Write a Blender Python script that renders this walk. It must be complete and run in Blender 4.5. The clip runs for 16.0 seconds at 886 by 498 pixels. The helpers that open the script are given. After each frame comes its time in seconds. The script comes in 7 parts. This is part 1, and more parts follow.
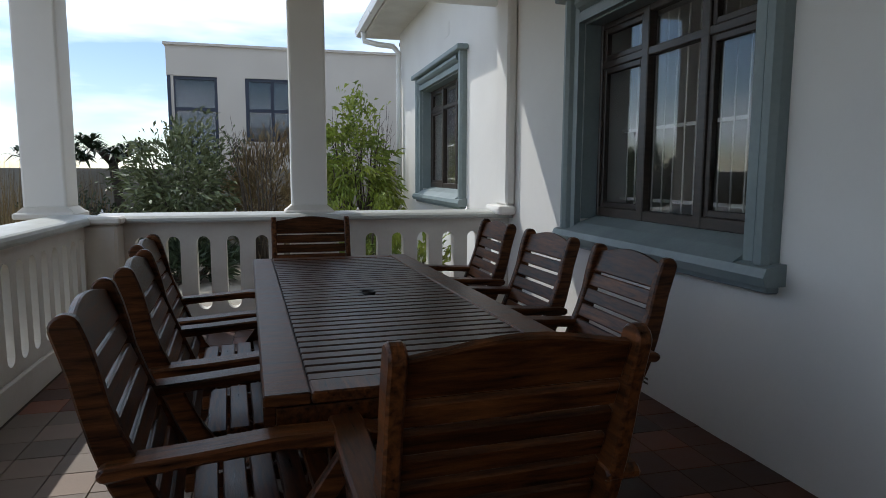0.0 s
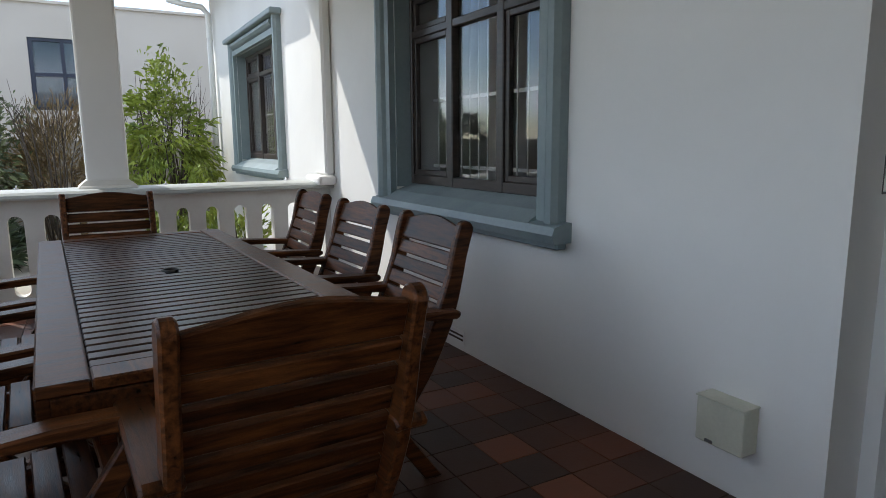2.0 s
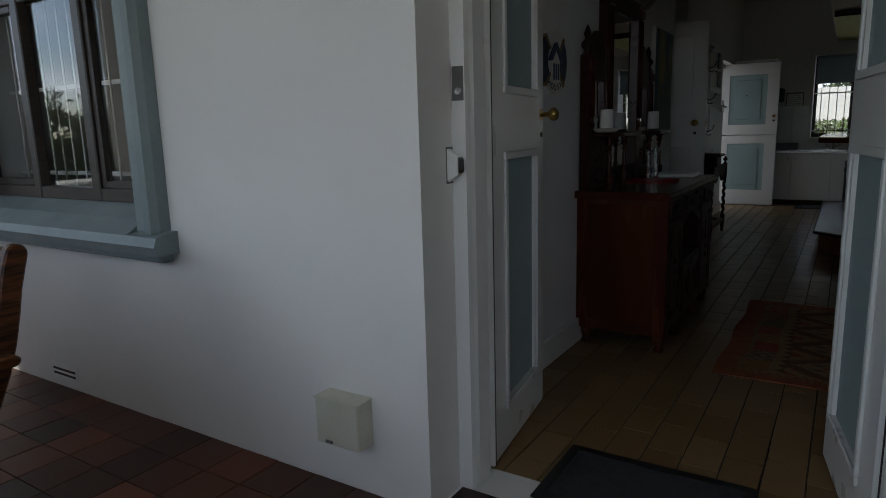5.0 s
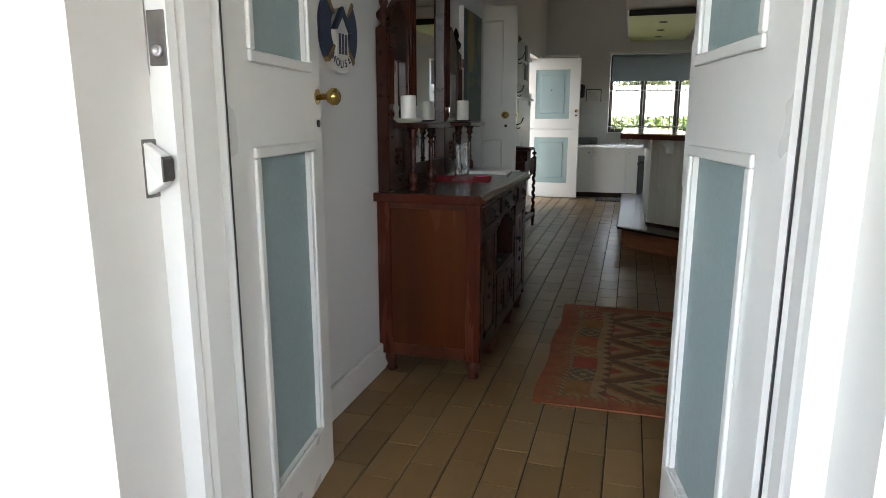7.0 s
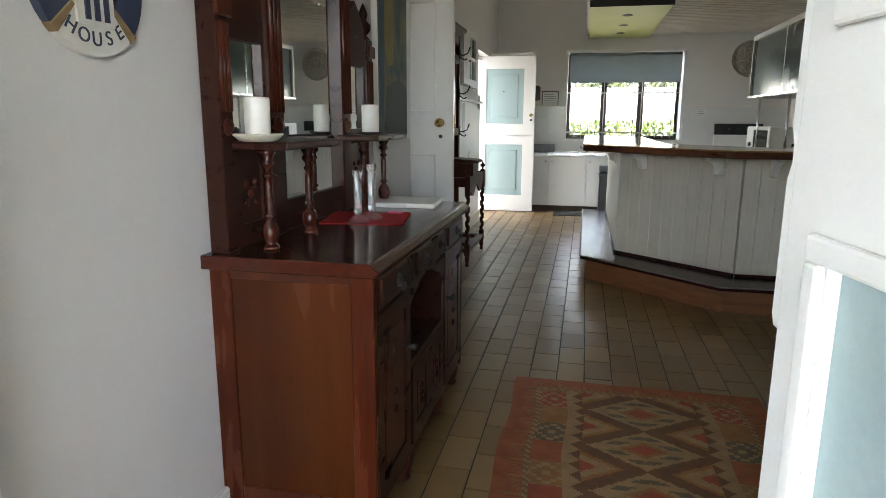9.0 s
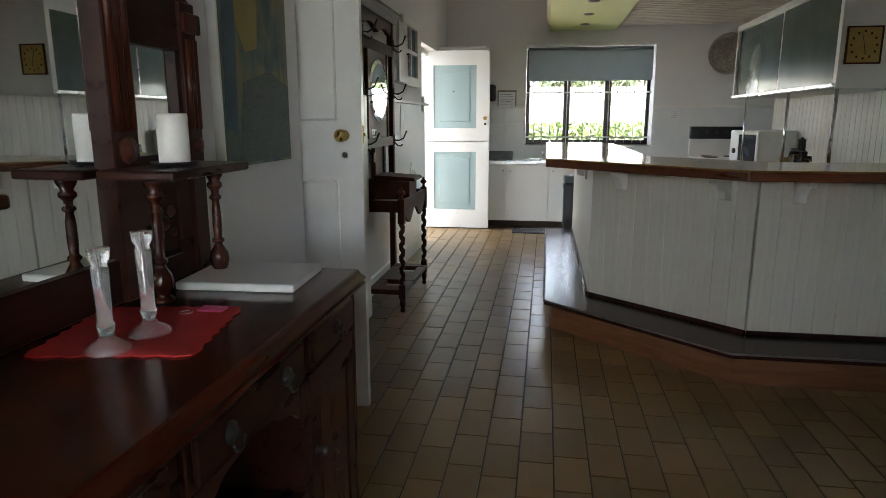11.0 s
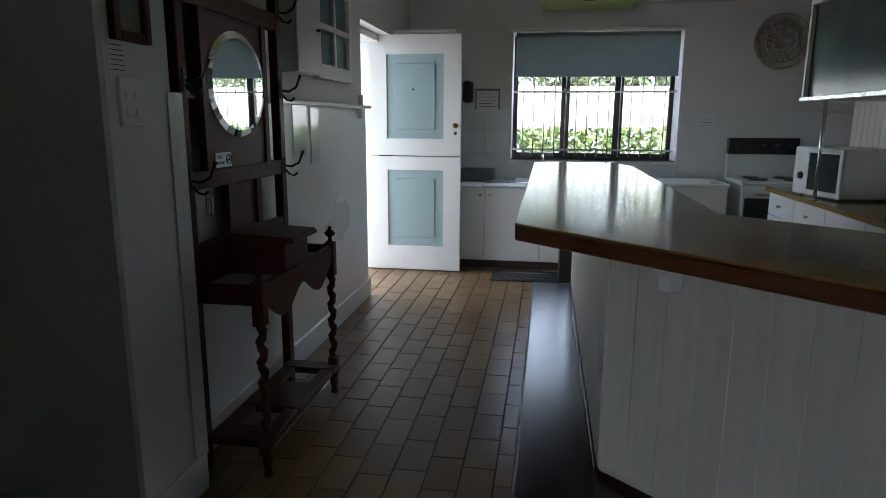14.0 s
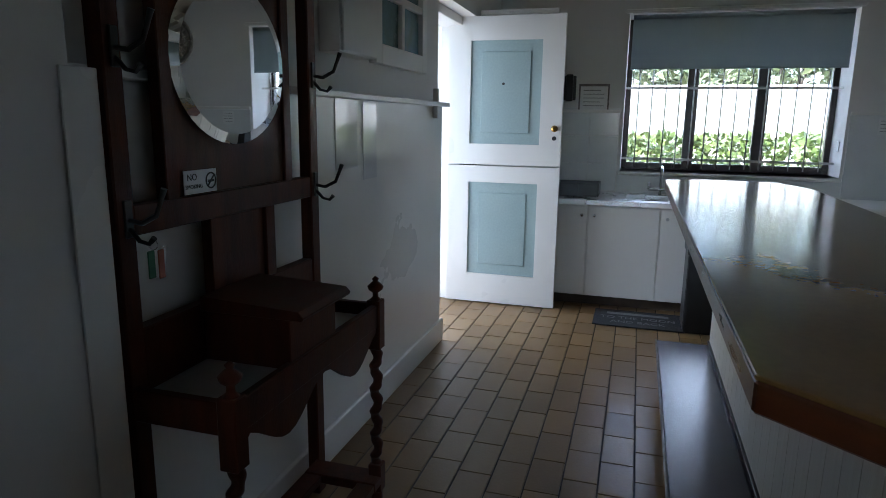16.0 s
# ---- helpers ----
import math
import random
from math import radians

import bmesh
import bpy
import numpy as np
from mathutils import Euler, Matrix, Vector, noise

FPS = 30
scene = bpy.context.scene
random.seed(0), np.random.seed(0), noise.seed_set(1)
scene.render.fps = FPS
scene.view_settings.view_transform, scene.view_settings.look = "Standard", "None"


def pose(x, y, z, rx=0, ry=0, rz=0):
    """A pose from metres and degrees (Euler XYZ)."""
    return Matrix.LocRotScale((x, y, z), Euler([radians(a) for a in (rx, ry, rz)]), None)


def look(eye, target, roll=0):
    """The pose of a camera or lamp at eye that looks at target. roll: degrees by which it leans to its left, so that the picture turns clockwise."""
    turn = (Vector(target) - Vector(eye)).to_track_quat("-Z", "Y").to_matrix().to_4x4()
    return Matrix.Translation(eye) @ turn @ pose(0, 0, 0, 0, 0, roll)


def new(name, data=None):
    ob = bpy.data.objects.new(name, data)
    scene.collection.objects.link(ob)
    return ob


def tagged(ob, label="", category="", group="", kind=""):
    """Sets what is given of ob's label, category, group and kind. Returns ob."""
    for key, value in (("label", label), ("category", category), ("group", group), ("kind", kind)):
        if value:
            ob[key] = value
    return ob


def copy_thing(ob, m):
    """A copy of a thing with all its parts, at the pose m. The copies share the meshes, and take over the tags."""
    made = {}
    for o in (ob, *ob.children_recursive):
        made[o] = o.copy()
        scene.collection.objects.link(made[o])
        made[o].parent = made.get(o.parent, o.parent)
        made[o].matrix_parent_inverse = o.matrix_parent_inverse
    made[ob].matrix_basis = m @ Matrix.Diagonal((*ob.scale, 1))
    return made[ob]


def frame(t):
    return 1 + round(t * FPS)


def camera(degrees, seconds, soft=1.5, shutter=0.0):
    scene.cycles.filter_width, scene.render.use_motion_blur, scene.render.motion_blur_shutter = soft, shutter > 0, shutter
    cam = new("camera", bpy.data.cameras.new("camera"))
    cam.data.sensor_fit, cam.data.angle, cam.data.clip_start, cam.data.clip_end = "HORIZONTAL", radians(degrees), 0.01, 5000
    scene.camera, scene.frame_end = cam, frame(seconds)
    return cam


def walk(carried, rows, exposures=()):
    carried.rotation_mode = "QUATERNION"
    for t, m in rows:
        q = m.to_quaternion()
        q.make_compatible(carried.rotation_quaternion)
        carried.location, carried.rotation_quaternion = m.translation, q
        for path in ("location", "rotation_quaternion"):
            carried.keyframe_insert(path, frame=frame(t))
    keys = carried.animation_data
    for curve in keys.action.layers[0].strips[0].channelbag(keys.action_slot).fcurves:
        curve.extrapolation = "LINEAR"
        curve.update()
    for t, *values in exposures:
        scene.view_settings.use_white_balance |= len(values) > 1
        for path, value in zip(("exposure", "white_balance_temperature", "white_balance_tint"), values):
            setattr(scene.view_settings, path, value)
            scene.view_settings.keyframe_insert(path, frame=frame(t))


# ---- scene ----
cam = camera(69.6, 16.0, soft=0.85)
PATH = [
    (0, (0.77, 0.169, 1.263), (1.267, 2.092, 1.03), 0.2),
    (0.5, (0.78, 0.154, 1.262), (1.374, 2.043, 0.985), -0.0),
    (1, (0.796, 0.124, 1.267), (1.506, 1.968, 0.96), -0.2),
    (1.5, (0.824, 0.102, 1.261), (1.656, 1.892, 0.94), -0.4),
    (2, (0.861, 0.093, 1.261), (1.826, 1.814, 0.934), -0.4),
    (2.5, (0.902, 0.076, 1.265), (2.001, 1.714, 0.933), -0.6),
    (3, (0.961, 0.066, 1.254), (2.21, 1.592, 0.924), -0.7),
    (3.5, (1.045, 0.038, 1.267), (2.432, 1.438, 0.928), -1.0),
    (4, (1.123, 0.006, 1.277), (2.621, 1.283, 0.926), -1.2),
    (4.5, (1.157, -0.019, 1.278), (2.741, 1.147, 0.919), -1.5),
    (5, (1.187, 0.021, 1.268), (2.848, 1.074, 0.907), -1.6),
    (5.2, (1.212, 0.062, 1.281), (2.909, 1.053, 0.91), -1.5),
    (7.3, (2.018, 0.202, 1.262), (3.907, 0.722, 0.861), 0.2),
    (7.5, (2.113, 0.231, 1.269), (4.005, 0.742, 0.869), 0.3),
    (8, (2.378, 0.284, 1.308), (4.283, 0.739, 0.905), 0.4),
    (8.5, (2.729, 0.263, 1.291), (4.643, 0.683, 0.889), 0.4),
    (9, (3.065, 0.254, 1.307), (4.979, 0.673, 0.908), 0.3),
    (9.2, (3.197, 0.279, 1.295), (5.112, 0.7, 0.901), 0.1),
    (11.3, (4.49, 0.269, 1.385), (6.428, 0.561, 0.984), 0.1),
    (11.5, (4.613, 0.266, 1.419), (6.551, 0.549, 1.016), 0.2),
    (12, (4.97, 0.21, 1.412), (6.912, 0.47, 1.008), 0.2),
    (12.5, (5.318, 0.169, 1.43), (7.258, 0.438, 1.026), 0.3),
    (13, (5.678, 0.224, 1.411), (7.616, 0.509, 1.008), 0.4),
    (13.5, (6.034, 0.221, 1.397), (7.971, 0.514, 0.996), 0.4),
    (14, (6.39, 0.178, 1.423), (8.325, 0.489, 1.025), 0.3),
    (14.5, (6.717, 0.215, 1.414), (8.649, 0.549, 1.018), 0.3),
    (15, (7.023, 0.287, 1.45), (8.95, 0.642, 1.052), 0.5),
    (15.5, (7.33, 0.351, 1.423), (9.252, 0.742, 1.029), 0.6),
    (16, (7.472, 0.423, 1.418), (9.35, 0.984, 1.023), 0.8),
]
EXPOSURES = [(0.0, -0.25, 6100, 10), (1.0, 0.08, 6100, 10), (1.5, 0.2, 6150, 10), (2.5, 0.6, 6200, 10), (3.5, 0.4, 6300, 10), (4.0, 0.22, 6300, 10), (4.5, 0.2, 6300, 10), (5.0, 0.15, 6300, 10), (5.3, 0.3, 6300, 10), (6.4, 2.2, 6600, 10), (7.3, 3.1, 6800, 10), (8.0, 3.5, 6800, 10), (9.0, 3.9, 6800, 10), (10.5, 3.75, 6800, 10), (11.5, 3.6, 6600, 10), (12.5, 3.35, 6400, 10), (13.5, 3.05, 6100, 10), (14.5, 2.62, 5800, 10), (15.3, 2.65, 5650, 10), (16.0, 2.75, 5600, 10)]
walk(cam, [(t, look(eye, target, roll)) for t, eye, target, roll in PATH], EXPOSURES)

# ---- world, sun, exposure ----
SUN_DIR = Vector((-0.5, 0.77, 1.0)).normalized()
world = bpy.data.worlds.new("sky")
scene.world = world
world.use_nodes = True
wn, wl = world.node_tree.nodes, world.node_tree.links
sky = wn.new("ShaderNodeTexSky")
sky.sky_type, sky.sun_disc = "NISHITA", False
sky.air_density, sky.dust_density, sky.ozone_density = 1.0, 0.25, 2.0
sky.sun_elevation = math.asin(SUN_DIR.z)
sky.sun_rotation = math.atan2(SUN_DIR.x, SUN_DIR.y)
tc = wn.new("ShaderNodeTexCoord")
mp = wn.new("ShaderNodeMapping")
mp.inputs["Scale"].default_value = (1.0, 1.0, 5.0)
mp.inputs["Rotation"].default_value = (0.12, 0.2, 0.4)
cl = wn.new("ShaderNodeTexNoise")
cl.inputs["Scale"].default_value, cl.inputs["Detail"].default_value = 2.2, 6.0
cr = wn.new("ShaderNodeValToRGB")
cr.color_ramp.elements[0].position, cr.color_ramp.elements[1].position = 0.42, 0.68
cm = wn.new("ShaderNodeMixRGB")
cm.inputs[2].default_value = (14.5, 15.6, 17.0, 1)
wl.new(tc.outputs["Generated"], mp.inputs["Vector"])
wl.new(mp.outputs["Vector"], cl.inputs["Vector"])
wl.new(cl.outputs["Fac"], cr.inputs["Fac"])
wl.new(cr.outputs["Color"], cm.inputs[0])
wl.new(sky.outputs["Color"], cm.inputs[1])
wl.new(cm.outputs["Color"], wn["Background"].inputs["Color"])
wn["Background"].inputs["Strength"].default_value = 0.14

sun_data = bpy.data.lights.new("sun", "SUN")
sun_data.energy, sun_data.angle, sun_data.color = 3.4, radians(0.53), (1.0, 0.95, 0.86)
sun = new("sun", sun_data)
sun.matrix_world = look(SUN_DIR * 30, (0, 0, 0))


def opening_light(name, at, target, width, height, watts, color):
    """Sky light entering through an opening."""
    d = bpy.data.lights.new(name, "AREA")
    d.shape, d.size, d.size_y, d.energy, d.color = "RECTANGLE", width, height, watts, color
    o = new(name, d)
    o.matrix_world = look(at, target)
    return o


opening_light("back_door_daylight", (11.83, 2.05, 1.06), (11.83, 0.0, 1.06), 0.90, 2.0, 1.25, (0.78, 0.89, 1.0))


# ---- mesh helpers ----
def box(bm, x0, y0, z0, x1, y1, z1):
    v = [bm.verts.new(p) for p in ((x0, y0, z0), (x1, y0, z0), (x1, y1, z0), (x0, y1, z0), (x0, y0, z1), (x1, y0, z1), (x1, y1, z1), (x0, y1, z1))]
    for f in ((3, 2, 1, 0), (4, 5, 6, 7), (0, 1, 5, 4), (1, 2, 6, 5), (2, 3, 7, 6), (3, 0, 4, 7)):
        bm.faces.new([v[i] for i in f])
    return bm


def boxes(*bs, r=0.0, seg=1):
    bm = bmesh.new()
    for b in bs:
        box(bm, *b)
    if r:
        bmesh.ops.bevel(bm, geom=bm.edges[:], offset=r, segments=seg, affect="EDGES", profile=0.5)
    return bm


def prism(pts, axis, a, b, r=0.0, seg=1):
    """Polygon pts in the two other axes, extruded along axis from a to b."""
    bm = bmesh.new()
    place = {"x": lambda p, h: (h, p[0], p[1]), "y": lambda p, h: (p[0], h, p[1]), "z": lambda p, h: (p[0], p[1], h)}[axis]
    lo = [bm.verts.new(place(p, a)) for p in pts]
    hi = [bm.verts.new(place(p, b)) for p in pts]
    bm.faces.new(lo[::-1])
    bm.faces.new(hi)
    n = len(pts)
    for i in range(n):
        bm.faces.new((lo[i], lo[(i + 1) % n], hi[(i + 1) % n], hi[i]))
    bmesh.ops.recalc_face_normals(bm, faces=bm.faces[:])
    if r:
        bmesh.ops.bevel(bm, geom=bm.edges[:], offset=r, segments=seg, affect="EDGES", profile=0.5)
    return bm


def lathe(prof, seg=16, at=(0, 0, 0), axis="z", cap=True):
    """Turned body: prof of (radius, height) pairs."""
    bm = bmesh.new()
    rings = []
    for rad, h in prof:
        ring = []
        for i in range(seg):
            a = 2 * math.pi * i / seg
            c, s = rad * math.cos(a), rad * math.sin(a)
            p = {"z": (c, s, h), "x": (h, c, s), "y": (s, h, c)}[axis]
            ring.append(bm.verts.new((p[0] + at[0], p[1] + at[1], p[2] + at[2])))
        rings.append(ring)
    for a, b in zip(rings, rings[1:]):
        for i in range(seg):
            f = bm.faces.new((a[i], a[(i + 1) % seg], b[(i + 1) % seg], b[i]))
            f.smooth = True
    if cap:
        bm.faces.new(rings[0][::-1])
        bm.faces.new(rings[-1])
    bmesh.ops.recalc_face_normals(bm, faces=bm.faces[:])
    return bm


def tube(pts, rad, seg=8):
    bm = bmesh.new()
    pts = [Vector(p) for p in pts]
    rings = []
    for i, p in enumerate(pts):
        d = (pts[min(i + 1, len(pts) - 1)] - pts[max(i - 1, 0)]).normalized()
        u = d.orthogonal().normalized() if i == 0 else (rings_u - d * rings_u.dot(d)).normalized()
        rings_u = u
        w = d.cross(u)
        q = rad[i] if isinstance(rad, (list, tuple)) else rad
        rings.append([bm.verts.new(p + (u * math.cos(2 * math.pi * k / seg) + w * math.sin(2 * math.pi * k / seg)) * q) for k in range(seg)])
    for a, b in zip(rings, rings[1:]):
        for k in range(seg):
            f = bm.faces.new((a[k], a[(k + 1) % seg], b[(k + 1) % seg], b[k]))
            f.smooth = True
    bm.faces.new(rings[0][::-1])
    bm.faces.new(rings[-1])
    bmesh.ops.recalc_face_normals(bm, faces=bm.faces[:])
    return bm


def joined(*bms):
    me = bpy.data.meshes.new("tmp")
    out = bmesh.new()
    for b in bms:
        b.to_mesh(me)
        out.from_mesh(me)
        b.free()
    bpy.data.meshes.remove(me)
    return out


def moved(bm, m):
    bm.transform(m)
    return bm


def mesh_of(name, bm, material):
    me = bpy.data.meshes.new(name)
    bm.to_mesh(me)
    bm.free()
    for m in material if isinstance(material, (list, tuple)) else [material]:
        me.materials.append(m)
    return me


def part(name, bm, material, parent, label="", at=None):
    ob = new(name, mesh_of(name, bm, material))
    ob.parent = parent
    if at is not None:
        ob.matrix_basis = at
    return tagged(ob, label)


def thing(name, label, category, at=(0, 0, 0), rz=0.0, group="", kind=""):
    ob = new(name)
    ob.empty_display_size = 0.1
    ob.matrix_basis = pose(*at, 0, 0, rz)
    return tagged(ob, label, category, group, kind)


def single(name, bm, material, label, category, at=(0, 0, 0), rz=0.0, group="", kind=""):
    ob = new(name, mesh_of(name, bm, material))
    ob.matrix_basis = pose(*at, 0, 0, rz)
    return tagged(ob, label, category, group, kind)


def structure(name, bm, material, label, category):
    return single(name, bm, material, label, category, kind="structure")


def text_mesh(body, size, material, parent, m, depth=0.001, name="lettering"):
    cu = bpy.data.curves.new("txt", "FONT")
    cu.body, cu.size, cu.extrude, cu.align_x, cu.align_y = body, size, depth, "CENTER", "CENTER"
    tmp = bpy.data.objects.new("txt", cu)
    scene.collection.objects.link(tmp)
    bpy.context.view_layer.update()
    me = bpy.data.meshes.new_from_object(tmp.evaluated_get(bpy.context.evaluated_depsgraph_get()))
    bpy.data.objects.remove(tmp)
    me.materials.clear()
    me.materials.append(material)
    ob = new(name, me)
    ob.parent, ob.matrix_basis = parent, m
    return ob


# ---- materials ----
def mat(name, c1, c2=None, rough=0.5, scale=3.0, stretch=(1, 1, 1), bump=0.15, fine=70.0, metal=0.0, vary=0.0, island=False, coat=0.0, spec=0.5, contrast=0.3, grain=0.10, dist=0.002):
    m = bpy.data.materials.new(name)
    m.use_nodes = True
    n, l = m.node_tree.nodes, m.node_tree.links
    b = n["Principled BSDF"]
    c2 = c2 or tuple(v * 0.82 for v in c1)
    co = n.new("ShaderNodeTexCoord")
    mpn = n.new("ShaderNodeMapping")
    mpn.inputs["Scale"].default_value = stretch
    l.new(co.outputs["Object"], mpn.inputs["Vector"])
    n1, n2 = n.new("ShaderNodeTexNoise"), n.new("ShaderNodeTexNoise")
    n1.inputs["Scale"].default_value, n1.inputs["Detail"].default_value, n1.inputs["Distortion"].default_value = scale, 5.0, 0.4
    n2.inputs["Scale"].default_value, n2.inputs["Detail"].default_value = fine, 3.0
    for k in (n1, n2):
        l.new(mpn.outputs["Vector"], k.inputs["Vector"])
    ramp = n.new("ShaderNodeValToRGB")
    ramp.color_ramp.elements[0].position, ramp.color_ramp.elements[1].position = 0.5 - contrast / 2, 0.5 + contrast / 2
    ramp.color_ramp.elements[0].color, ramp.color_ramp.elements[1].color = (*c1, 1), (*c2, 1)
    l.new(n1.outputs["Fac"], ramp.inputs["Fac"])
    col = ramp.outputs["Color"]
    mixf = n.new("ShaderNodeMixRGB")
    mixf.blend_type = "OVERLAY"
    mixf.inputs[0].default_value = grain
    l.new(col, mixf.inputs[1])
    l.new(n2.outputs["Fac"], mixf.inputs[2])
    col = mixf.outputs["Color"]
    if vary:
        src = n.new("ShaderNodeNewGeometry").outputs["Random Per Island"] if island else n.new("ShaderNodeObjectInfo").outputs["Random"]
        mr = n.new("ShaderNodeMapRange")
        mr.inputs["To Min"].default_value, mr.inputs["To Max"].default_value = 1 - vary, 1 + vary
        l.new(src, mr.inputs["Value"])
        hs = n.new("ShaderNodeHueSaturation")
        l.new(mr.outputs["Result"], hs.inputs["Value"])
        l.new(col, hs.inputs["Color"])
        col = hs.outputs["Color"]
    l.new(col, b.inputs["Base Color"])
    rr = n.new("ShaderNodeMapRange")
    rr.inputs["To Min"].default_value, rr.inputs["To Max"].default_value = max(0.02, rough - 0.1), min(1, rough + 0.1)
    l.new(n1.outputs["Fac"], rr.inputs["Value"])
    l.new(rr.outputs["Result"], b.inputs["Roughness"])
    bp = n.new("ShaderNodeBump")
    bp.inputs["Strength"].default_value, bp.inputs["Distance"].default_value = bump, dist
    l.new(n2.outputs["Fac"], bp.inputs["Height"])
    l.new(bp.outputs["Normal"], b.inputs["Normal"])
    b.inputs["Metallic"].default_value = metal
    b.inputs["Coat Weight"].default_value = coat
    b.inputs["Coat Roughness"].default_value = 0.15
    b.inputs["Specular IOR Level"].default_value = spec
    return m


def tile_mat(name, ramp_cols, rough, island, fine=60.0):
    """Tile clay whose tone changes from piece to piece."""
    m = mat(name, ramp_cols[0][1], rough=rough, fine=fine, bump=0.3, scale=9.0)
    n, l = m.node_tree.nodes, m.node_tree.links
    src = n.new("ShaderNodeNewGeometry").outputs["Random Per Island"] if island else n.new("ShaderNodeObjectInfo").outputs["Random"]
    rp = n.new("ShaderNodeValToRGB")
    rp.color_ramp.interpolation = "LINEAR"
    els = rp.color_ramp.elements
    els[0].position, els[0].color = ramp_cols[0][0], (*ramp_cols[0][1], 1)
    els[1].position, els[1].color = ramp_cols[-1][0], (*ramp_cols[-1][1], 1)
    for p, c in ramp_cols[1:-1]:
        els.new(p).color = (*c, 1)
    l.new(src, rp.inputs["Fac"])
    mx = n.new("ShaderNodeMixRGB")
    mx.blend_type = "OVERLAY"
    mx.inputs[0].default_value = 0.14
    l.new(rp.outputs["Color"], mx.inputs[1])
    n1 = next(k for k in n if k.bl_idname == "ShaderNodeTexNoise")
    l.new(n1.outputs["Fac"], mx.inputs[2])
    l.new(mx.outputs["Color"], n["Principled BSDF"].inputs["Base Color"])
    n["Principled BSDF"].inputs["Specular IOR Level"].default_value = 0.3
    return m


def glass_mat(name, tint=(1, 1, 1), rough=0.0):
    m = bpy.data.materials.new(name)
    m.use_nodes = True
    b = m.node_tree.nodes["Principled BSDF"]
    b.inputs["Base Color"].default_value = (*tint, 1)
    b.inputs["Transmission Weight"].default_value, b.inputs["Roughness"].default_value, b.inputs["IOR"].default_value = 1.0, rough, 1.45
    return m


M_PLASTER = mat("white_plaster", (0.80, 0.78, 0.74), (0.74, 0.72, 0.68), 0.75, 0.8, bump=0.18, fine=22, dist=0.004, grain=0.03)
M_INPLASTER = mat("interior_paint", (0.77, 0.76, 0.74), (0.74, 0.73, 0.71), 0.6, 0.7, bump=0.1, fine=24, grain=0.03)
M_CREAM = mat("cream_paint", (0.74, 0.71, 0.65), (0.66, 0.63, 0.57), 0.65, 2.5, bump=0.2, fine=35)
M_TEAL = mat("grey_teal_paint", (0.235, 0.285, 0.285), (0.20, 0.245, 0.25), 0.42, 3, bump=0.12, fine=40)
M_CAP = mat("pale_teal_cap", (0.47, 0.48, 0.45), (0.40, 0.41, 0.38), 0.45, 3, bump=0.15, fine=40)
M_DARKFRAME = mat("dark_stained_frame", (0.035, 0.026, 0.022), (0.055, 0.040, 0.032), 0.35, 6, (1, 1, 8), 0.2)
M_WOOD = mat("oiled_dark_wood", (0.012, 0.004, 0.002), (0.155, 0.054, 0.017), 0.32, 4, (1.6, 16, 16), 0.25, 34, vary=0.35, coat=0.0, spec=0.22, contrast=0.42, grain=0.45)
M_WOODY = mat("oiled_dark_wood_along", (0.012, 0.004, 0.002), (0.155, 0.054, 0.017), 0.32, 4, (16, 1.6, 16), 0.25, 34, vary=0.35, coat=0.0, spec=0.22, contrast=0.42, grain=0.45)
M_MAHOG = mat("polished_mahogany", (0.038, 0.008, 0.005), (0.10, 0.026, 0.010), 0.3, 3, (4, 4, 0.9), 0.08, 40, coat=0.04, spec=0.25, contrast=0.5)
M_MAHOGX = mat("mahogany_carcass_dark", (0.020, 0.006, 0.004), (0.045, 0.013, 0.007), 0.3, 4, (1.2, 6, 6), 0.08, 40, coat=0.03, spec=0.2, contrast=0.6)
M_PANELWOOD = mat("mahogany_side_panel", (0.030, 0.0065, 0.003), (0.108, 0.028, 0.0075), 0.24, 1.3, (5, 5, 0.45), 0.05, 40, coat=0.04, spec=0.2, contrast=0.8, grain=0.2)
M_REDWOOD = mat("red_mahogany_stile", (0.045, 0.008, 0.003), (0.088, 0.017, 0.006), 0.26, 4, (6, 6, 0.8), 0.1, coat=0.04, spec=0.2)
M_OAK = mat("dark_oak", (0.036, 0.009, 0.004), (0.10, 0.026, 0.010), 0.4, 4, (6, 6, 1.0), 0.25, 45, spec=0.16, contrast=0.6)
M_WHITE = mat("white_gloss_paint", (0.79, 0.78, 0.75), (0.76, 0.75, 0.715), 0.30, 1.2, bump=0.05, fine=30, grain=0.03)
M_DOORTEAL = mat("teal_door_panel", (0.33, 0.43, 0.43), (0.30, 0.39, 0.395), 0.35, 2, bump=0.08)
M_BRASS = mat("aged_brass", (0.55, 0.38, 0.12), (0.40, 0.26, 0.08), 0.28, 20, metal=1.0)
M_STEEL = mat("brushed_steel", (0.62, 0.62, 0.62), (0.56, 0.56, 0.57), 0.28, 5, metal=1.0, bump=0.0)
M_IRON = mat("black_iron", (0.018, 0.017, 0.016), (0.03, 0.028, 0.026), 0.45, 20)
M_CHROME = mat("chrome", (0.8, 0.8, 0.82), (0.75, 0.75, 0.77), 0.12, 10, metal=1.0, bump=0.0)
M_BLACK = mat("black_plastic", (0.012, 0.012, 0.013), (0.02, 0.02, 0.02), 0.35, 8)
M_GALV = mat("worn_galvanised", (0.26, 0.25, 0.245), (0.10, 0.085, 0.075), 0.5, 14, metal=0.7, contrast=0.7)
M_MIRROR = mat("mirror_silver", (0.86, 0.88, 0.87), (0.85, 0.87, 0.86), 0.02, 2, metal=1.0, bump=0.0)
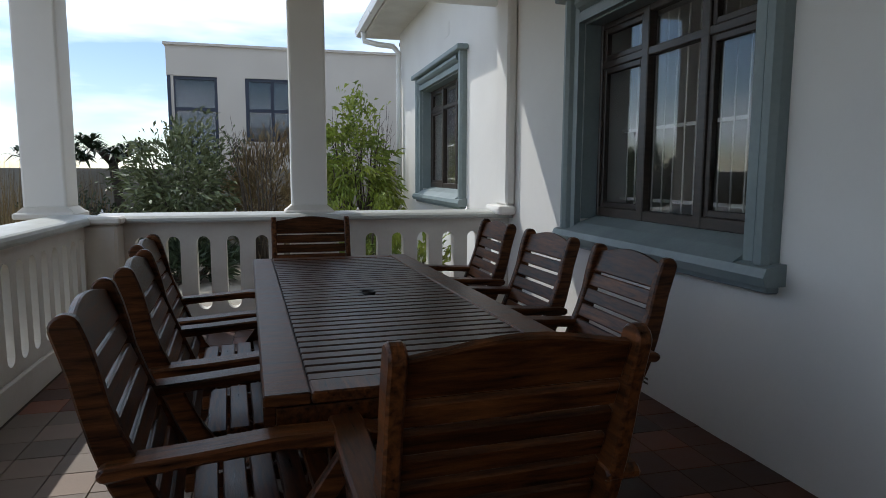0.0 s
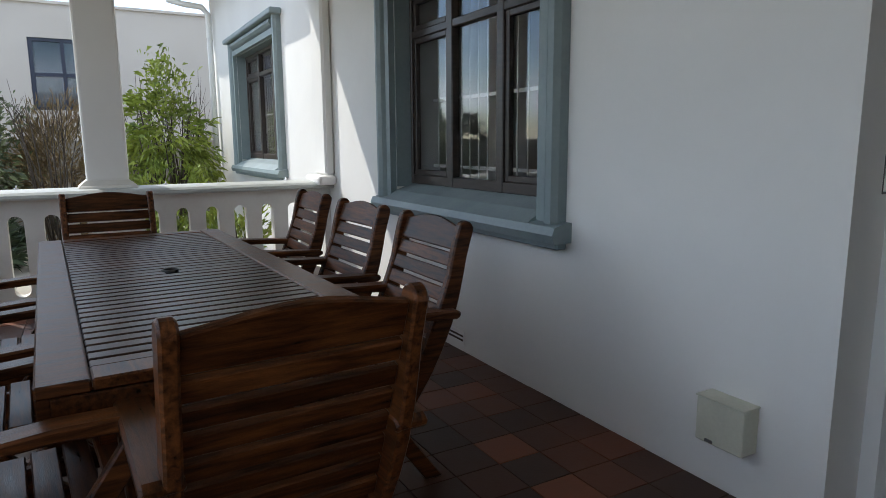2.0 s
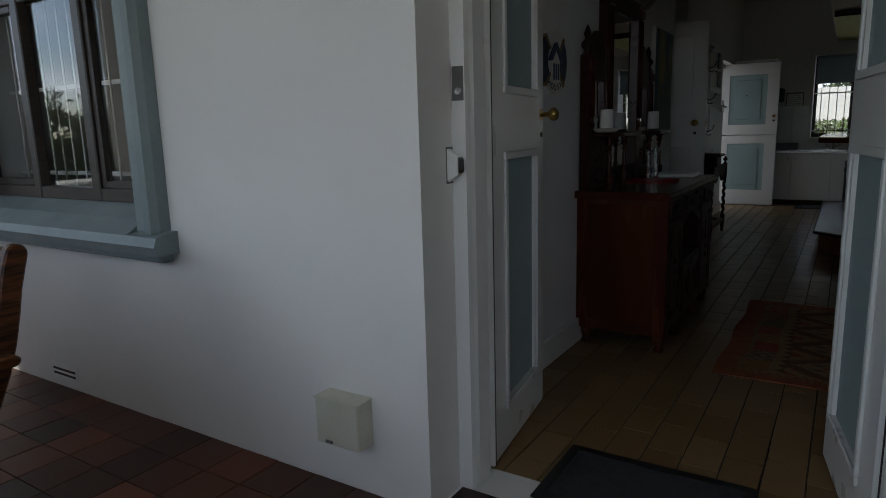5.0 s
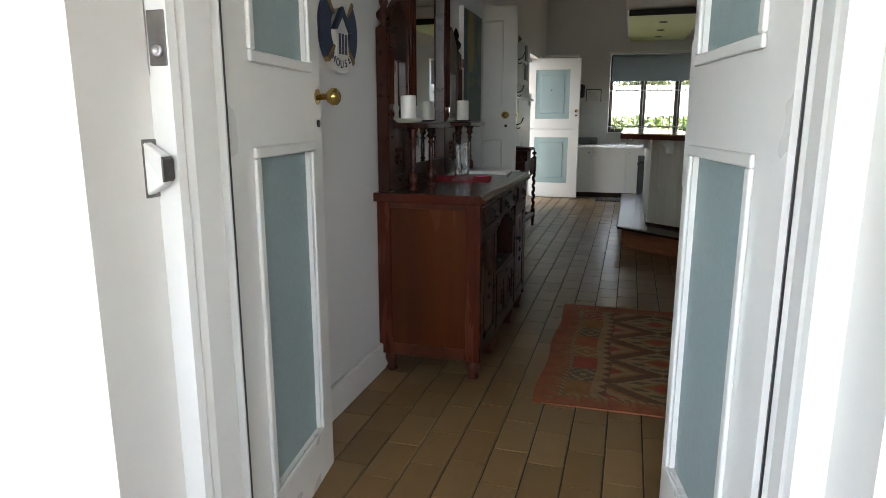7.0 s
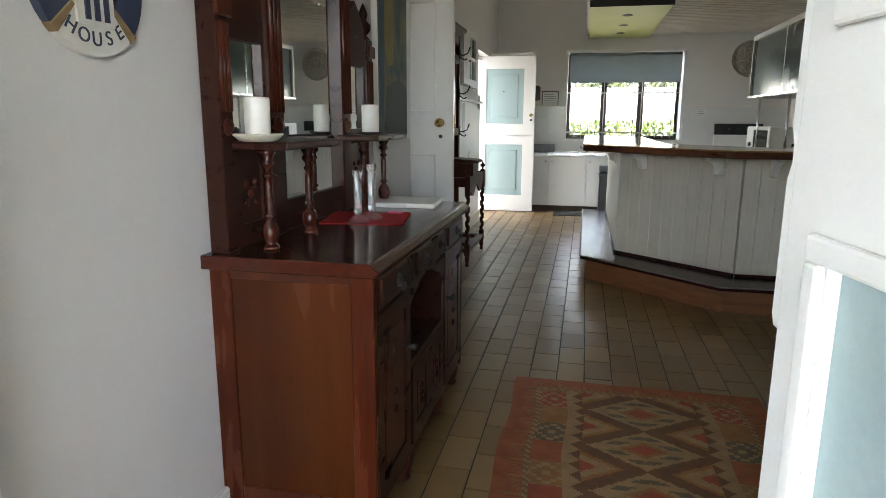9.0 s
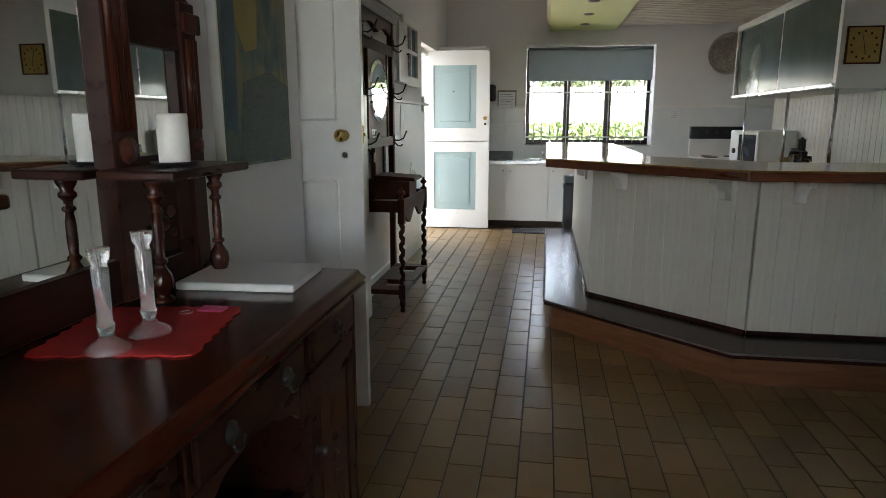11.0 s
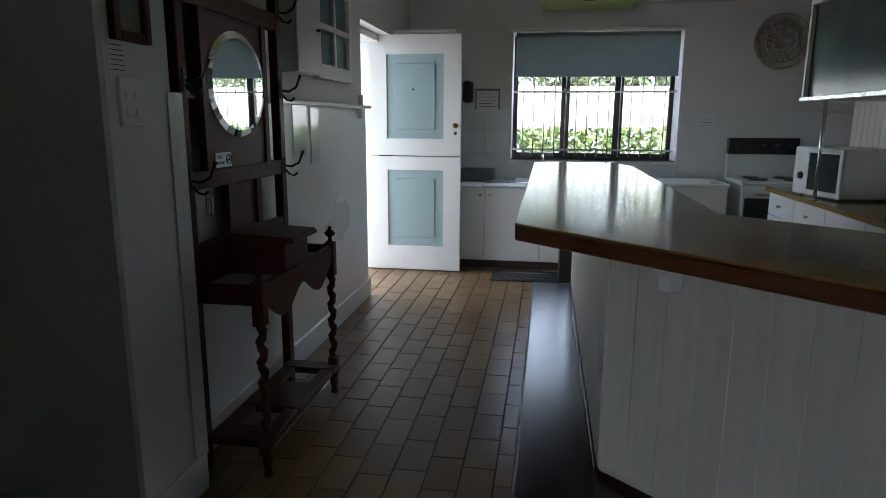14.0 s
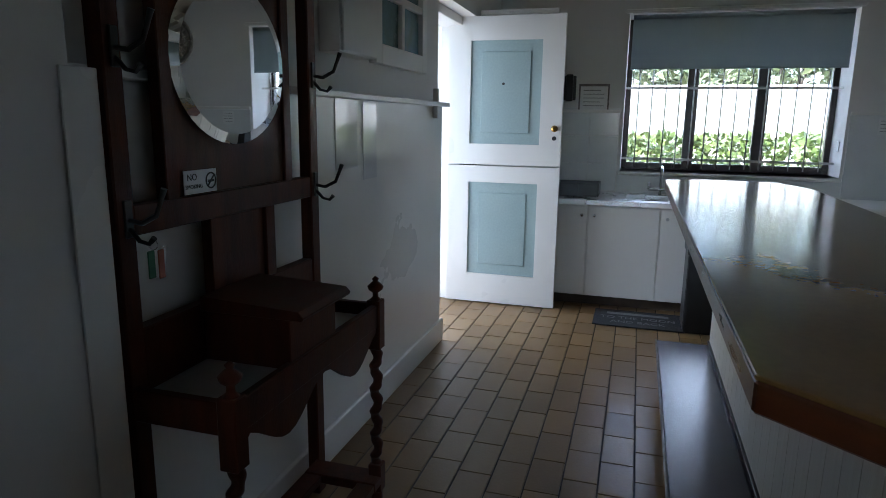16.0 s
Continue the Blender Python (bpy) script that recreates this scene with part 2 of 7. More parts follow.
for lnk in list(M_MIRROR.node_tree.links):
    if lnk.to_socket.name in ("Roughness", "Base Color"):
        M_MIRROR.node_tree.links.remove(lnk)
M_MIRROR.node_tree.nodes["Principled BSDF"].inputs["Roughness"].default_value = 0.015
M_MIRROR.node_tree.nodes["Principled BSDF"].inputs["Base Color"].default_value = (0.86, 0.88, 0.87, 1)
M_GLASS = glass_mat("window_glass")
M_REED = mat("reeded_glass", (0.075, 0.10, 0.095), (0.10, 0.13, 0.12), 0.16, 3, (1, 1, 1), 0.1)
M_GROUT = mat("grout", (0.075, 0.052, 0.036), (0.05, 0.036, 0.026), 0.9, 8, bump=0.4)
QUARRY = [(0.0, (0.050, 0.023, 0.014)), (0.4, (0.070, 0.028, 0.016)), (0.65, (0.095, 0.034, 0.018)), (0.85, (0.15, 0.048, 0.023)), (1.0, (0.22, 0.070, 0.030))]
# grey-beige tones of the paler verandah tiles
PALECLAY = [(0.0, (0.16, 0.125, 0.10)), (0.5, (0.22, 0.175, 0.14)), (1.0, (0.27, 0.20, 0.155))]
M_PALETILE = tile_mat("pale_tile", PALECLAY, 0.6, False)
M_QTILE, M_QTILES = tile_mat("quarry_tile", QUARRY, 0.45, False), tile_mat("quarry_tile_far", QUARRY, 0.45, True)
OCHRE = [(0.0, (0.19, 0.112, 0.046)), (0.35, (0.225, 0.134, 0.056)), (0.7, (0.245, 0.150, 0.064)), (1.0, (0.30, 0.185, 0.082))]
M_KTILE, M_KTILES = tile_mat("ochre_tile", OCHRE, 0.33, False), tile_mat("ochre_tile_far", OCHRE, 0.33, True)
M_BOARD = mat("whitewashed_board", (0.66, 0.63, 0.56), (0.54, 0.50, 0.42), 0.42, 3, (9, 9, 0.7), 0.2, 40, vary=0.025, contrast=0.7)
M_WORKTOP = mat("tan_laminate", (0.26, 0.155, 0.052), (0.30, 0.18, 0.063), 0.15, 2, bump=0.0, spec=0.5)
M_EDGEWOOD = mat("red_brown_edge", (0.085, 0.023, 0.010), (0.13, 0.038, 0.015), 0.3, 4, (2, 2, 10), 0.15, coat=0.2)
M_STEP = mat("dark_step_wood", (0.022, 0.008, 0.008), (0.040, 0.014, 0.012), 0.28, 4, (1, 6, 6), 0.03, spec=0.35)
for lnk in list(M_STEP.node_tree.links):
    if lnk.to_socket.name in ("Normal", "Roughness"):
        M_STEP.node_tree.links.remove(lnk)
M_STEP.node_tree.nodes["Principled BSDF"].inputs["Roughness"].default_value = 0.24
M_TOPWOOD = mat("polished_red_top", (0.032, 0.006, 0.003), (0.080, 0.015, 0.006), 0.2, 4, (0.8, 7, 7), 0.02, 40, spec=0.35, contrast=0.6)
M_CUTGLASS = mat("cut_glass", (0.95, 0.96, 0.96), (0.93, 0.94, 0.94), 0.1, 4, bump=0.0)
M_CUTGLASS.node_tree.nodes["Principled BSDF"].inputs["Transmission Weight"].default_value = 0.85
M_ZINC = mat("pale_zinc", (0.42, 0.42, 0.42), (0.36, 0.36, 0.36), 0.4, 8)
M_RISER = mat("riser_wood", (0.13, 0.05, 0.022), (0.19, 0.08, 0.035), 0.4, 4, (1, 1, 8), 0.15)
M_BLIND = mat("grey_blind_fabric", (0.30, 0.33, 0.34), (0.28, 0.31, 0.32), 0.8, 5, bump=0.3, fine=300)
M_TILEW = mat("white_wall_tile", (0.76, 0.77, 0.77), (0.72, 0.73, 0.73), 0.15, 4, bump=0.03, vary=0.02)
M_LAMIN = mat("laminated_sheet", (0.82, 0.82, 0.82), (0.80, 0.80, 0.80), 0.07, 5, bump=0.06, fine=9)
M_PAPER = mat("paper", (0.8, 0.8, 0.8), (0.76, 0.76, 0.76), 0.35, 5, bump=0.03)
M_LIME = mat("lime_ceiling_board", (0.50, 0.56, 0.20), (0.54, 0.60, 0.23), 0.5, 2, bump=0.08)
M_WAX = mat("white_wax", (0.82, 0.80, 0.74), (0.78, 0.75, 0.69), 0.4, 6, bump=0.05)
M_CREAMPL = mat("cream_plastic", (0.58, 0.57, 0.46), (0.52, 0.51, 0.41), 0.42, 5, bump=0.1)
M_CEIL = mat("ceiling_paint", (0.76, 0.75, 0.71), (0.72, 0.71, 0.67), 0.7, 1.5, bump=0.1)
M_RIB = mat("ribbed_ceiling_board", (0.68, 0.63, 0.55), (0.60, 0.55, 0.48), 0.55, 3, bump=0.15)

bn_, bl_ = M_BLIND.node_tree.nodes, M_BLIND.node_tree.links
tr_ = bn_.new("ShaderNodeBsdfTranslucent")
tr_.inputs["Color"].default_value = (0.55, 0.60, 0.61, 1)
blind_mix = bn_.new("ShaderNodeMixShader")
blind_mix.inputs[0].default_value = 0.35
bl_.new(bn_["Principled BSDF"].outputs[0], blind_mix.inputs[1])
bl_.new(tr_.outputs[0], blind_mix.inputs[2])
bl_.new(blind_mix.outputs[0], bn_["Material Output"].inputs["Surface"])


# ---- large structure ----
def wall_x(x0, x1, y0, y1, z0, z1, holes):
    """A wall in a plane of constant x, with rectangular holes (ya, yb, za, zb)."""
    bm = bmesh.new()
    ys = sorted({y0, y1, *(h[0] for h in holes), *(h[1] for h in holes)})
    for a, b in zip(ys, ys[1:]):
        gaps = sorted((h[2], h[3]) for h in holes if h[0] <= a and h[1] >= b)
        z = z0
        for g0, g1 in gaps:
            if g0 > z:
                box(bm, x0, a, z, x1, b, g0)
            z = g1
        if z < z1:
            box(bm, x0, a, z, x1, b, z1)
    bmesh.ops.remove_doubles(bm, verts=bm.verts[:], dist=1e-4)
    seen, doubled = {}, []
    for f in bm.faces:
        key = tuple(sorted(v.index for v in f.verts))
        if key in seen:
            doubled += [f, seen[key]]
        seen[key] = f
    bmesh.ops.delete(bm, geom=list(set(doubled)), context="FACES_ONLY")
    return bm


def wall_y(y0, y1, x0, x1, z0, z1, holes):
    bm = wall_x(y0, y1, x0, x1, z0, z1, holes)
    bm.transform(Matrix(((0, 1, 0, 0), (1, 0, 0, 0), (0, 0, 1, 0), (0, 0, 0, 1))))
    bmesh.ops.reverse_faces(bm, faces=bm.faces[:])
    return bm


WX, WIN = 2.81, 3.17                      # outer and inner face of the front wall
DOOR = (-0.18, 1.125, 0.0, 2.36)
W1 = (2.56, 4.24, 0.93, 2.28)
W2 = (7.2, 9.25, 1.03, 2.44)
structure("wall_front", wall_x(WX, WIN, -3.4, 11.0, -0.5, 3.86, [DOOR, W1, W2]), M_PLASTER, "white plastered outer house wall, sunlit beyond the verandah", "wall")
structure("wall_living_left", boxes((WIN, 1.335, -0.02, 7.02, 1.50, 3.2)), M_INPLASTER, "smooth off-white painted living room wall", "wall")
structure("wall_pier", boxes((8.12, 1.46, -0.02, 8.47, 2.3, 3.2), r=0.012), M_INPLASTER, "off-white painted wall pier beside the passage", "wall")
structure("wall_hall_left", boxes((8.47, 1.615, -0.02, 11.3, 2.0, 3.2)), M_INPLASTER, "off-white painted kitchen passage wall", "wall")
structure("wall_hall_lintel", boxes((11.3, 1.615, 2.17, 13.1, 2.0, 3.2), (12.32, 1.80, -0.02, 13.1, 2.0, 2.17)), M_INPLASTER, "painted lintel above the back doorway", "wall")
structure("dado_panel", joined(boxes((8.50, 1.585, 0.0, 11.3, 1.613, 1.50)), boxes((8.48, 1.545, 1.50, 11.34, 1.613, 1.525), r=0.004)), M_WHITE, "pale painted dado panel with a narrow ledge", "dado")
structure("wall_far", wall_x(13.1, 13.50, -2.8, 2.3, -0.02, 3.2, [(-1.09, 0.552, 1.02, 2.285)]), M_INPLASTER, "off-white kitchen end wall with a deep window", "wall")
SW = (6.5, 7.15, 1.30, 1.95)              # unseen side opening, added to light the living room
structure("wall_right", wall_y(-2.98, -2.8, WIN, 13.1, -0.02, 3.2, [SW]), M_INPLASTER, "plain off-white wall closing the room", "wall")
structure("wall_passage_end", boxes((6.85, 4.2, -0.02, 8.6, 4.35, 3.2), (8.47, 2.0, -0.02, 8.6, 4.2, 3.2), (6.85, 1.5, -0.02, 7.0, 4.2, 3.2)), M_INPLASTER, "plain walls of the side passage", "wall")
structure("wall_bedroom", boxes((6.7, 1.5, 0, 6.84, 11.3, 3.2), (WIN, 10.85, -0.4, 6.84, 11.0, 3.4), (WIN, 5.9, 0, 6.7, 6.05, 3.2)), M_INPLASTER, "plain inner walls behind the front windows", "wall")
structure("wall_verandah_back", boxes((-1.2, -3.5, -0.4, 3.17, -3.3, 3.2)), M_PLASTER, "plain white wall closing the verandah", "wall")
structure("floor_bedroom", boxes((WIN, 1.5, -0.1, 6.7, 11.15, 0.0)), M_STEP, "dark wooden floor of the inner rooms", "floor")
structure("ceiling_living", boxes((WIN, -2.98, 3.2, 9.2, 2.0, 3.3), (WIN, 2.0, 3.2, 8.6, 4.35, 3.3), (9.2, 0.3, 3.2, 13.48, 2.0, 3.3)), M_CEIL, "high off-white plaster ceiling", "ceiling")
structure("ceiling_bedroom", boxes((WIN, 4.35, 3.2, 6.84, 11.3, 3.3)), M_CEIL, "off-white ceiling of inner rooms", "ceiling")
ribs = bmesh.new()
box(ribs, 9.2, -2.98, 2.545, 13.1, 0.30, 2.6)
for i in range(34):
    xr = 9.24 + i * 0.113
    moved_rib = prism([(xr, 2.545), (xr + 0.012, 2.52), (xr + 0.075, 2.52), (xr + 0.087, 2.545)], "y", -2.8, -0.58)
    me_rib = bpy.data.meshes.new("tmp_rib")
    moved_rib.to_mesh(me_rib)
    ribs.from_mesh(me_rib)
    bpy.data.meshes.remove(me_rib)
    moved_rib.free()
box(ribs, 9.16, -2.98, 2.50, 9.2, 0.30, 3.3)
box(ribs, 9.2, 0.27, 2.6, 13.1, 0.30, 3.3)
structure("ceiling_kitchen", ribs, M_RIB, "lowered ribbed kitchen ceiling of pale boards", "ceiling")
structure("floor_slab", boxes((2.98, -2.98, -0.3, 13.5, 4.3, -0.007), (13.5, -2.98, -0.3, 13.5, 4.3, -0.007)), M_GROUT, "dark grout bed under the tiles", "floor")
structure("floor_outer_slab", boxes((-1.0, -3.4, -0.45, 2.98, 6.06, -0.008)), M_GROUT, "dark grout bed of the verandah floor", "floor")
structure("door_threshold", boxes((2.83, -0.17, -0.007, 3.0, 1.115, 0.004), r=0.003), M_STEP, "worn dark wooden threshold", "threshold")

# verandah roof: ceiling boards, beam on the pillars, eaves, house roof
structure("ceiling_verandah", joined(boxes((-1.0, -3.4, 3.06, 2.81, 6.1, 3.12)), boxes((-1.10, -3.4, 2.84, -0.78, 6.15, 3.06), (-0.78, 5.70, 2.84, 2.81, 6.12, 3.06))), M_CEIL, "cream boarded verandah ceiling with edge beams", "ceiling")
structure("roof_verandah", joined(boxes((-1.22, -3.5, 3.12, 2.81, 6.2, 3.18))), M_CREAM, "low verandah roof edge", "roof")
eave = joined(boxes((2.30, 6.3, 3.58, 3.3, 11.45, 3.64)), boxes((2.24, 6.3, 3.56, 2.30, 11.5, 3.78)), prism([(2.24, 3.78), (7.0, 5.88), (7.0, 5.98), (2.20, 3.86)], "y", 6.3, 11.6))
structure("roof_house", eave, M_CREAM, "cream painted eaves of the house roof", "roof")
# last box: unseen low slab added to keep sun out of the back doorway
structure("roof_main", boxes((WIN, -3.5, 3.55, 13.6, 2.3, 3.65), (WIN, 2.3, 3.55, 8.75, 11.3, 3.65), (8.8, 2.31, 2.72, 13.9, 4.1, 2.80)), M_CREAM, "plain flat roof over the rooms, with an added slab shading the back door", "roof")

# gutter and downpipe at the far house corner
gutter = thing("gutter", "white metal gutter with a bent downpipe on the house corner", "gutter")
part("trough", prism([(2.12, 3.70), (2.14, 3.60), (2.22, 3.58), (2.24, 3.62), (2.24, 3.72), (2.22, 3.72), (2.215, 3.63), (2.15, 3.64), (2.135, 3.70)], "y", 6.4, 11.5), M_WHITE, gutter)
part("downpipe", tube([(2.20, 11.0, 3.58), (2.22, 11.0, 3.44), (2.42, 10.9, 3.38), (2.66, 10.8, 3.34), (2.74, 10.75, 3.23), (2.745, 10.75, 2.4), (2.745, 10.75, -0.3)], 0.045, 10), M_WHITE, gutter)

# balustrade: end wall and side wall with round-headed slots, cap, pillars
def slotted(length, n, w, z0, z1, h, thick):
    """A low wall of given length (along x) with n tall slots that have round ends."""
    bm = bmesh.new()
    pitch = length / n
    for i in range(n):
        a, b = i * pitch, (i + 1) * pitch
        c, rad = (a + b) / 2, w / 2
        arc_t = [(c + rad * math.cos(t), z1 - rad + rad * math.sin(t)) for t in [math.pi * k / 8 for k in range(9)]]
        arc_b = [(c + rad * math.cos(t), z0 + rad + rad * math.sin(t)) for t in [math.pi + math.pi * k / 8 for k in range(9)]]
        for yy, flip in ((0, False), (thick, True)):
            lp = [(a, -0.35), (c, -0.35), (c, z0)] + arc_b[:4][::-1] + arc_t[5:][::-1] + [(c, z1), (c, h), (a, h)]
            rp = [(c, -0.35), (b, -0.35), (b, h), (c, h), (c, z1)] + arc_t[:4][::-1] + arc_b[5:][::-1] + [(c, z0)]
            for poly in (lp, rp):
                vs = [bm.verts.new((p[0], yy, p[1])) for p in poly]
                bm.faces.new(vs[::-1] if flip else vs)
        loop = arc_t + arc_b
        v0 = [bm.verts.new((p[0], 0, p[1])) for p in loop]
        v1 = [bm.verts.new((p[0], thick, p[1])) for p in loop]
        for k in range(len(loop)):
            q = (k + 1) % len(loop)
            bm.faces.new((v0[k], v0[q], v1[q], v1[k]))
    bmesh.ops.remove_doubles(bm, verts=bm.verts[:], dist=1e-4)
    return bm


CAPH = 0.937
BAL_Y = 5.66
CAPU = CAPH - 0.062                       # underside of the cap
cap_prof = [(-0.10, CAPU), (-0.108, CAPU + 0.016), (-0.10, CAPU + 0.036), (-0.075, CAPU + 0.054), (-0.03, CAPH), (0.08, CAPH + 0.006), (0.16, CAPH + 0.006), (0.27, CAPH), (0.315, CAPU + 0.05), (0.335, CAPU + 0.026), (0.33, CAPU)]
side_prof = [(p[0] if p[0] > 0.0 else p[0] * 0.4 - 0.01, p[1]) for p in cap_prof]
bal_end = thing("balustrade_end", "cream plastered balustrade with round-ended slots and teal cap", "balustrade", kind="structure")
part("low_wall", moved(slotted(3.442, 15, 0.105, 0.15, 0.755, CAPU, 0.10), Matrix.Translation((-0.632, BAL_Y, 0))), M_CREAM, bal_end)
part("cap", prism([(BAL_Y + p[0], p[1]) for p in cap_prof], "x", -0.6, WX), M_CAP, bal_end, "pale teal painted rounded cap")
bal_side = thing("balustrade_side", "cream plastered side balustrade with round-ended slots", "balustrade", kind="structure")
part("low_wall", moved(slotted(9.0, 46, 0.108, 0.22, 0.785, CAPU, 0.11), Matrix.Translation((-0.64, -3.36, 0)) @ Matrix.Rotation(radians(90), 4, "Z")), M_CREAM, bal_side)
part("cap", prism([(-0.64 - p[0], p[1]) for p in side_prof], "y", -3.3, BAL_Y), M_CAP, bal_side, "pale teal painted rounded cap")
part("base_course", boxes((-0.63, -3.3, -0.008, -0.60, BAL_Y, 0.17), r=0.01), M_CREAM, bal_side)


def pillar(x, y, w):
    p = thing("pillar", "square white plastered verandah pillar on the balustrade", "pillar", (x, y, 0), group="verandah pillars", kind="structure")
    h = w / 2
    part("shaft", boxes((-h, -h, 0.99, h, h, 2.84), r=0.02, seg=2), M_PLASTER, p)
    part("base", joined(boxes((-h - 0.06, -h - 0.06, CAPU + 0.03, h + 0.06, h + 0.06, CAPH + 0.018), r=0.012), prism([(-h - 0.05, CAPH + 0.018), (h + 0.05, CAPH + 0.018), (h, 0.997), (-h, 0.997)], "y", -h, h)), M_CREAM, p)
    part("pier", boxes((-h - 0.02, -h - 0.02, -0.4, h + 0.02, h + 0.02, CAPU), r=0.015), M_CREAM, p)
    return p


structure("corner_pier", joined(boxes((-0.66, 5.44, -0.01, -0.42, 5.68, CAPU), r=0.02), boxes((-0.68, 5.40, CAPU + 0.002, -0.38, 5.66, CAPH - 0.003), r=0.015)), M_CREAM, "cream plastered pier at the balustrade corner", "pier")
pillar(-0.98, 5.88, 0.31)
pillar(1.03, 5.86, 0.30)
pillar(-0.76, -1.2, 0.30)
structure("pilaster", joined(boxes((2.72, 5.50, 0.99, WX, 5.80, 2.84), r=0.02), boxes((2.64, 5.46, CAPU + 0.03, WX, 5.86, 0.99), r=0.03, seg=2)), M_PLASTER, "white plastered half pillar on the house wall", "pilaster")

# quarry tiles of the verandah and ochre tiles indoors come last in the file


# ---- windows ----
def window_unit(name, hole, label, flip=False):
    y0, y1, z0, z1 = hole
    w = thing(name, label, "window", kind="structure")
    x = WX
    # moulded surround: flat band and half-round outer bead
    band = 0.168
    outer = [(x - 0.045, 0.0), (x - 0.045, 0.06), (x - 0.03, 0.075), (x - 0.065, 0.09), (x - 0.085, 0.115), (x - 0.08, 0.15), (x - 0.05, 0.168), (x, 0.168), (x, 0.0)]
    for side in (0, 1):
        pts = [(px, (y0 - d) if side == 0 else (y1 + d)) for px, d in outer]
        part("trim_side", prism(pts, "z", z0 - 0.045, z1 + band), M_TEAL, w)
    part("trim_head", joined(prism([(px, z1 + d) for px, d in outer], "y", y0, y1), boxes((x - 0.13, y0 - 0.23, z1 + 0.168, x, y1 + 0.23, z1 + 0.23), r=0.015, seg=2)), M_TEAL, w)
    part("sill", joined(prism([(x - 0.10, z0 - 0.13), (x - 0.115, z0 - 0.09), (x - 0.10, z0 - 0.052), (x - 0.008, z0 + 0.004), (x + 0.14, z0 + 0.055), (x + 0.14, z0 - 0.13)], "y", y0 + 0.001, y1 - 0.001),
                        prism([(x - 0.10, z0 - 0.13), (x - 0.115, z0 - 0.09), (x - 0.10, z0 - 0.052), (x - 0.02, z0 - 0.035), (x, z0 - 0.035), (x, z0 - 0.13)], "y", y0 - 0.21, y0 + 0.001),
                        prism([(x - 0.10, z0 - 0.13), (x - 0.115, z0 - 0.09), (x - 0.10, z0 - 0.052), (x - 0.02, z0 - 0.035), (x, z0 - 0.035), (x, z0 - 0.13)], "y", y1 - 0.001, y1 + 0.21),
                        boxes((x - 0.065, y0 - 0.18, z0 - 0.165, x, y1 + 0.18, z0 - 0.13), r=0.008)), M_TEAL, w, "grey-teal painted projecting sill")
    part("reveal", boxes((x + 0.002, y0 - 0.0, z0 + 0.03, x + 0.12, y0 + 0.012, z1), (x + 0.002, y1 - 0.012, z0 + 0.03, x + 0.12, y1, z1), (x + 0.002, y0 + 0.012, z1 - 0.012, x + 0.12, y1 - 0.012, z1)), M_TEAL, w)
    # dark timber frame with two mullions and a transom
    fx0, fx1 = x + 0.12, x + 0.18
    n = 3
    wy = (y1 - y0) / n
    zt = z0 + (z1 - z0) * 0.79
    bars = [(fx0, y0, z0 + 0.05, fx1, y1, z0 + 0.115), (fx0, y0, z1 - 0.05, fx1, y1, z1), (fx0, y0, zt - 0.025, fx1, y1, zt + 0.025)]
    for i in range(n + 1):
        yc = y0 + i * wy
        bars.append((fx0 - 0.006, max(y0, yc - 0.034), z0 + 0.05, fx1 - 0.002, min(y1, yc + 0.034), z1))
    fr = part("window_frame", boxes(*bars, r=0.006), M_DARKFRAME, w, "dark stained timber frame")
    for i in range(n):
        for za, zb in ((z0 + 0.115, zt - 0.025), (zt + 0.025, z1 - 0.05)):
            a, b = y0 + i * wy + 0.034, y0 + (i + 1) * wy - 0.034
            if i == 1:
                pane = part("pane", boxes((fx0 + 0.034, a - 0.01, za - 0.01, fx0 + 0.040, b + 0.01, zb + 0.01)), M_GLASS, w, "clear window pane")
                pane.visible_shadow = False
                continue
            sash = part("sash", boxes((fx0 + 0.01, a, za, fx1 - 0.01, a + 0.035, zb), (fx0 + 0.01, b - 0.035, za, fx1 - 0.01, b, zb), (fx0 + 0.01, a + 0.035, za, fx1 - 0.01, b - 0.035, za + 0.035), (fx0 + 0.01, a + 0.035, zb - 0.035, fx1 - 0.01, b - 0.035, zb), r=0.004), M_DARKFRAME, w)
            pane = part("pane", boxes((fx0 + 0.034, a + 0.03, za + 0.03, fx0 + 0.040, b - 0.03, zb - 0.03)), M_GLASS, sash, "clear window pane")
            pane.visible_shadow = False
    # white security bars inside
    gx = x + 0.30
    grille = thing("window_grille", "white painted steel security bars behind the window", "grille", kind="structure")
    for zz in (z0 + 0.16, z0 + 0.62, z0 + 1.08):
        part("rail", boxes((gx, y0 + 0.01, zz, gx + 0.006, y1 - 0.01, zz + 0.022)), M_WHITE, grille)
    k = int((y1 - y0) / 0.105)
    for i in range(1, k):
        part("bar", tube([(gx - 0.004, y0 + i * (y1 - y0) / k, z0 + 0.06), (gx - 0.004, y0 + i * (y1 - y0) / k, z1 - 0.03)], 0.006, 6), M_WHITE, grille)
    return w


window_unit("window_1", W1, "dark timber casement window in a grey-teal moulded surround")
window_unit("window_2", W2, "sunlit timber casement window in a pale teal surround")

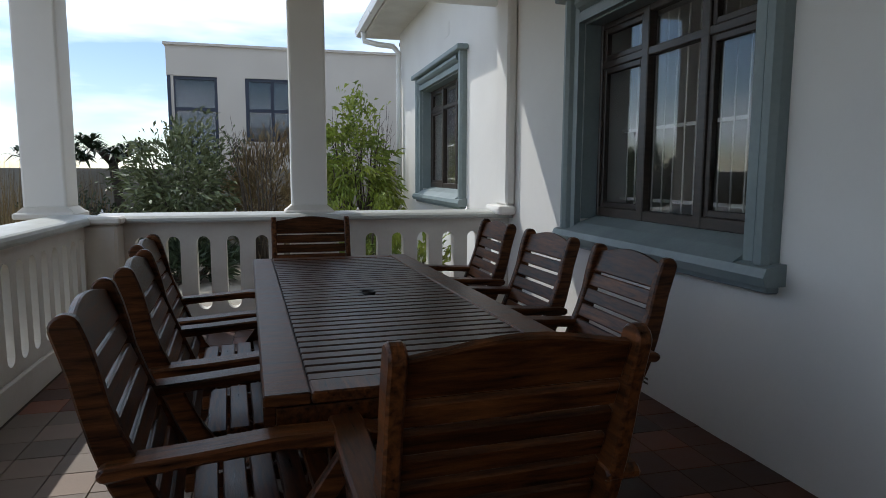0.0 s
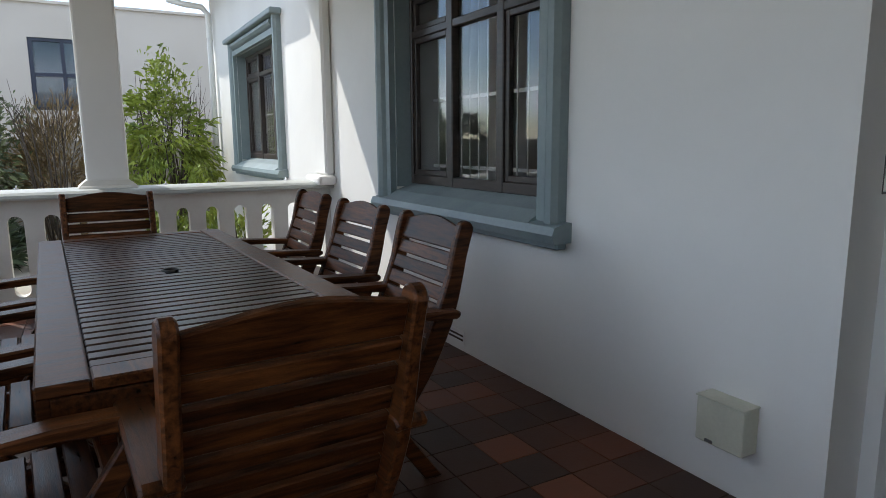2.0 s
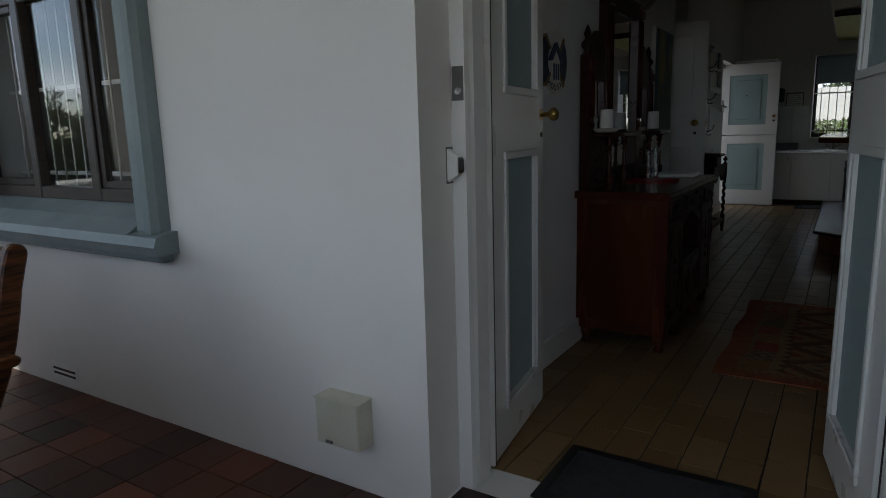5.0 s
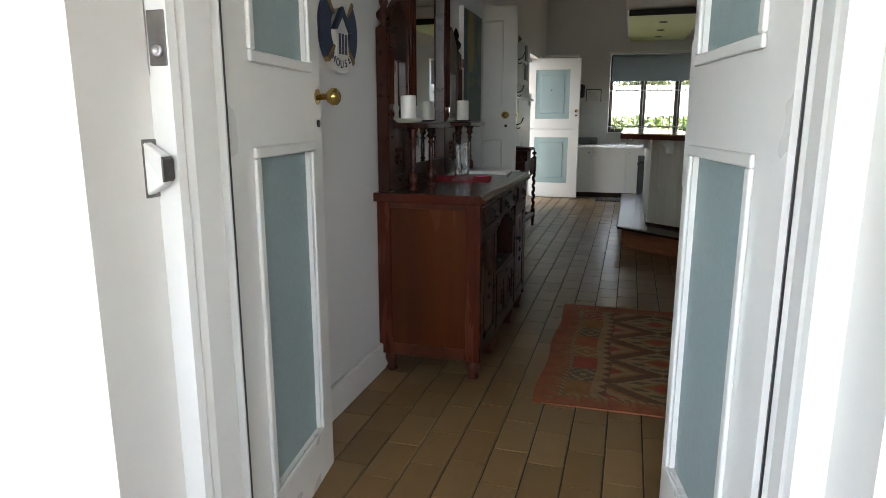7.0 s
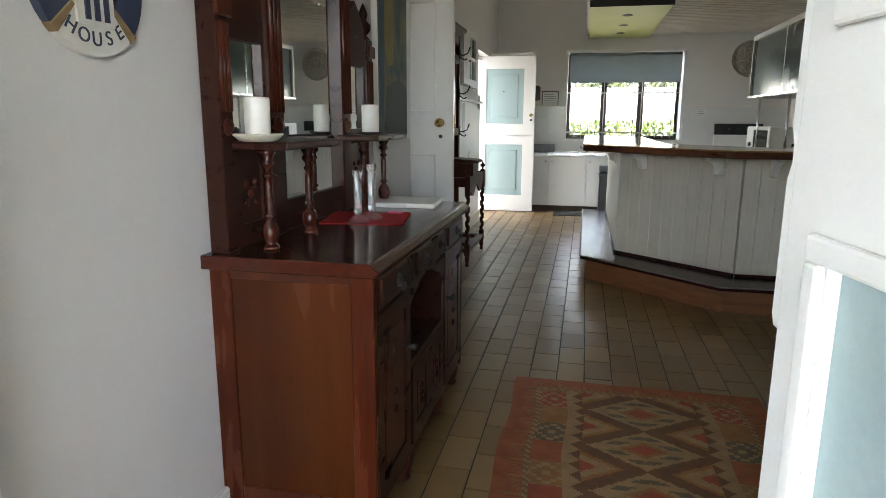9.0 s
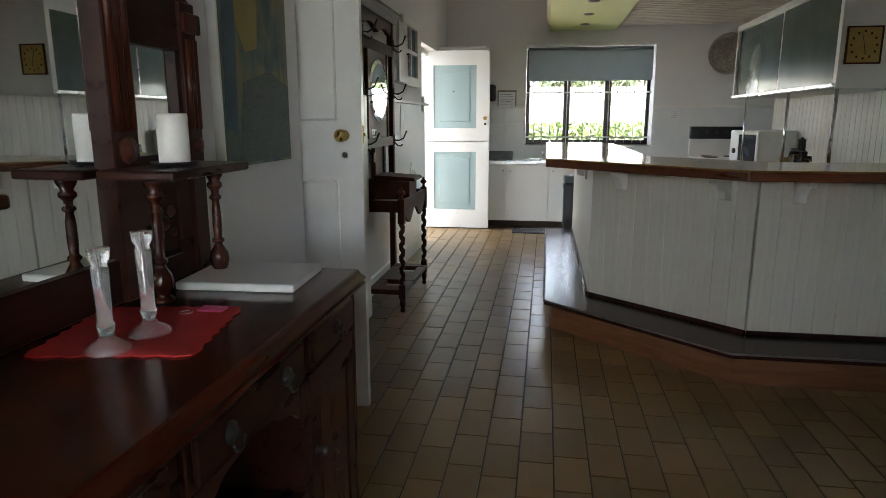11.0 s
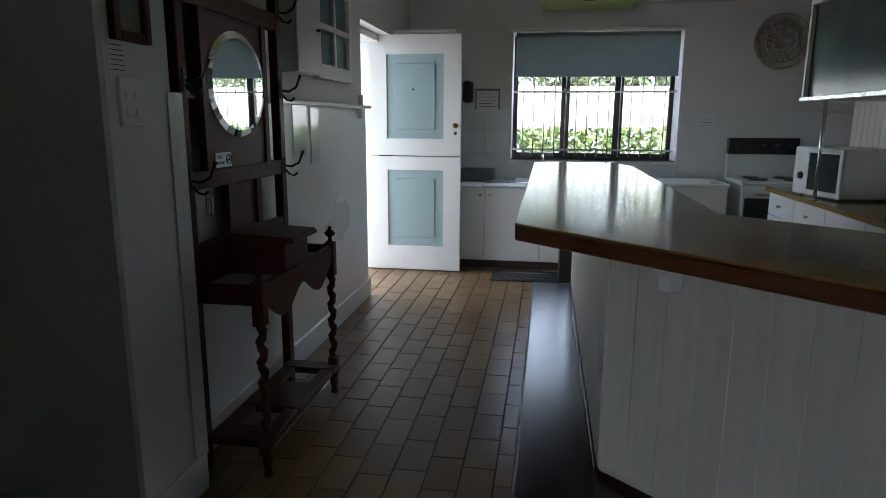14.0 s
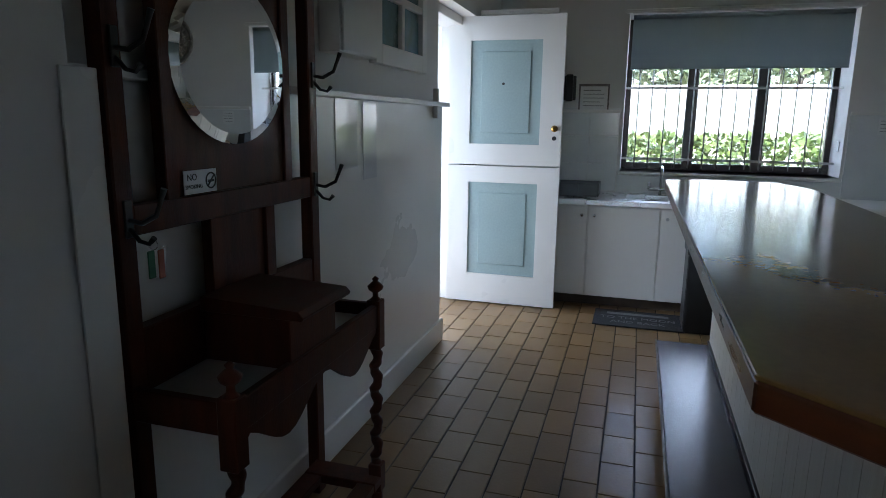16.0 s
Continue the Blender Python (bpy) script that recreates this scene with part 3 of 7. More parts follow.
# kitchen window
kw = thing("window_3", "kitchen window with white reveal, dark frame and three panes", "window", kind="structure")
KY0, KY1, KZ0, KZ1 = -1.09, 0.552, 1.02, 2.285
part("window_board", boxes((13.085, KY0 - 0.02, KZ0 - 0.03, 13.43, KY1 + 0.02, KZ0), r=0.006), M_WHITE, kw)
part("head_trim", boxes((13.07, KY0 - 0.03, KZ1, 13.10, KY1 + 0.03, KZ1 + 0.03), r=0.006), M_WHITE, kw)
kb = [(13.43, KY0, KZ0, 13.49, KY1, KZ0 + 0.06), (13.43, KY0, KZ1 - 0.05, 13.49, KY1, KZ1)]
for i in range(4):
    yc = KY0 + (KY1 - KY0) * i / 3
    kb.append((13.425, max(KY0, yc - 0.045), KZ0, 13.495, min(KY1, yc + 0.045), KZ1))
part("window_frame", boxes(*kb, r=0.006), M_DARKFRAME, kw, "dark brown painted frame")
for i in range(3):
    a, b = KY0 + (KY1 - KY0) * i / 3 + 0.04, KY0 + (KY1 - KY0) * (i + 1) / 3 - 0.04
    pn = part("pane", boxes((13.457, a, KZ0 + 0.05, 13.462, b, KZ1 - 0.04)), M_GLASS, kw)
    pn.visible_shadow = False
kg = thing("window_grille", "white steel burglar bars inside the kitchen window", "grille", kind="structure")
for zz in (1.11, 1.70):
    part("rail", boxes((13.28, KY0 + 0.002, zz, 13.286, KY1 - 0.002, zz + 0.02)), M_WHITE, kg)
for i in range(1, 15):
    yy = KY0 + i * (KY1 - KY0) / 15
    part("bar", tube([(13.277, yy, KZ0 + 0.03), (13.277, yy, KZ1 - 0.06)], 0.006, 6), M_WHITE, kg)
blind = thing("roller_blind", "grey fabric roller blind half lowered in the window", "blind")
part("fabric", boxes((13.115, KY0 + 0.03, 1.865, 13.119, KY1 - 0.03, 2.25)), M_BLIND, blind)
part("tube", lathe([(0.028, KY0 + 0.03), (0.028, KY1 - 0.03)], 12, (13.14, 0, 2.252), "y"), M_BLIND, blind)
part("bottom_bar", boxes((13.108, KY0 + 0.03, 1.85, 13.125, KY1 - 0.03, 1.865), r=0.003), M_BLIND, blind)


# living room side window: out of view, added to let in sky light
sw_ = thing("window_4", "unseen timber window added to light the living room", "window", kind="structure")
part("window_frame", boxes((SW[0], -2.93, SW[2], SW[1], -2.87, SW[2] + 0.06), (SW[0], -2.93, SW[3] - 0.06, SW[1], -2.87, SW[3]), *[(max(SW[0], SW[0] + (SW[1] - SW[0]) * k / 3 - 0.035), -2.932, SW[2] + 0.06, min(SW[1], SW[0] + (SW[1] - SW[0]) * k / 3 + 0.035), -2.868, SW[3] - 0.06) for k in range(4)], r=0.005), M_DARKFRAME, sw_)
for k in range(3):
    pane = part("pane", boxes((SW[0] + (SW[1] - SW[0]) * k / 3 + 0.036, -2.903, SW[2] + 0.061, SW[0] + (SW[1] - SW[0]) * (k + 1) / 3 - 0.036, -2.897, SW[3] - 0.061)), M_GLASS, sw_)
    pane.visible_shadow = False


# ---- doors ----
def panel_door(name, label, at, rz, width, height, panels, mat_leaf, mat_panel, thick=0.042, bead=0.03, kind="structure", raised=False, face_out=True):
    """Leaf hinged at its origin and reaching along local +x. panels: (x0, x1, z0, z1)."""
    d = thing(name, label, "door", at, rz, kind=kind)
    bm = wall_y(-thick / 2, thick / 2, 0.0, width, 0.012, height, panels)
    part("leaf", bm, mat_leaf, d)
    for x0, x1, z0, z1 in panels:
        for s in (-1, 1):
            o = thick / 2
            fr = boxes((x0 - bead, min(s * o, s * (o + 0.012)), z0 - bead, x1 + bead, max(s * o, s * (o + 0.012)), z0), (x0 - bead, min(s * o, s * (o + 0.012)), z1, x1 + bead, max(s * o, s * (o + 0.012)), z1 + bead),
                       (x0 - bead, min(s * o, s * (o + 0.012)), z0, x0, max(s * o, s * (o + 0.012)), z1), (x1, min(s * o, s * (o + 0.012)), z0, x1 + bead, max(s * o, s * (o + 0.012)), z1), r=0.005, seg=2)
            part("moulding", fr, mat_leaf, d)
        pan = part("panel", boxes((x0, -0.006, z0, x1, 0.006, z1)), mat_panel, d, "grey-teal panel")
        if raised:
            for s in (-1, 1):
                q = 0.07
                part("raised_field", boxes((x0 + q, min(s * 0.006, s * 0.014), z0 + q, x1 - q, max(s * 0.006, s * 0.014), z1 - q), r=0.004), mat_panel, pan)
    return d


def knob(parent, x, z, s, m=None, thick=0.042):
    """Round knob on a rose; s is the side."""
    o = s * thick / 2
    k = part("knob", lathe([(0.011, o), (0.010, o + s * 0.030), (0.019, o + s * 0.038), (0.028, o + s * 0.052), (0.027, o + s * 0.066), (0.016, o + s * 0.076), (0.002, o + s * 0.078)], 16, (x, 0, z), "y"), m or M_BRASS, parent, "aged brass knob")
    part("rose", prism([(x + 0.025 * math.cos(2 * math.pi * q / 20), z + 0.025 * math.sin(2 * math.pi * q / 20)) for q in range(20)], "y", min(o, o + s * 0.004), max(o, o + s * 0.004)), m or M_BRASS, k)
    part("keyhole_plate", lathe([(0.012, o), (0.012, o + s * 0.004)], 12, (x, 0, z - 0.085), "y"), M_IRON, k)


M_FROST = mat("frosted_pane", (0.31, 0.39, 0.39), (0.29, 0.37, 0.37), 0.55, 2, bump=0.05)
LA = 7.5
dl = panel_door("door_1", "white open front door leaf with teal frosted panels", (3.182, 1.098, 0), LA, 0.655, 2.30, [(0.155, 0.535, 0.21, 1.16), (0.155, 0.535, 1.43, 2.12)], M_WHITE, M_FROST)
knob(dl, 0.625, 1.33, -1)
dr = panel_door("door_2", "white open front door leaf with a pale rebate strip", (3.182, -0.125, 0), 10.0, 0.70, 2.30, [(0.18, 0.61, 0.21, 1.16), (0.18, 0.61, 1.43, 2.12)], M_WHITE, M_FROST)
part("rebate_strip", prism([(0.70, 1.06), (0.715, 1.06), (0.722, 1.075), (0.722, 1.24), (0.714, 1.26), (0.714, 1.28), (0.722, 1.30), (0.722, 1.465), (0.715, 1.48), (0.70, 1.48)], "y", -0.02, 0.02, r=0.003), M_WHITE, dr, "cream shaped strip over the lock")
for zz in (1.10, 1.44):
    for yy in (-0.009, 0.009):
        part("screw_head", lathe([(0.005, 0.722), (0.004, 0.725)], 8, (0, yy, zz), "x"), M_STEEL, dr)
# frame of the double door
jamb = [(0.0, 0.0), (0.0, 0.055), (0.02, 0.06), (0.035, 0.05), (0.05, 0.06), (0.115, 0.062), (0.12, 0.04), (0.165, 0.04), (0.165, 0.0)]
df = thing("door_frame", "white painted moulded frame of the double front door", "door frame", kind="structure")
part("jamb", prism([(3.0 + a, 1.127 - b) for a, b in jamb], "z", 0.0, 2.36), M_WHITE, df)
part("jamb", prism([(3.0 + a, -0.182 + b) for a, b in jamb], "z", 0.0, 2.36), M_WHITE, df)
part("hinge_bead", boxes((3.166, 1.0675, 0.01, 3.1715, 1.115, 2.29), (3.166, -0.165, 0.01, 3.1715, -0.1225, 2.29)), M_WHITE, df)
# black strips paint the shade of the gap between leaf and frame
part("gap_shade_strip", boxes((3.172, 1.069, 0.01, 3.1815, 1.115, 2.29)), M_BLACK, df, "black strip standing in for the shade in the hinge gap")
part("gap_shade_strip", boxes((3.172, -0.165, 0.01, 3.1815, -0.118, 2.29)), M_BLACK, df, "black strip standing in for the shade in the hinge gap")
part("head", boxes((3.0, -0.12, 2.30, 3.165, 1.065, 2.36), r=0.004), M_WHITE, df)

# door leaf of the side passage
lp = panel_door("door_3", "white panelled passage door standing open beside the painting", (7.05, 1.865, 0), -88.5, 0.80, 2.12, [(0.12, 0.36, 0.22, 1.08), (0.44, 0.68, 0.22, 1.08), (0.12, 0.68, 1.36, 2.0)], M_WHITE, M_WHITE, bead=0.012)
knob(lp, 0.72, 1.285, -1)
knob(lp, 0.72, 1.285, 1)
part("latch", boxes((0.80, -0.008, 1.25, 0.802, 0.008, 1.33), (0.802, -0.005, 1.28, 0.81, 0.005, 1.295)), M_BRASS, lp)

# stable door of the kitchen, folded back against the end wall
sd = thing("door_4", "white stable door with two teal panels, standing open", "door", (12.26, 1.82, 0), -90.0, kind="structure")
for nm, z0, z1, pz in (("lower_leaf", 0.012, 1.085, (0.24, 0.96)), ("upper_leaf", 1.095, 2.17, (1.25, 2.00))):
    lf = part(nm, wall_y(-0.022, 0.022, 0.0, 0.86, z0, z1, [(0.17, 0.70, pz[0], pz[1])]), M_WHITE, sd)
    pn = part("panel", boxes((0.17, -0.006, pz[0], 0.70, 0.006, pz[1])), M_DOORTEAL, lf, "grey-teal recessed panel")
    part("raised_field", joined(boxes((0.25, -0.014, pz[0] + 0.08, 0.62, -0.006, pz[1] - 0.08), r=0.004)), M_DOORTEAL, lf)
kn = part("knob", lathe([(0.024, -0.022), (0.024, -0.03), (0.010, -0.035), (0.022, -0.06), (0.018, -0.08), (0.002, -0.083)], 14, (0.81, 0, 1.37), "y"), M_BRASS, sd, "brass knob")
part("keyhole_plate", lathe([(0.016, -0.022), (0.016, -0.027)], 12, (0.81, 0, 1.30), "y"), M_IRON, kn)
part("peephole", lathe([(0.010, -0.014), (0.010, -0.02)], 10, (0.42, 0, 1.69), "y"), M_IRON, sd)
bf = thing("door_frame", "white frame of the open back doorway", "door frame", kind="structure")
part("jamb", boxes((11.30, 1.72, 0, 11.36, 1.90, 2.17), r=0.005), M_WHITE, bf)
part("jamb", boxes((12.29, 1.74, 0, 12.34, 1.90, 2.17), r=0.005), M_WHITE, bf)
part("head", boxes((11.36, 1.72, 2.11, 12.29, 1.90, 2.17), r=0.005), M_WHITE, bf)
structure("ledge_back_door", boxes((12.30, 1.02, 2.18, 12.34, 1.60, 2.22), r=0.004), M_WHITE, "narrow white ledge above the back door", "ledge")


def skirting(name, pts_list):
    bms = [boxes(b, r=0.006) for b in pts_list]
    structure(name, joined(*bms), M_WHITE, "white painted skirting board", "skirting")


skirting("baseboard", [(WIN, 1.313, 0, 7.0, 1.337, 0.15), (8.098, 1.44, 0, 8.122, 2.2, 0.15), (8.122, 1.438, 0, 8.49, 1.462, 0.15), (8.49, 1.566, 0, 11.32, 1.587, 0.15), (11.298, 1.587, 0, 11.322, 1.73, 0.15)])

# ---- verandah furniture ----
def build_chair(at, rz, label):
    """Slatted armchair; local +x is its front, origin on the floor under the back."""
    c = thing("garden_chair", label, "chair", at, rz, group="chairs round the table")
    W = 0.228
    mid = [(-0.128, 0.940, 0.032), (-0.115, 0.90, 0.033), (-0.099, 0.84, 0.032), (-0.085, 0.77, 0.032), (-0.062, 0.69, 0.036), (-0.030, 0.60, 0.040), (0.012, 0.50, 0.038), (0.058, 0.41, 0.036), (0.12, 0.32, 0.036), (0.22, 0.215, 0.034), (0.33, 0.115, 0.033), (0.465, 0.0, 0.034)]
    fwd, rear = [], []
    for k, (mx_, mz_, mw_) in enumerate(mid):
        (ax_, az_, _), (bx0, bz0, _) = mid[max(k - 1, 0)], mid[min(k + 1, len(mid) - 1)]
        dl = math.hypot(bx0 - ax_, bz0 - az_)
        nx_, nz_ = -(bz0 - az_) / dl, (bx0 - ax_) / dl
        flat = 0.0 if k == len(mid) - 1 else nz_ * mw_
        fwd.append((mx_ + nx_ * mw_, mz_ + flat))
        rear.append((mx_ - nx_ * mw_, mz_ - flat))
    cap_a = math.atan2(fwd[0][1] - mid[0][1], fwd[0][0] - mid[0][0])
    knop = [(mid[0][0] + 0.033 * math.cos(cap_a + math.pi * q / 8), mid[0][1] + 0.033 * math.sin(cap_a + math.pi * q / 8)) for q in range(1, 8)]
    post = fwd[::-1] + knop + rear
    for s in (-1, 1):
        a = s * W
        part("back_post", prism(post, "y", min(a, a + s * 0.036), max(a, a + s * 0.036), r=0.006), M_WOOD, c)
        b0, b1 = (a + s * 0.038, a + s * 0.070)
        part("leg", prism([(0.44, 0.62), (0.51, 0.62), (0.07, 0.0), (0.0, 0.0)], "y", min(b0, b1), max(b0, b1), r=0.005), M_WOOD, c)
        arm = [(-0.07, 0.612), (-0.085, 0.63), (-0.07, 0.648), (0.10, 0.655), (0.30, 0.668), (0.50, 0.662), (0.545, 0.648), (0.55, 0.63), (0.53, 0.616), (0.30, 0.635), (0.10, 0.625)]
        c0, c1 = a - s * 0.005, a + s * 0.078
        part("armrest", prism(arm, "y", min(c0, c1), max(c0, c1), r=0.007), M_WOOD, c)
        part("bolt", lathe([(0.012, s * (W + 0.07)), (0.008, s * (W + 0.078))], 10, (0.255, 0, 0.31), "y"), M_IRON, c)
    line = [(-0.118, 0.905)] + [(-0.0905 + 0.0237 * k, 0.822 - 0.064 * k) for k in range(7)]
    for i, (sx, sz) in enumerate(line):
        h = 0.050 if i == 0 else 0.0275
        tilt = Matrix.Translation((sx, 0, sz)) @ Matrix.Rotation(radians(-21), 4, "Y")
        if i == 0:
            pts = [(-W, -h)] + [(W, -h)] + [(W * (1 - 2 * k / 10), h - 0.012 + 0.032 * math.cos((1 - 2 * k / 10) * math.pi / 2) ** 1.3) for k in range(11)]
            part("back_slat", moved(prism(pts, "x", -0.011, 0.011, r=0.004), tilt), M_WOODY, c)
        else:
            part("back_slat", moved(boxes((-0.010, -W, -h, 0.010, W, h), r=0.004), tilt), M_WOODY, c)
    for i in range(6):
        x = 0.09 + i * 0.077
        part("seat_slat", boxes((x, -W, 0.375 + 0.006 * i, x + 0.066, W, 0.397 + 0.006 * i), r=0.004), M_WOODY, c)
    for s in (-1, 1):
        part("seat_rail", boxes((0.06, s * (W - 0.016) - 0.014, 0.325, 0.52, s * (W - 0.016) + 0.014, 0.373), r=0.004), M_WOOD, c)
    part("stretcher", boxes((0.235, -W, 0.20, 0.265, W, 0.235), r=0.004), M_WOODY, c)
    return c


CH = "dark-stained slatted wooden garden armchair drawn up to the table"
chair0 = build_chair((1.97, 2.38, 0), 180, CH)
for x, y, rz in ((1.97, 3.14, 182), (1.98, 3.97, 179), (0.44, 1.88, 5), (0.41, 2.58, 4), (0.32, 3.25, 3)):
    copy_thing(chair0, pose(x, y, 0, 0, 0, rz))
e1 = copy_thing(chair0, pose(0.985, 4.52, 0, 0, 0, -89))
tagged(e1, "dark-stained wooden garden armchair at the table end by the balustrade")
e2 = copy_thing(chair0, pose(1.20, 1.385, 0, 0, 0, 93))
tagged(e2, "dark-stained wooden garden armchair seen from behind at the table end")

tb = thing("garden_table", "large dark-stained slatted wooden garden table with umbrella hole", "table", (1.155, 3.03, 0), 2.5)
TL, TW, TH = 2.60, 0.98, 0.73
for s in (-1, 1):
    a, b = s * TW / 2, s * (TW / 2 - 0.115)
    part("side_board", boxes((min(a, b), -TL / 2, TH - 0.032, max(a, b), TL / 2, TH), r=0.005), M_WOOD, tb)
    part("side_apron", boxes((min(a, a - s * 0.03), -TL / 2 + 0.02, TH - 0.085, max(a, a - s * 0.03), TL / 2 - 0.02, TH - 0.034), r=0.003), M_WOOD, tb)
    a, b = s * TL / 2, s * (TL / 2 - 0.10)
    part("end_board", boxes((-TW / 2 + 0.117, min(a, b), TH - 0.032, TW / 2 - 0.117, max(a, b), TH), r=0.005), M_WOODY, tb)
    part("end_apron", boxes((-TW / 2 + 0.03, min(a, a - s * 0.03), TH - 0.085, TW / 2 - 0.03, max(a, a - s * 0.03), TH - 0.034), r=0.003), M_WOODY, tb)
n_sl = 36
pitch = (TL - 0.20) / n_sl
M_SLAT = mat("oiled_slat", (0.030, 0.013, 0.008), (0.078, 0.035, 0.019), 0.33, 5, (2.0, 14, 14), 0.12, 30, vary=0.35, coat=0.0, spec=0.3, contrast=0.5, grain=0.3)
for i in range(n_sl):
    y = -TL / 2 + 0.10 + i * pitch
    if abs(y + pitch / 2) < pitch * 0.9:
        y0, y1 = y + 0.004, y + pitch - 0.004
        part("slat", boxes((-TW / 2 + 0.118, y0, TH - 0.028, -0.025, y1, TH - 0.003), (0.025, y0, TH - 0.028, TW / 2 - 0.118, y1, TH - 0.003), r=0.003), M_SLAT, tb)
    else:
        part("slat", boxes((-TW / 2 + 0.118, y + 0.007, TH - 0.028, TW / 2 - 0.118, y + pitch - 0.007, TH - 0.003), r=0.003), M_SLAT, tb)
part("bearer", boxes((-0.24, -TL / 2 + 0.05, TH - 0.07, -0.19, TL / 2 - 0.05, TH - 0.03), (0.19, -TL / 2 + 0.05, TH - 0.07, 0.24, TL / 2 - 0.05, TH - 0.03)), M_WOOD, tb)
part("umbrella_ring", lathe([(0.026, TH - 0.03), (0.036, TH - 0.03), (0.038, TH), (0.034, TH + 0.004), (0.028, TH + 0.002), (0.026, TH - 0.03)], 18, cap=False), M_IRON, tb, "dark ring of the umbrella hole")
for sx in (-1, 1):
    for sy in (-1, 1):
        part("leg", prism([(sy * 0.95, TH - 0.07), (sy * 1.03, TH - 0.07), (sy * 0.85, 0.0), (sy * 0.75, 0.0)], "x", sx * 0.33 - 0.03, sx * 0.33 + 0.03, r=0.005), M_WOOD, tb)
part("foot_rail", boxes((-0.03, -0.8, 0.22, 0.03, 0.8, 0.28), r=0.004), M_WOOD, tb)
for sy in (-1, 1):
    part("stretcher", boxes((-0.36, sy * 0.86 - 0.03, 0.20, 0.36, sy * 0.86 + 0.03, 0.27), r=0.004), M_WOODY, tb)


# ---- verandah wall fittings ----
bxo = thing("meter_box", "cream plastic service box low on the white wall", "service box", (WX, 1.455, 0.015))
part("body", boxes((-0.085, -0.095, 0.18, 0.0, 0.095, 0.345), r=0.006, seg=2), M_CREAMPL, bxo)
part("lid", boxes((-0.09, -0.098, 0.345, 0.0, 0.098, 0.352), r=0.002), M_CREAMPL, bxo)
part("latch", boxes((-0.090, 0.02, 0.188, -0.085, 0.05, 0.198)), M_GALV, bxo)
vent = thing("wall_vent", "small white slotted air vent at the wall foot", "vent", (WX, 3.42, 0))
part("frame", boxes((-0.006, -0.12, 0.045, 0.0, 0.12, 0.125), r=0.002), M_PLASTER, vent)
for zz in (0.062, 0.088):
    part("slot", boxes((-0.0075, -0.105, zz, -0.006, 0.105, zz + 0.012)), M_GROUT, vent)
vent2 = thing("wall_vent", "small square plaster air vent high on the wall", "vent", (WX, 7.9, 0))
part("frame", boxes((-0.006, -0.1, 2.92, 0.0, 0.1, 3.08), r=0.002), M_PLASTER, vent2)

lockp = thing("lock_keep", "worn galvanised lock keep on the door reveal", "lock", (3.03, 1.125, 0))
part("plate", boxes((-0.03, -0.005, 1.345, 0.012, 0.0, 1.495), r=0.001), M_GALV, lockp)
part("case", boxes((-0.032, -0.05, 1.365, 0.002, -0.005, 1.475), r=0.003), M_GALV, lockp)
part("cylinder", lathe([(0.012, -0.035), (0.012, -0.042), (0.006, -0.042), (0.006, -0.036)], 12, (0.003, -0.03, 1.395), "x"), M_STEEL, lockp)
catch = thing("door_catch", "white metal door catch on the reveal", "catch", (2.985, 1.125, 0))
part("plate", boxes((-0.025, -0.003, 1.10, 0.02, 0.0, 1.22), r=0.001), M_GALV, catch)
part("cup", prism([(0.0, 1.105), (-0.045, 1.13), (-0.045, 1.19), (0.0, 1.215)], "x", -0.022, 0.004, r=0.003), M_WHITE, catch)
part("lip", prism([(-0.0455, 1.135), (-0.05, 1.14), (-0.05, 1.18), (-0.0455, 1.186)], "x", -0.026, 0.006), M_GALV, catch)
for x, y, nm in ((-0.6, 5.9, 0), (0.42, 5.9, 0), (1.45, 5.9, 0), (2.45, 5.9, 0)):
    f = thing("cap_fixing", "small metal fixing on the balustrade cap", "fixing", (x, 5.80, CAPH + 0.005), group="cap fixings")
    part("stud", lathe([(0.018, 0), (0.018, 0.008), (0.006, 0.012), (0.006, 0.03), (0.001, 0.031)], 8), M_STEEL, f)

# door mat inside the front door
M_MAT = mat("dark_coir_mat", (0.022, 0.022, 0.024), (0.04, 0.04, 0.042), 0.95, 30, bump=0.8, fine=400)
mt = thing("door_mat", "dark grey door mat with a black rubber border", "mat", (3.27, 0.535, 0))
part("mat_body", boxes((-0.17, -0.30, 0.002, 0.17, 0.30, 0.014), r=0.003), M_MAT, mt)
part("border", boxes((-0.21, -0.34, 0.002, 0.21, -0.30, 0.010), (-0.21, 0.30, 0.002, 0.21, 0.34, 0.010), (-0.21, -0.30, 0.002, -0.17, 0.30, 0.010), (0.17, -0.30, 0.002, 0.21, 0.30, 0.010)), M_BLACK, mt)

# ---- patterned rug ----
RC = {0: (0.34, 0.105, 0.042), 1: (0.35, 0.215, 0.10), 2: (0.17, 0.082, 0.036), 3: (0.34, 0.080, 0.040), 4: (0.16, 0.115, 0.065), 5: (0.31, 0.145, 0.048), 6: (0.23, 0.125, 0.058)}
rug_mats = [mat("rug_wool_%s" % n, RC[i], tuple(v * 0.8 for v in RC[i]), 0.95, 14, bump=0.7, fine=350) for i, n in enumerate(("rust", "cream", "brown", "red", "teal", "ochre", "tan"))]
RX0, RX1, RY0, RY1 = 4.57, 6.17, -0.62, 0.535
NU, NV = 164, 113


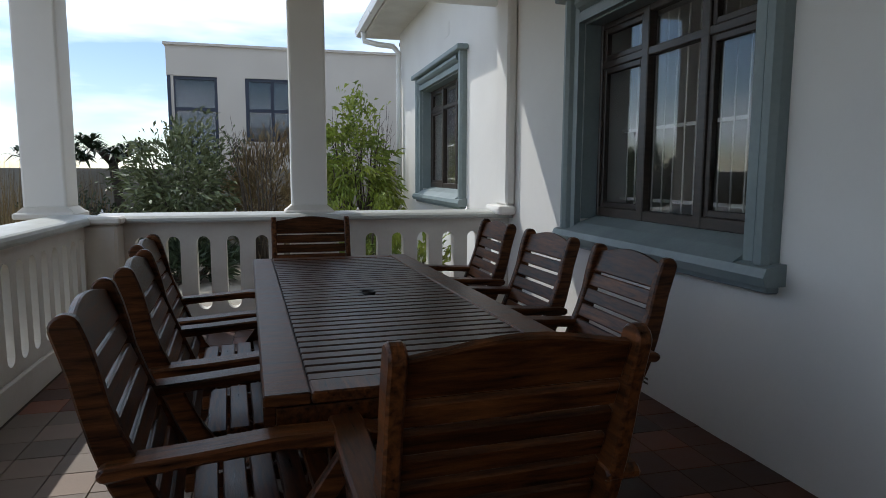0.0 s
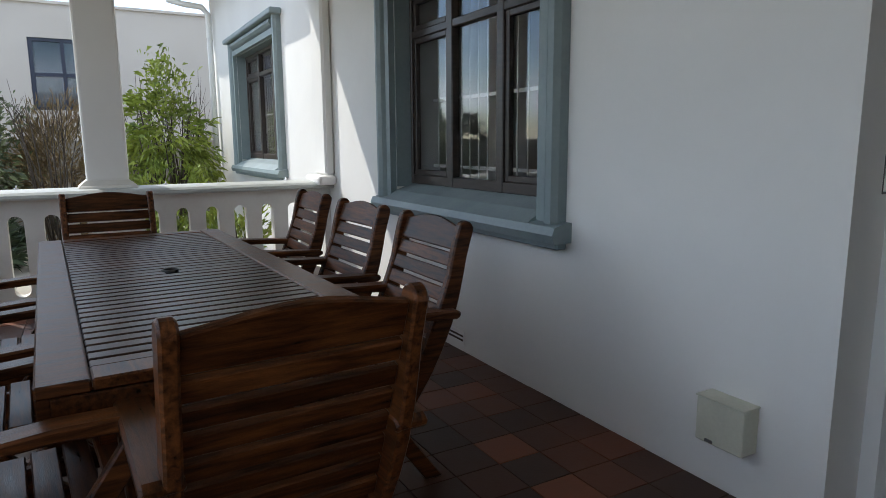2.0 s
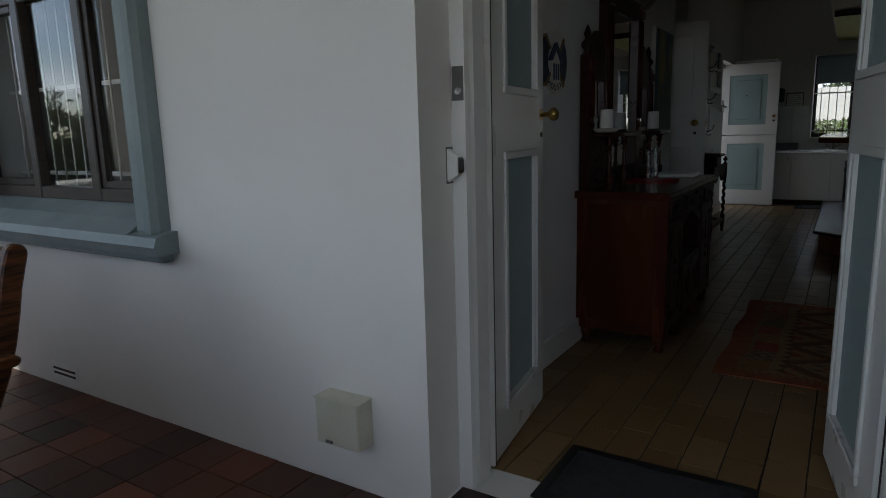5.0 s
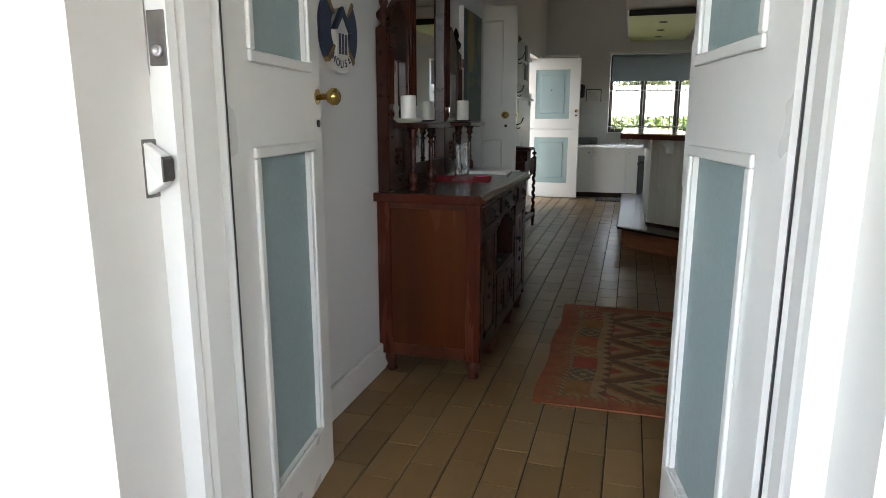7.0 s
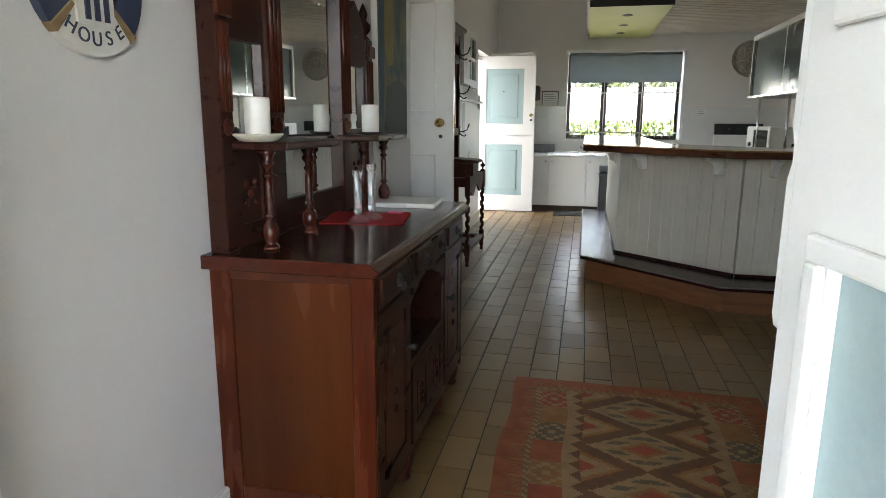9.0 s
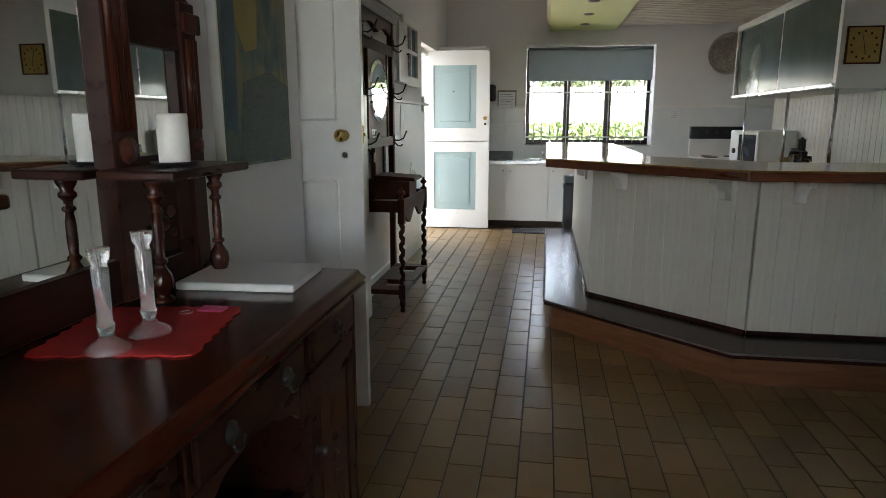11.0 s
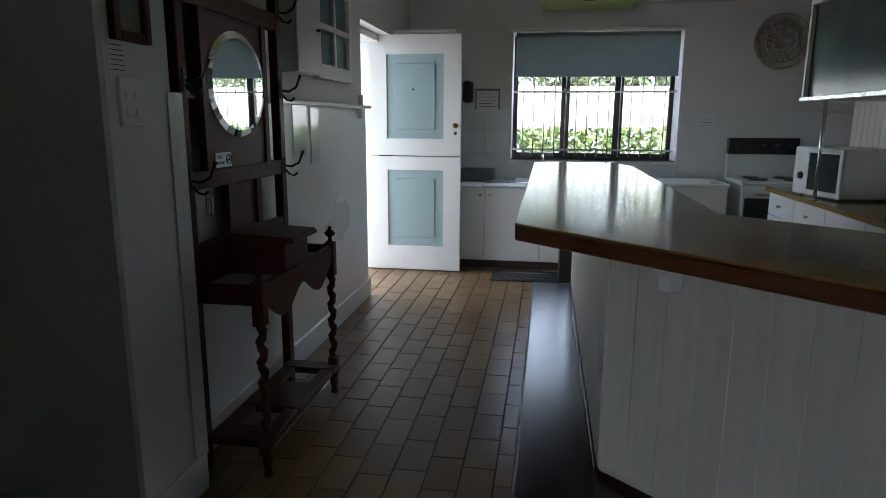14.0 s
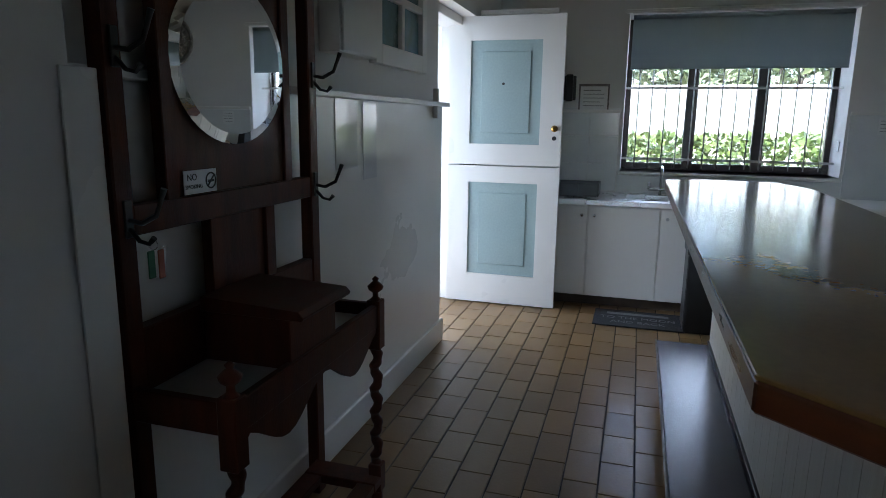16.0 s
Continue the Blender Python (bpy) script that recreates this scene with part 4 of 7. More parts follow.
def rug_tone(u, v):
    """u along the length, v across, in cells; stepped woven motifs."""
    e = min(u, v, NU - 1 - u, NV - 1 - v)
    if e < 2:
        return 0
    if e < 11:
        zig = abs((u + v) % 12 - 6)
        return 0 if zig + (e - 2) < 7 else (5 if (zig + e) % 3 else 3)
    if e < 13:
        return 1 if (u + v) // 2 % 2 else 6
    iv, iu = v - 13, u - 13
    wv, wu = NV - 26, NU - 26
    dv = min(iv, wv - 1 - iv)
    if dv < 12:
        blk = iu // 17
        base = (5, 4, 3, 5, 0, 4, 5, 3)[blk % 8]
        a, b = iu % 17 - 8, dv - 6
        if blk % 2 == 0:
            return base
        return 1 if (abs(a) // 2 + abs(b) // 2) % 3 == 0 else base
    if dv < 19:
        t = abs(iu % 8 - 4)
        return 1 if dv < 15 or dv - 15 < t else 2
    cv = iv - (wv - 1) / 2
    pu = iu % 34 - 17
    d = abs(pu) * 1.3 + abs(cv) * 0.95
    d = d - d % 3
    if d < 6:
        return 3
    if d < 12:
        return 1 if int(d) % 2 else 5
    if d < 18:
        return 4 if int(abs(pu)) // 3 % 2 else 1
    if d < 21:
        return 1
    if d < 30:
        return 2
    side = (iu + 17) % 34 - 17
    d2 = abs(side) * 1.3 + (wv / 2 - 19 - abs(cv)) * 0.95
    d2 = d2 - d2 % 3
    if d2 < 6:
        return 3
    if d2 < 12:
        return 1
    if d2 < 15:
        return 5
    return 0 if d < 36 else 2


vsr, fsr, mir = [], [], []
for u in range(NU + 1):
    for v in range(NV + 1):
        x, y = RX0 + (RX1 - RX0) * u / NU, RY1 + (RY0 - RY1) * v / NV
        vsr.append((x - 5.35, y + 0.06 + 0.008 * math.sin(u * 0.09), 0.007 + 0.003 * noise.noise(Vector((x * 3, y * 3, 0)))))
for u in range(NU):
    for v in range(NV):
        a = u * (NV + 1) + v
        fsr.append((a, a + 1, a + NV + 2, a + NV + 1))
        mir.append(rug_tone(u, v))
rug_me = bpy.data.meshes.new("rug")
rug_me.from_pydata(vsr, [], fsr)
for m in rug_mats:
    rug_me.materials.append(m)
rug_me.polygons.foreach_set("material_index", mir)
bmr = bmesh.new()
bmr.from_mesh(rug_me)
edge = [e for e in bmr.edges if e.is_boundary]
ext = bmesh.ops.extrude_edge_only(bmr, edges=edge)
for v in [g for g in ext["geom"] if isinstance(g, bmesh.types.BMVert)]:
    v.co.z = 0.0012
bmesh.ops.recalc_face_normals(bmr, faces=bmr.faces[:])
bmr.to_mesh(rug_me)
bmr.free()
rug = tagged(new("rug", rug_me), "flat-woven rust red rug with cream diamond motifs", "rug")
rug.matrix_basis = pose(5.35, -0.06, 0)

# ---- sideboard ----
SX, SY = 4.725, 0.818
sb = thing("sideboard", "tall antique mahogany sideboard with mirrors and turned columns", "sideboard", (SX, SY, 0))
L, D, H = 1.35, 0.515, 0.93
SBZ = 0.982                              # the whole piece stands a little lower than drawn
sb.matrix_basis = sb.matrix_basis @ Matrix.Diagonal((1, 1, SBZ, 1))
top_prof = [(-0.03, 0.888), (-0.018, 0.896), (-0.03, 0.906), (-0.012, 0.918), (-0.004, H), (D + 0.005, H), (D + 0.005, 0.888)]
part("worktop", prism(top_prof, "x", -0.035, L + 0.035, r=0.003), M_TOPWOOD, sb)
# ends: stiles, rails and a field
for x0, x1 in ((0.0, 0.03), (L - 0.03, L)):
    part("end_panel", boxes((x0 + 0.006, 0.07, 0.14, x1 - 0.006, D - 0.07, 0.885)), M_PANELWOOD, sb, "figured mahogany end panel")
    part("end_stile", boxes((x0, 0.0, 0.10, x1, 0.07, 0.885), r=0.003), M_REDWOOD, sb)
    part("end_stile", boxes((x0, D - 0.07, 0.10, x1, D, 0.885), r=0.003), M_REDWOOD, sb)
    part("end_rail", boxes((x0, 0.07, 0.855, x1, D - 0.07, 0.885), r=0.003), M_MAHOG, sb)
    part("end_rail", boxes((x0, 0.07, 0.10, x1, D - 0.07, 0.16), r=0.003), M_MAHOG, sb)
part("back_board", boxes((0.03, D - 0.02, 0.1, L - 0.03, D, 0.885)), M_MAHOGX, sb)
part("base_board", boxes((0.03, 0.01, 0.10, L - 0.03, D - 0.02, 0.13)), M_MAHOGX, sb)
c1, c2 = 0.41, 0.95
part("divider", boxes((c1 - 0.015, 0.01, 0.13, c1 + 0.015, D - 0.02, 0.885)), M_MAHOGX, sb)
part("divider", boxes((c2 - 0.015, 0.01, 0.13, c2 + 0.015, D - 0.02, 0.885)), M_MAHOGX, sb)
part("niche_floor", boxes((c1 + 0.015, 0.01, 0.44, c2 - 0.015, D - 0.02, 0.46)), M_MAHOGX, sb)
part("niche_back", boxes((c1 + 0.015, 0.25, 0.46, c2 - 0.015, 0.27, 0.75)), M_MAHOGX, sb)
part("niche_arch", prism([(c1 + 0.015, 0.75)] + [(c1 + 0.015 + (c2 - c1 - 0.03) * k / 14, 0.66 + 0.075 * math.sin(math.pi * k / 14) + 0.012 * abs(math.sin(5 * math.pi * k / 14))) for k in range(15)] + [(c2 - 0.015, 0.75)], "y", 0.012, 0.026), M_MAHOGX, sb)


def ring_pull(parent, x, z):
    h = part("handle", lathe([(0.022, 0.0), (0.022, -0.006), (0.009, -0.010), (0.008, -0.02)], 12, (x, -0.012, z), "y"), M_IRON, parent, "dark brass drop handle")
    part("drop", tube([(x + 0.02 * math.cos(a), -0.03, z - 0.012 + 0.02 * math.sin(a)) for a in [math.pi + math.pi * k / 8 for k in range(9)]], 0.0035, 6), M_IRON, h)


for a, b, hs in ((0.03, c1 - 0.017, (0.5,)), (c1 + 0.017, c2 - 0.017, (0.25, 0.75)), (c2 + 0.017, L - 0.03, (0.5,))):
    dw = part("drawer", joined(boxes((a + 0.004, 0.0, 0.765, b - 0.004, 0.30, 0.880), r=0.003), boxes((a + 0.02, -0.012, 0.78, b - 0.02, 0.0, 0.866), r=0.004)), M_MAHOGX, sb)
    for q in hs:
        ring_pull(dw, a + (b - a) * q, 0.825)


def panel_front(a, b, z0, z1, knob_x=None):
    dd = part("door", boxes((a, 0.0, z0, a + 0.05, 0.02, z1), (b - 0.05, 0.0, z0, b, 0.02, z1), (a + 0.05, 0.0, z0, b - 0.05, 0.02, z0 + 0.06), (a + 0.05, 0.0, z1 - 0.06, b - 0.05, 0.02, z1), (a + 0.05, 0.008, z0 + 0.06, b - 0.05, 0.018, z1 - 0.06)), M_MAHOGX, sb)
    part("raised_panel", boxes((a + 0.072, 0.002, z0 + 0.085, b - 0.072, 0.009, z1 - 0.085), r=0.003), M_MAHOG, dd)
    part("carving", joined(*[lathe([(0.018, 0.002), (0.016, -0.004), (0.004, -0.008)], 8, ((a + b) / 2, 0, z0 + (z1 - z0) * q), "y") for q in (0.4, 0.5, 0.6)]), M_MAHOGX, dd)
    if knob_x is not None:
        part("knob", lathe([(0.012, 0.0), (0.008, -0.012), (0.014, -0.02), (0.012, -0.03), (0.002, -0.033)], 10, (knob_x, 0, (z0 + z1) / 2 + 0.1), "y"), M_IRON, dd)


panel_front(0.034, c1 - 0.018, 0.135, 0.755, c1 - 0.045)
panel_front(c2 + 0.018, L - 0.034, 0.135, 0.755, c2 + 0.045)
panel_front(c1 + 0.018, (c1 + c2) / 2 - 0.002, 0.135, 0.44)
panel_front((c1 + c2) / 2 + 0.002, c2 - 0.018, 0.135, 0.44)
for x in (0.045, c1, c2, L - 0.045):
    part("foot", lathe([(0.026, 0.0), (0.032, 0.012), (0.022, 0.03), (0.034, 0.06), (0.034, 0.10)], 12, (x, 0.04, 0)), M_MAHOG, sb)
for x in (0.045, L - 0.045):
    part("foot", lathe([(0.026, 0.0), (0.032, 0.012), (0.022, 0.03), (0.034, 0.06), (0.034, 0.10)], 12, (x, D - 0.05, 0)), M_MAHOG, sb)
# upper part: posts, mirrors, shelves, pediment
YB = D - 0.01
bks = [(0.0, 0.07, 1.70), (0.305, 0.40, 2.10), (0.95, 1.045, 2.10), (1.28, 1.35, 1.70)]
for i, (a, b, hh) in enumerate(bks):
    up_ = part("upright", boxes((a, YB - 0.06, H, b, YB, hh), r=0.004), M_MAHOGX, sb)
    for fx in (0.22, 0.5, 0.78):
        part("reed", tube([(a + (b - a) * fx, YB - 0.061, H + 0.42), (a + (b - a) * fx, YB - 0.061, hh - 0.10)], (b - a) * 0.12, 8), M_MAHOG, up_)
    part("capital", boxes((a - 0.006, YB - 0.074, hh - 0.085, b + 0.006, YB - 0.06, hh - 0.03), r=0.004), M_MAHOG, up_)
    part("rosette", lathe([((b - a) * 0.36, YB - 0.06), ((b - a) * 0.34, YB - 0.068), ((b - a) * 0.2, YB - 0.066), ((b - a) * 0.14, YB - 0.074), (0.002, YB - 0.076)], 14, ((a + b) / 2, 0, H + 0.375), "y"), M_MAHOG, up_)
for a, b in ((0.07, 0.305), (1.045, 1.28)):
    part("panel_frame", wall_y(YB - 0.045, YB - 0.01, a, b, H, 1.70, [(a + 0.02, b - 0.02, 1.285, 1.565), (a + 0.05, b - 0.05, 1.0, 1.19)]), M_MAHOGX, sb)
    part("mirror", boxes((a + 0.02, YB - 0.030, 1.285, b - 0.02, YB - 0.022, 1.565)), M_MIRROR, sb, "bevelled side mirror")
    cp = part("carved_panel", boxes((a + 0.05, YB - 0.035, 1.0, b - 0.05, YB - 0.02, 1.19)), M_MAHOGX, sb)
    part("carving", joined(*[lathe([(0.022 - 0.004 * k, YB - 0.035), (0.012, YB - 0.043), (0.003, YB - 0.047)], 8, ((a + b) / 2 + dx, 0, 1.095 + dz), "y") for k, (dx, dz) in enumerate(((0, 0), (0.03, 0.03), (-0.03, 0.03), (0.03, -0.03), (-0.03, -0.03)))]), M_MAHOG, cp)
    part("scroll_top", prism([(a, 1.70), (b, 1.70)] + [(b - (b - a) * k / 10, 1.74 + 0.11 * (1 - abs(2 * k / 10 - 1)) ** 0.8 * (1.0)) for k in range(11)], "y", YB - 0.045, YB - 0.01), M_MAHOGX, sb)
part("bottom_rail", boxes((0.40, YB - 0.045, H, 0.95, YB - 0.01, 1.04), r=0.003), M_MAHOGX, sb)
part("top_rail", boxes((0.40, YB - 0.045, 2.0, 0.95, YB - 0.01, 2.10), r=0.003), M_MAHOGX, sb)
part("mirror", boxes((0.40, YB - 0.030, 1.04, 0.95, YB - 0.022, 2.0)), M_MIRROR, sb, "large bevelled centre mirror")
part("cornice", prism([(YB + 0.01, 2.10), (YB - 0.07, 2.10), (YB - 0.09, 2.13), (YB - 0.13, 2.16), (YB - 0.14, 2.19), (YB + 0.01, 2.19)], "x", 0.25, 1.15), M_MAHOG, sb)
for x in (0.035, 1.315):
    part("finial", lathe([(0.032, 1.70), (0.016, 1.72), (0.034, 1.745), (0.036, 1.765), (0.014, 1.79), (0.022, 1.815), (0.014, 1.84), (0.003, 1.865)], 12, (x, YB - 0.03, 0)), M_MAHOGX, sb)
SHZ = 1.25
M_COLWOOD = mat("turned_mahogany", (0.028, 0.007, 0.004), (0.065, 0.015, 0.007), 0.25, 5, (5, 5, 1.5), 0.05, 40, spec=0.35, contrast=0.6)
COLP = [(0.024, 0.0), (0.027, 0.006), (0.024, 0.014), (0.016, 0.020), (0.023, 0.032), (0.027, 0.052), (0.024, 0.072), (0.014, 0.090), (0.010, 0.098), (0.017, 0.104), (0.017, 0.110), (0.011, 0.116), (0.013, 0.150), (0.012, 0.200), (0.009, 0.222), (0.016, 0.228), (0.016, 0.234), (0.010, 0.240), (0.011, 0.252), (0.021, 0.262), (0.021, 0.270), (0.014, 0.278), (0.024, 0.296), (0.026, 0.308)]
for a, b, dp in ((0.055, 0.455, 0.235), (L - 0.455, L - 0.075, 0.235)):
    part("shelf", boxes((a, YB - dp, SHZ - 0.012, b, YB - 0.045, SHZ + 0.012), r=0.006, seg=2), M_MAHOGX, sb)
    for x in ((0.10, 0.39) if a < 0.5 else (L - 0.39, L - 0.11)):
        part("column", lathe([(r_, H + h_) for r_, h_ in COLP], 14, (x, YB - 0.145, 0)), M_COLWOOD, sb, "turned mahogany column")

for i, (x, y) in enumerate(((4.81, 1.195), (5.785, 1.18))):
    cd = thing("candle", "thick white pillar candle on a dish", "candle", (x, y, (SHZ + 0.012) * SBZ), group="candles on the sideboard")
    if i == 0:
        part("dish", lathe([(0.045, 0.0), (0.055, 0.003), (0.072, 0.018), (0.075, 0.024), (0.066, 0.021), (0.040, 0.008)], 20), M_CREAMPL, cd, "pale yellow saucer")
    else:
        part("dish", lathe([(0.03, 0.0), (0.052, 0.004), (0.058, 0.012), (0.05, 0.009)], 20), M_IRON, cd, "dark metal saucer")
    part("wax", lathe([(0.036, 0.008), (0.037, 0.012), (0.037, 0.122), (0.035, 0.128), (0.024, 0.126), (0.004, 0.122)], 24), M_WAX, cd)
    part("wick", tube([(0, 0, 0.120), (0.002, 0, 0.136)], 0.0015, 5), M_IRON, cd)

M_CLOTH = mat("red_cloth", (0.44, 0.014, 0.014), (0.34, 0.010, 0.010), 0.85, 10, bump=0.5, fine=250)
pts = []
for k in range(48):
    a = 2 * math.pi * k / 48
    sq = 1 / max(abs(math.cos(a)), abs(math.sin(a)))
    rr_ = (0.165 * sq) * (1.0 if k % 2 else 0.95)
    pts.append((rr_ * math.cos(a), rr_ * math.sin(a) * 1.0))
single("table_mat", prism(pts, "z", 0.0, 0.003), M_CLOTH, "red felt mat with a notched edge on the sideboard", "mat", (5.49, 1.10, H * SBZ + 0.001), 10)
for x, y, hh in ((5.36, 1.09, 0.20), (5.465, 1.07, 0.215)):
    cs = thing("candlestick", "clear fluted glass candlestick on the red mat", "candlestick", (x, y, H * SBZ + 0.004), group="glass candlesticks")
    part("base", lathe([(0.042, 0.0), (0.043, 0.005), (0.032, 0.014), (0.018, 0.022), (0.013, 0.03)], 18), M_CUTGLASS, cs)
    part("stem", lathe([(0.013, 0.03), (0.017, 0.05), (0.014, 0.06), (0.016, hh - 0.04), (0.013, hh - 0.03), (0.019, hh - 0.02), (0.021, hh), (0.012, hh)], 12), M_CUTGLASS, cs)
M_PINK = mat("pink_plastic", (0.65, 0.10, 0.22), (0.6, 0.08, 0.2), 0.35, 6)
kt = thing("key_tag", "keys with a pink tag on the red mat", "keys", (5.62, 1.04, H * SBZ + 0.004))
part("tag", boxes((0.0, -0.045, 0.0, 0.035, 0.015, 0.006), r=0.002), M_PINK, kt)
part("ring", tube([(-0.02 + 0.014 * math.cos(a), 0.03 + 0.014 * math.sin(a), 0.003) for a in [2 * math.pi * k / 12 for k in range(13)]], 0.0015, 5), M_STEEL, kt)
single("tray_board", boxes((-0.13, -0.16, 0, 0.13, 0.16, 0.022), r=0.006, seg=2), M_WHITE, "white rectangular board lying on the sideboard", "board", (5.935, 1.065, H * SBZ + 0.001), 3)

# ---- wall pieces ----
ringsign = thing("life_ring_sign", "navy and white round life-ring house sign on the wall", "sign", (4.33, 1.333, 1.603))
ringsign.matrix_basis = ringsign.matrix_basis @ Matrix.Diagonal((0.95, 1, 0.95, 1))
M_SIGNW = mat("sign_white", (0.78, 0.76, 0.70), (0.7, 0.68, 0.62), 0.5, 6)
M_SIGNB = mat("sign_navy", (0.022, 0.034, 0.07), (0.035, 0.045, 0.085), 0.45, 6)
M_ROPE = mat("sign_rope", (0.30, 0.20, 0.09), (0.22, 0.15, 0.07), 0.8, 30)


def ring_seg(a0, a1, r0, r1, y0, y1, n=14):
    p = [(r1 * math.cos(a0 + (a1 - a0) * k / n), r1 * math.sin(a0 + (a1 - a0) * k / n)) for k in range(n + 1)]
    q = [(r0 * math.cos(a0 + (a1 - a0) * k / n), r0 * math.sin(a0 + (a1 - a0) * k / n)) for k in range(n, -1, -1)]
    return prism(p + q, "y", y0, y1, r=0.002)


for k in range(4):
    a = math.pi / 4 + k * math.pi / 2
    part("ring_segment", ring_seg(a, a + math.pi / 2, 0.092, 0.174, -0.022, 0.0), M_SIGNB if k in (1, 3) else M_SIGNW, ringsign)
    part("rope_band", ring_seg(a - 0.07, a + 0.07, 0.089, 0.177, -0.026, -0.002, 4), M_ROPE, ringsign)
part("house_roof", prism([(-0.088, 0.0), (0.0, 0.098), (0.088, 0.0), (0.062, 0.0), (0.0, 0.066), (-0.062, 0.0)], "y", -0.036, -0.018), M_SIGNB, ringsign)
part("house_body", joined(boxes((-0.058, -0.028, -0.105, 0.058, -0.004, 0.0)), prism([(-0.058, 0.0), (0.058, 0.0), (0.0, 0.064)], "y", -0.028, -0.004)), M_SIGNW, ringsign)
for x in (-0.036, -0.006, 0.024):
    part("house_bar", boxes((x, -0.032, -0.095, x + 0.014, -0.028, -0.012)), M_SIGNB, ringsign)
for k, ch in enumerate("HOUSE"):
    a = radians(-90 + (k - 2) * 17)
    text_mesh(ch, 0.046, M_SIGNB, ringsign, Matrix.Translation((0.136 * math.cos(a), -0.0235, 0.136 * math.sin(a))) @ Matrix.Rotation(math.pi / 2, 4, "X") @ Matrix.Rotation(a + math.pi / 2, 4, "Z"), name="letter")

M_ART = bpy.data.materials.new("painted_canvas")
M_ART.use_nodes = True
an, al = M_ART.node_tree.nodes, M_ART.node_tree.links
atc, avn, ar = an.new("ShaderNodeTexCoord"), an.new("ShaderNodeTexNoise"), an.new("ShaderNodeValToRGB")
amp = an.new("ShaderNodeMapping")
amp.inputs["Scale"].default_value = (1.6, 1, 0.9)
avn.inputs["Scale"].default_value, avn.inputs["Detail"].default_value, avn.inputs["Distortion"].default_value = 3.2, 8.0, 1.2
for p, c in ((0.34, (0.03, 0.05, 0.055)), (0.44, (0.06, 0.10, 0.085)), (0.52, (0.10, 0.13, 0.085)), (0.60, (0.20, 0.17, 0.05)), (0.72, (0.10, 0.13, 0.15))):
    ar.color_ramp.elements.new(p).color = (*c, 1)
ar.color_ramp.elements.remove(ar.color_ramp.elements[0])
al.new(atc.outputs["Object"], amp.inputs["Vector"])
al.new(amp.outputs["Vector"], avn.inputs["Vector"])
al.new(avn.outputs["Fac"], ar.inputs["Fac"])
al.new(ar.outputs["Color"], an["Principled BSDF"].inputs["Base Color"])
an["Principled BSDF"].inputs["Roughness"].default_value = 0.5
M_ARTY = mat("yellow_paint_patch", (0.28, 0.21, 0.04), (0.20, 0.16, 0.05), 0.5, 9, contrast=0.6)
M_ARTB = mat("blue_paint_patch", (0.04, 0.09, 0.13), (0.03, 0.06, 0.07), 0.5, 9, contrast=0.6)
M_ARTG = mat("green_paint_patch", (0.03, 0.05, 0.045), (0.10, 0.12, 0.09), 0.5, 22, (1, 1, 3), contrast=0.6)
pt = thing("painting", "unframed dark abstract painting in green, blue and yellow", "painting", (6.555, 1.333, 1.58))
part("canvas", boxes((-0.275, -0.03, -0.385, 0.275, 0.0, 0.42), r=0.003), M_ART, pt)
part("edge_strip", boxes((-0.285, -0.032, -0.39, -0.275, 0.0, 0.425)), M_WHITE, pt)
part("paint_patch", prism([(-0.16, 0.1), (-0.10, 0.0), (0.0, 0.02), (0.02, 0.2), (-0.02, 0.41), (-0.15, 0.41)], "y", -0.0315, -0.03), M_ARTY, pt)
part("paint_patch", prism([(-0.26, -0.25), (-0.18, -0.28), (-0.16, 0.1), (-0.17, 0.41), (-0.23, 0.41)], "y", -0.0315, -0.03), M_ARTB, pt)
part("paint_patch", prism([(-0.17, -0.375), (0.265, -0.375), (0.265, -0.1), (0.1, -0.05), (-0.12, -0.1)], "y", -0.0315, -0.03), M_ARTG, pt)

# ---- hall stand ----
hs = thing("hall_stand", "dark oak hall stand with oval mirror, hooks and twisted legs", "hall stand", (8.585, 1.545, 0))
HB = 0.0
HLN = 0.935
for x in (0.0, HLN - 0.055):
    part("upright", boxes((x, -0.045, 0.0, x + 0.055, HB, 2.10), r=0.004), M_OAK, hs)
for x in (0.17, HLN - 0.215):
    part("stile", boxes((x, -0.04, 1.20, x + 0.045, HB - 0.005, 1.92), r=0.003), M_OAK, hs)
part("rail", boxes((0.055, -0.042, 1.15, HLN - 0.055, HB - 0.003, 1.22), r=0.003), M_OAK, hs)
part("rail", boxes((0.055, -0.042, 1.84, HLN - 0.055, HB - 0.003, 1.92), r=0.003), M_OAK, hs)
part("rail", boxes((0.055, -0.042, 0.70, HLN - 0.055, HB - 0.003, 0.93), r=0.003), M_OAK, hs)
for x in (0.33, 0.60):
    part("muntin", boxes((x, -0.038, 0.93, x + 0.05, HB - 0.006, 1.15), r=0.002), M_OAK, hs)
part("splat", boxes((0.38, -0.025, 0.93, 0.60, HB - 0.012, 1.15)), M_OAK, hs)
part("top_rail", prism([(0.055, 2.10), (0.055, 2.04)] + [(0.055 + (HLN - 0.11) * k / 16, 2.0 + 0.05 * abs(math.sin(2 * math.pi * k / 16)) - 0.02) for k in range(1, 16)] + [(HLN - 0.055, 2.04), (HLN - 0.055, 2.10)], "y", -0.04, HB - 0.004), M_OAK, hs)
part("cornice", prism([(HB, 2.10), (-0.05, 2.10), (-0.07, 2.13), (-0.10, 2.15), (-0.10, 2.17), (HB, 2.17)], "x", -0.04, HLN + 0.04), M_OAK, hs)
part("mirror_board", boxes((0.215, -0.030, 1.22, HLN - 0.215, HB - 0.008, 1.84)), M_OAK, hs)
mc = (0.465, 1.565)
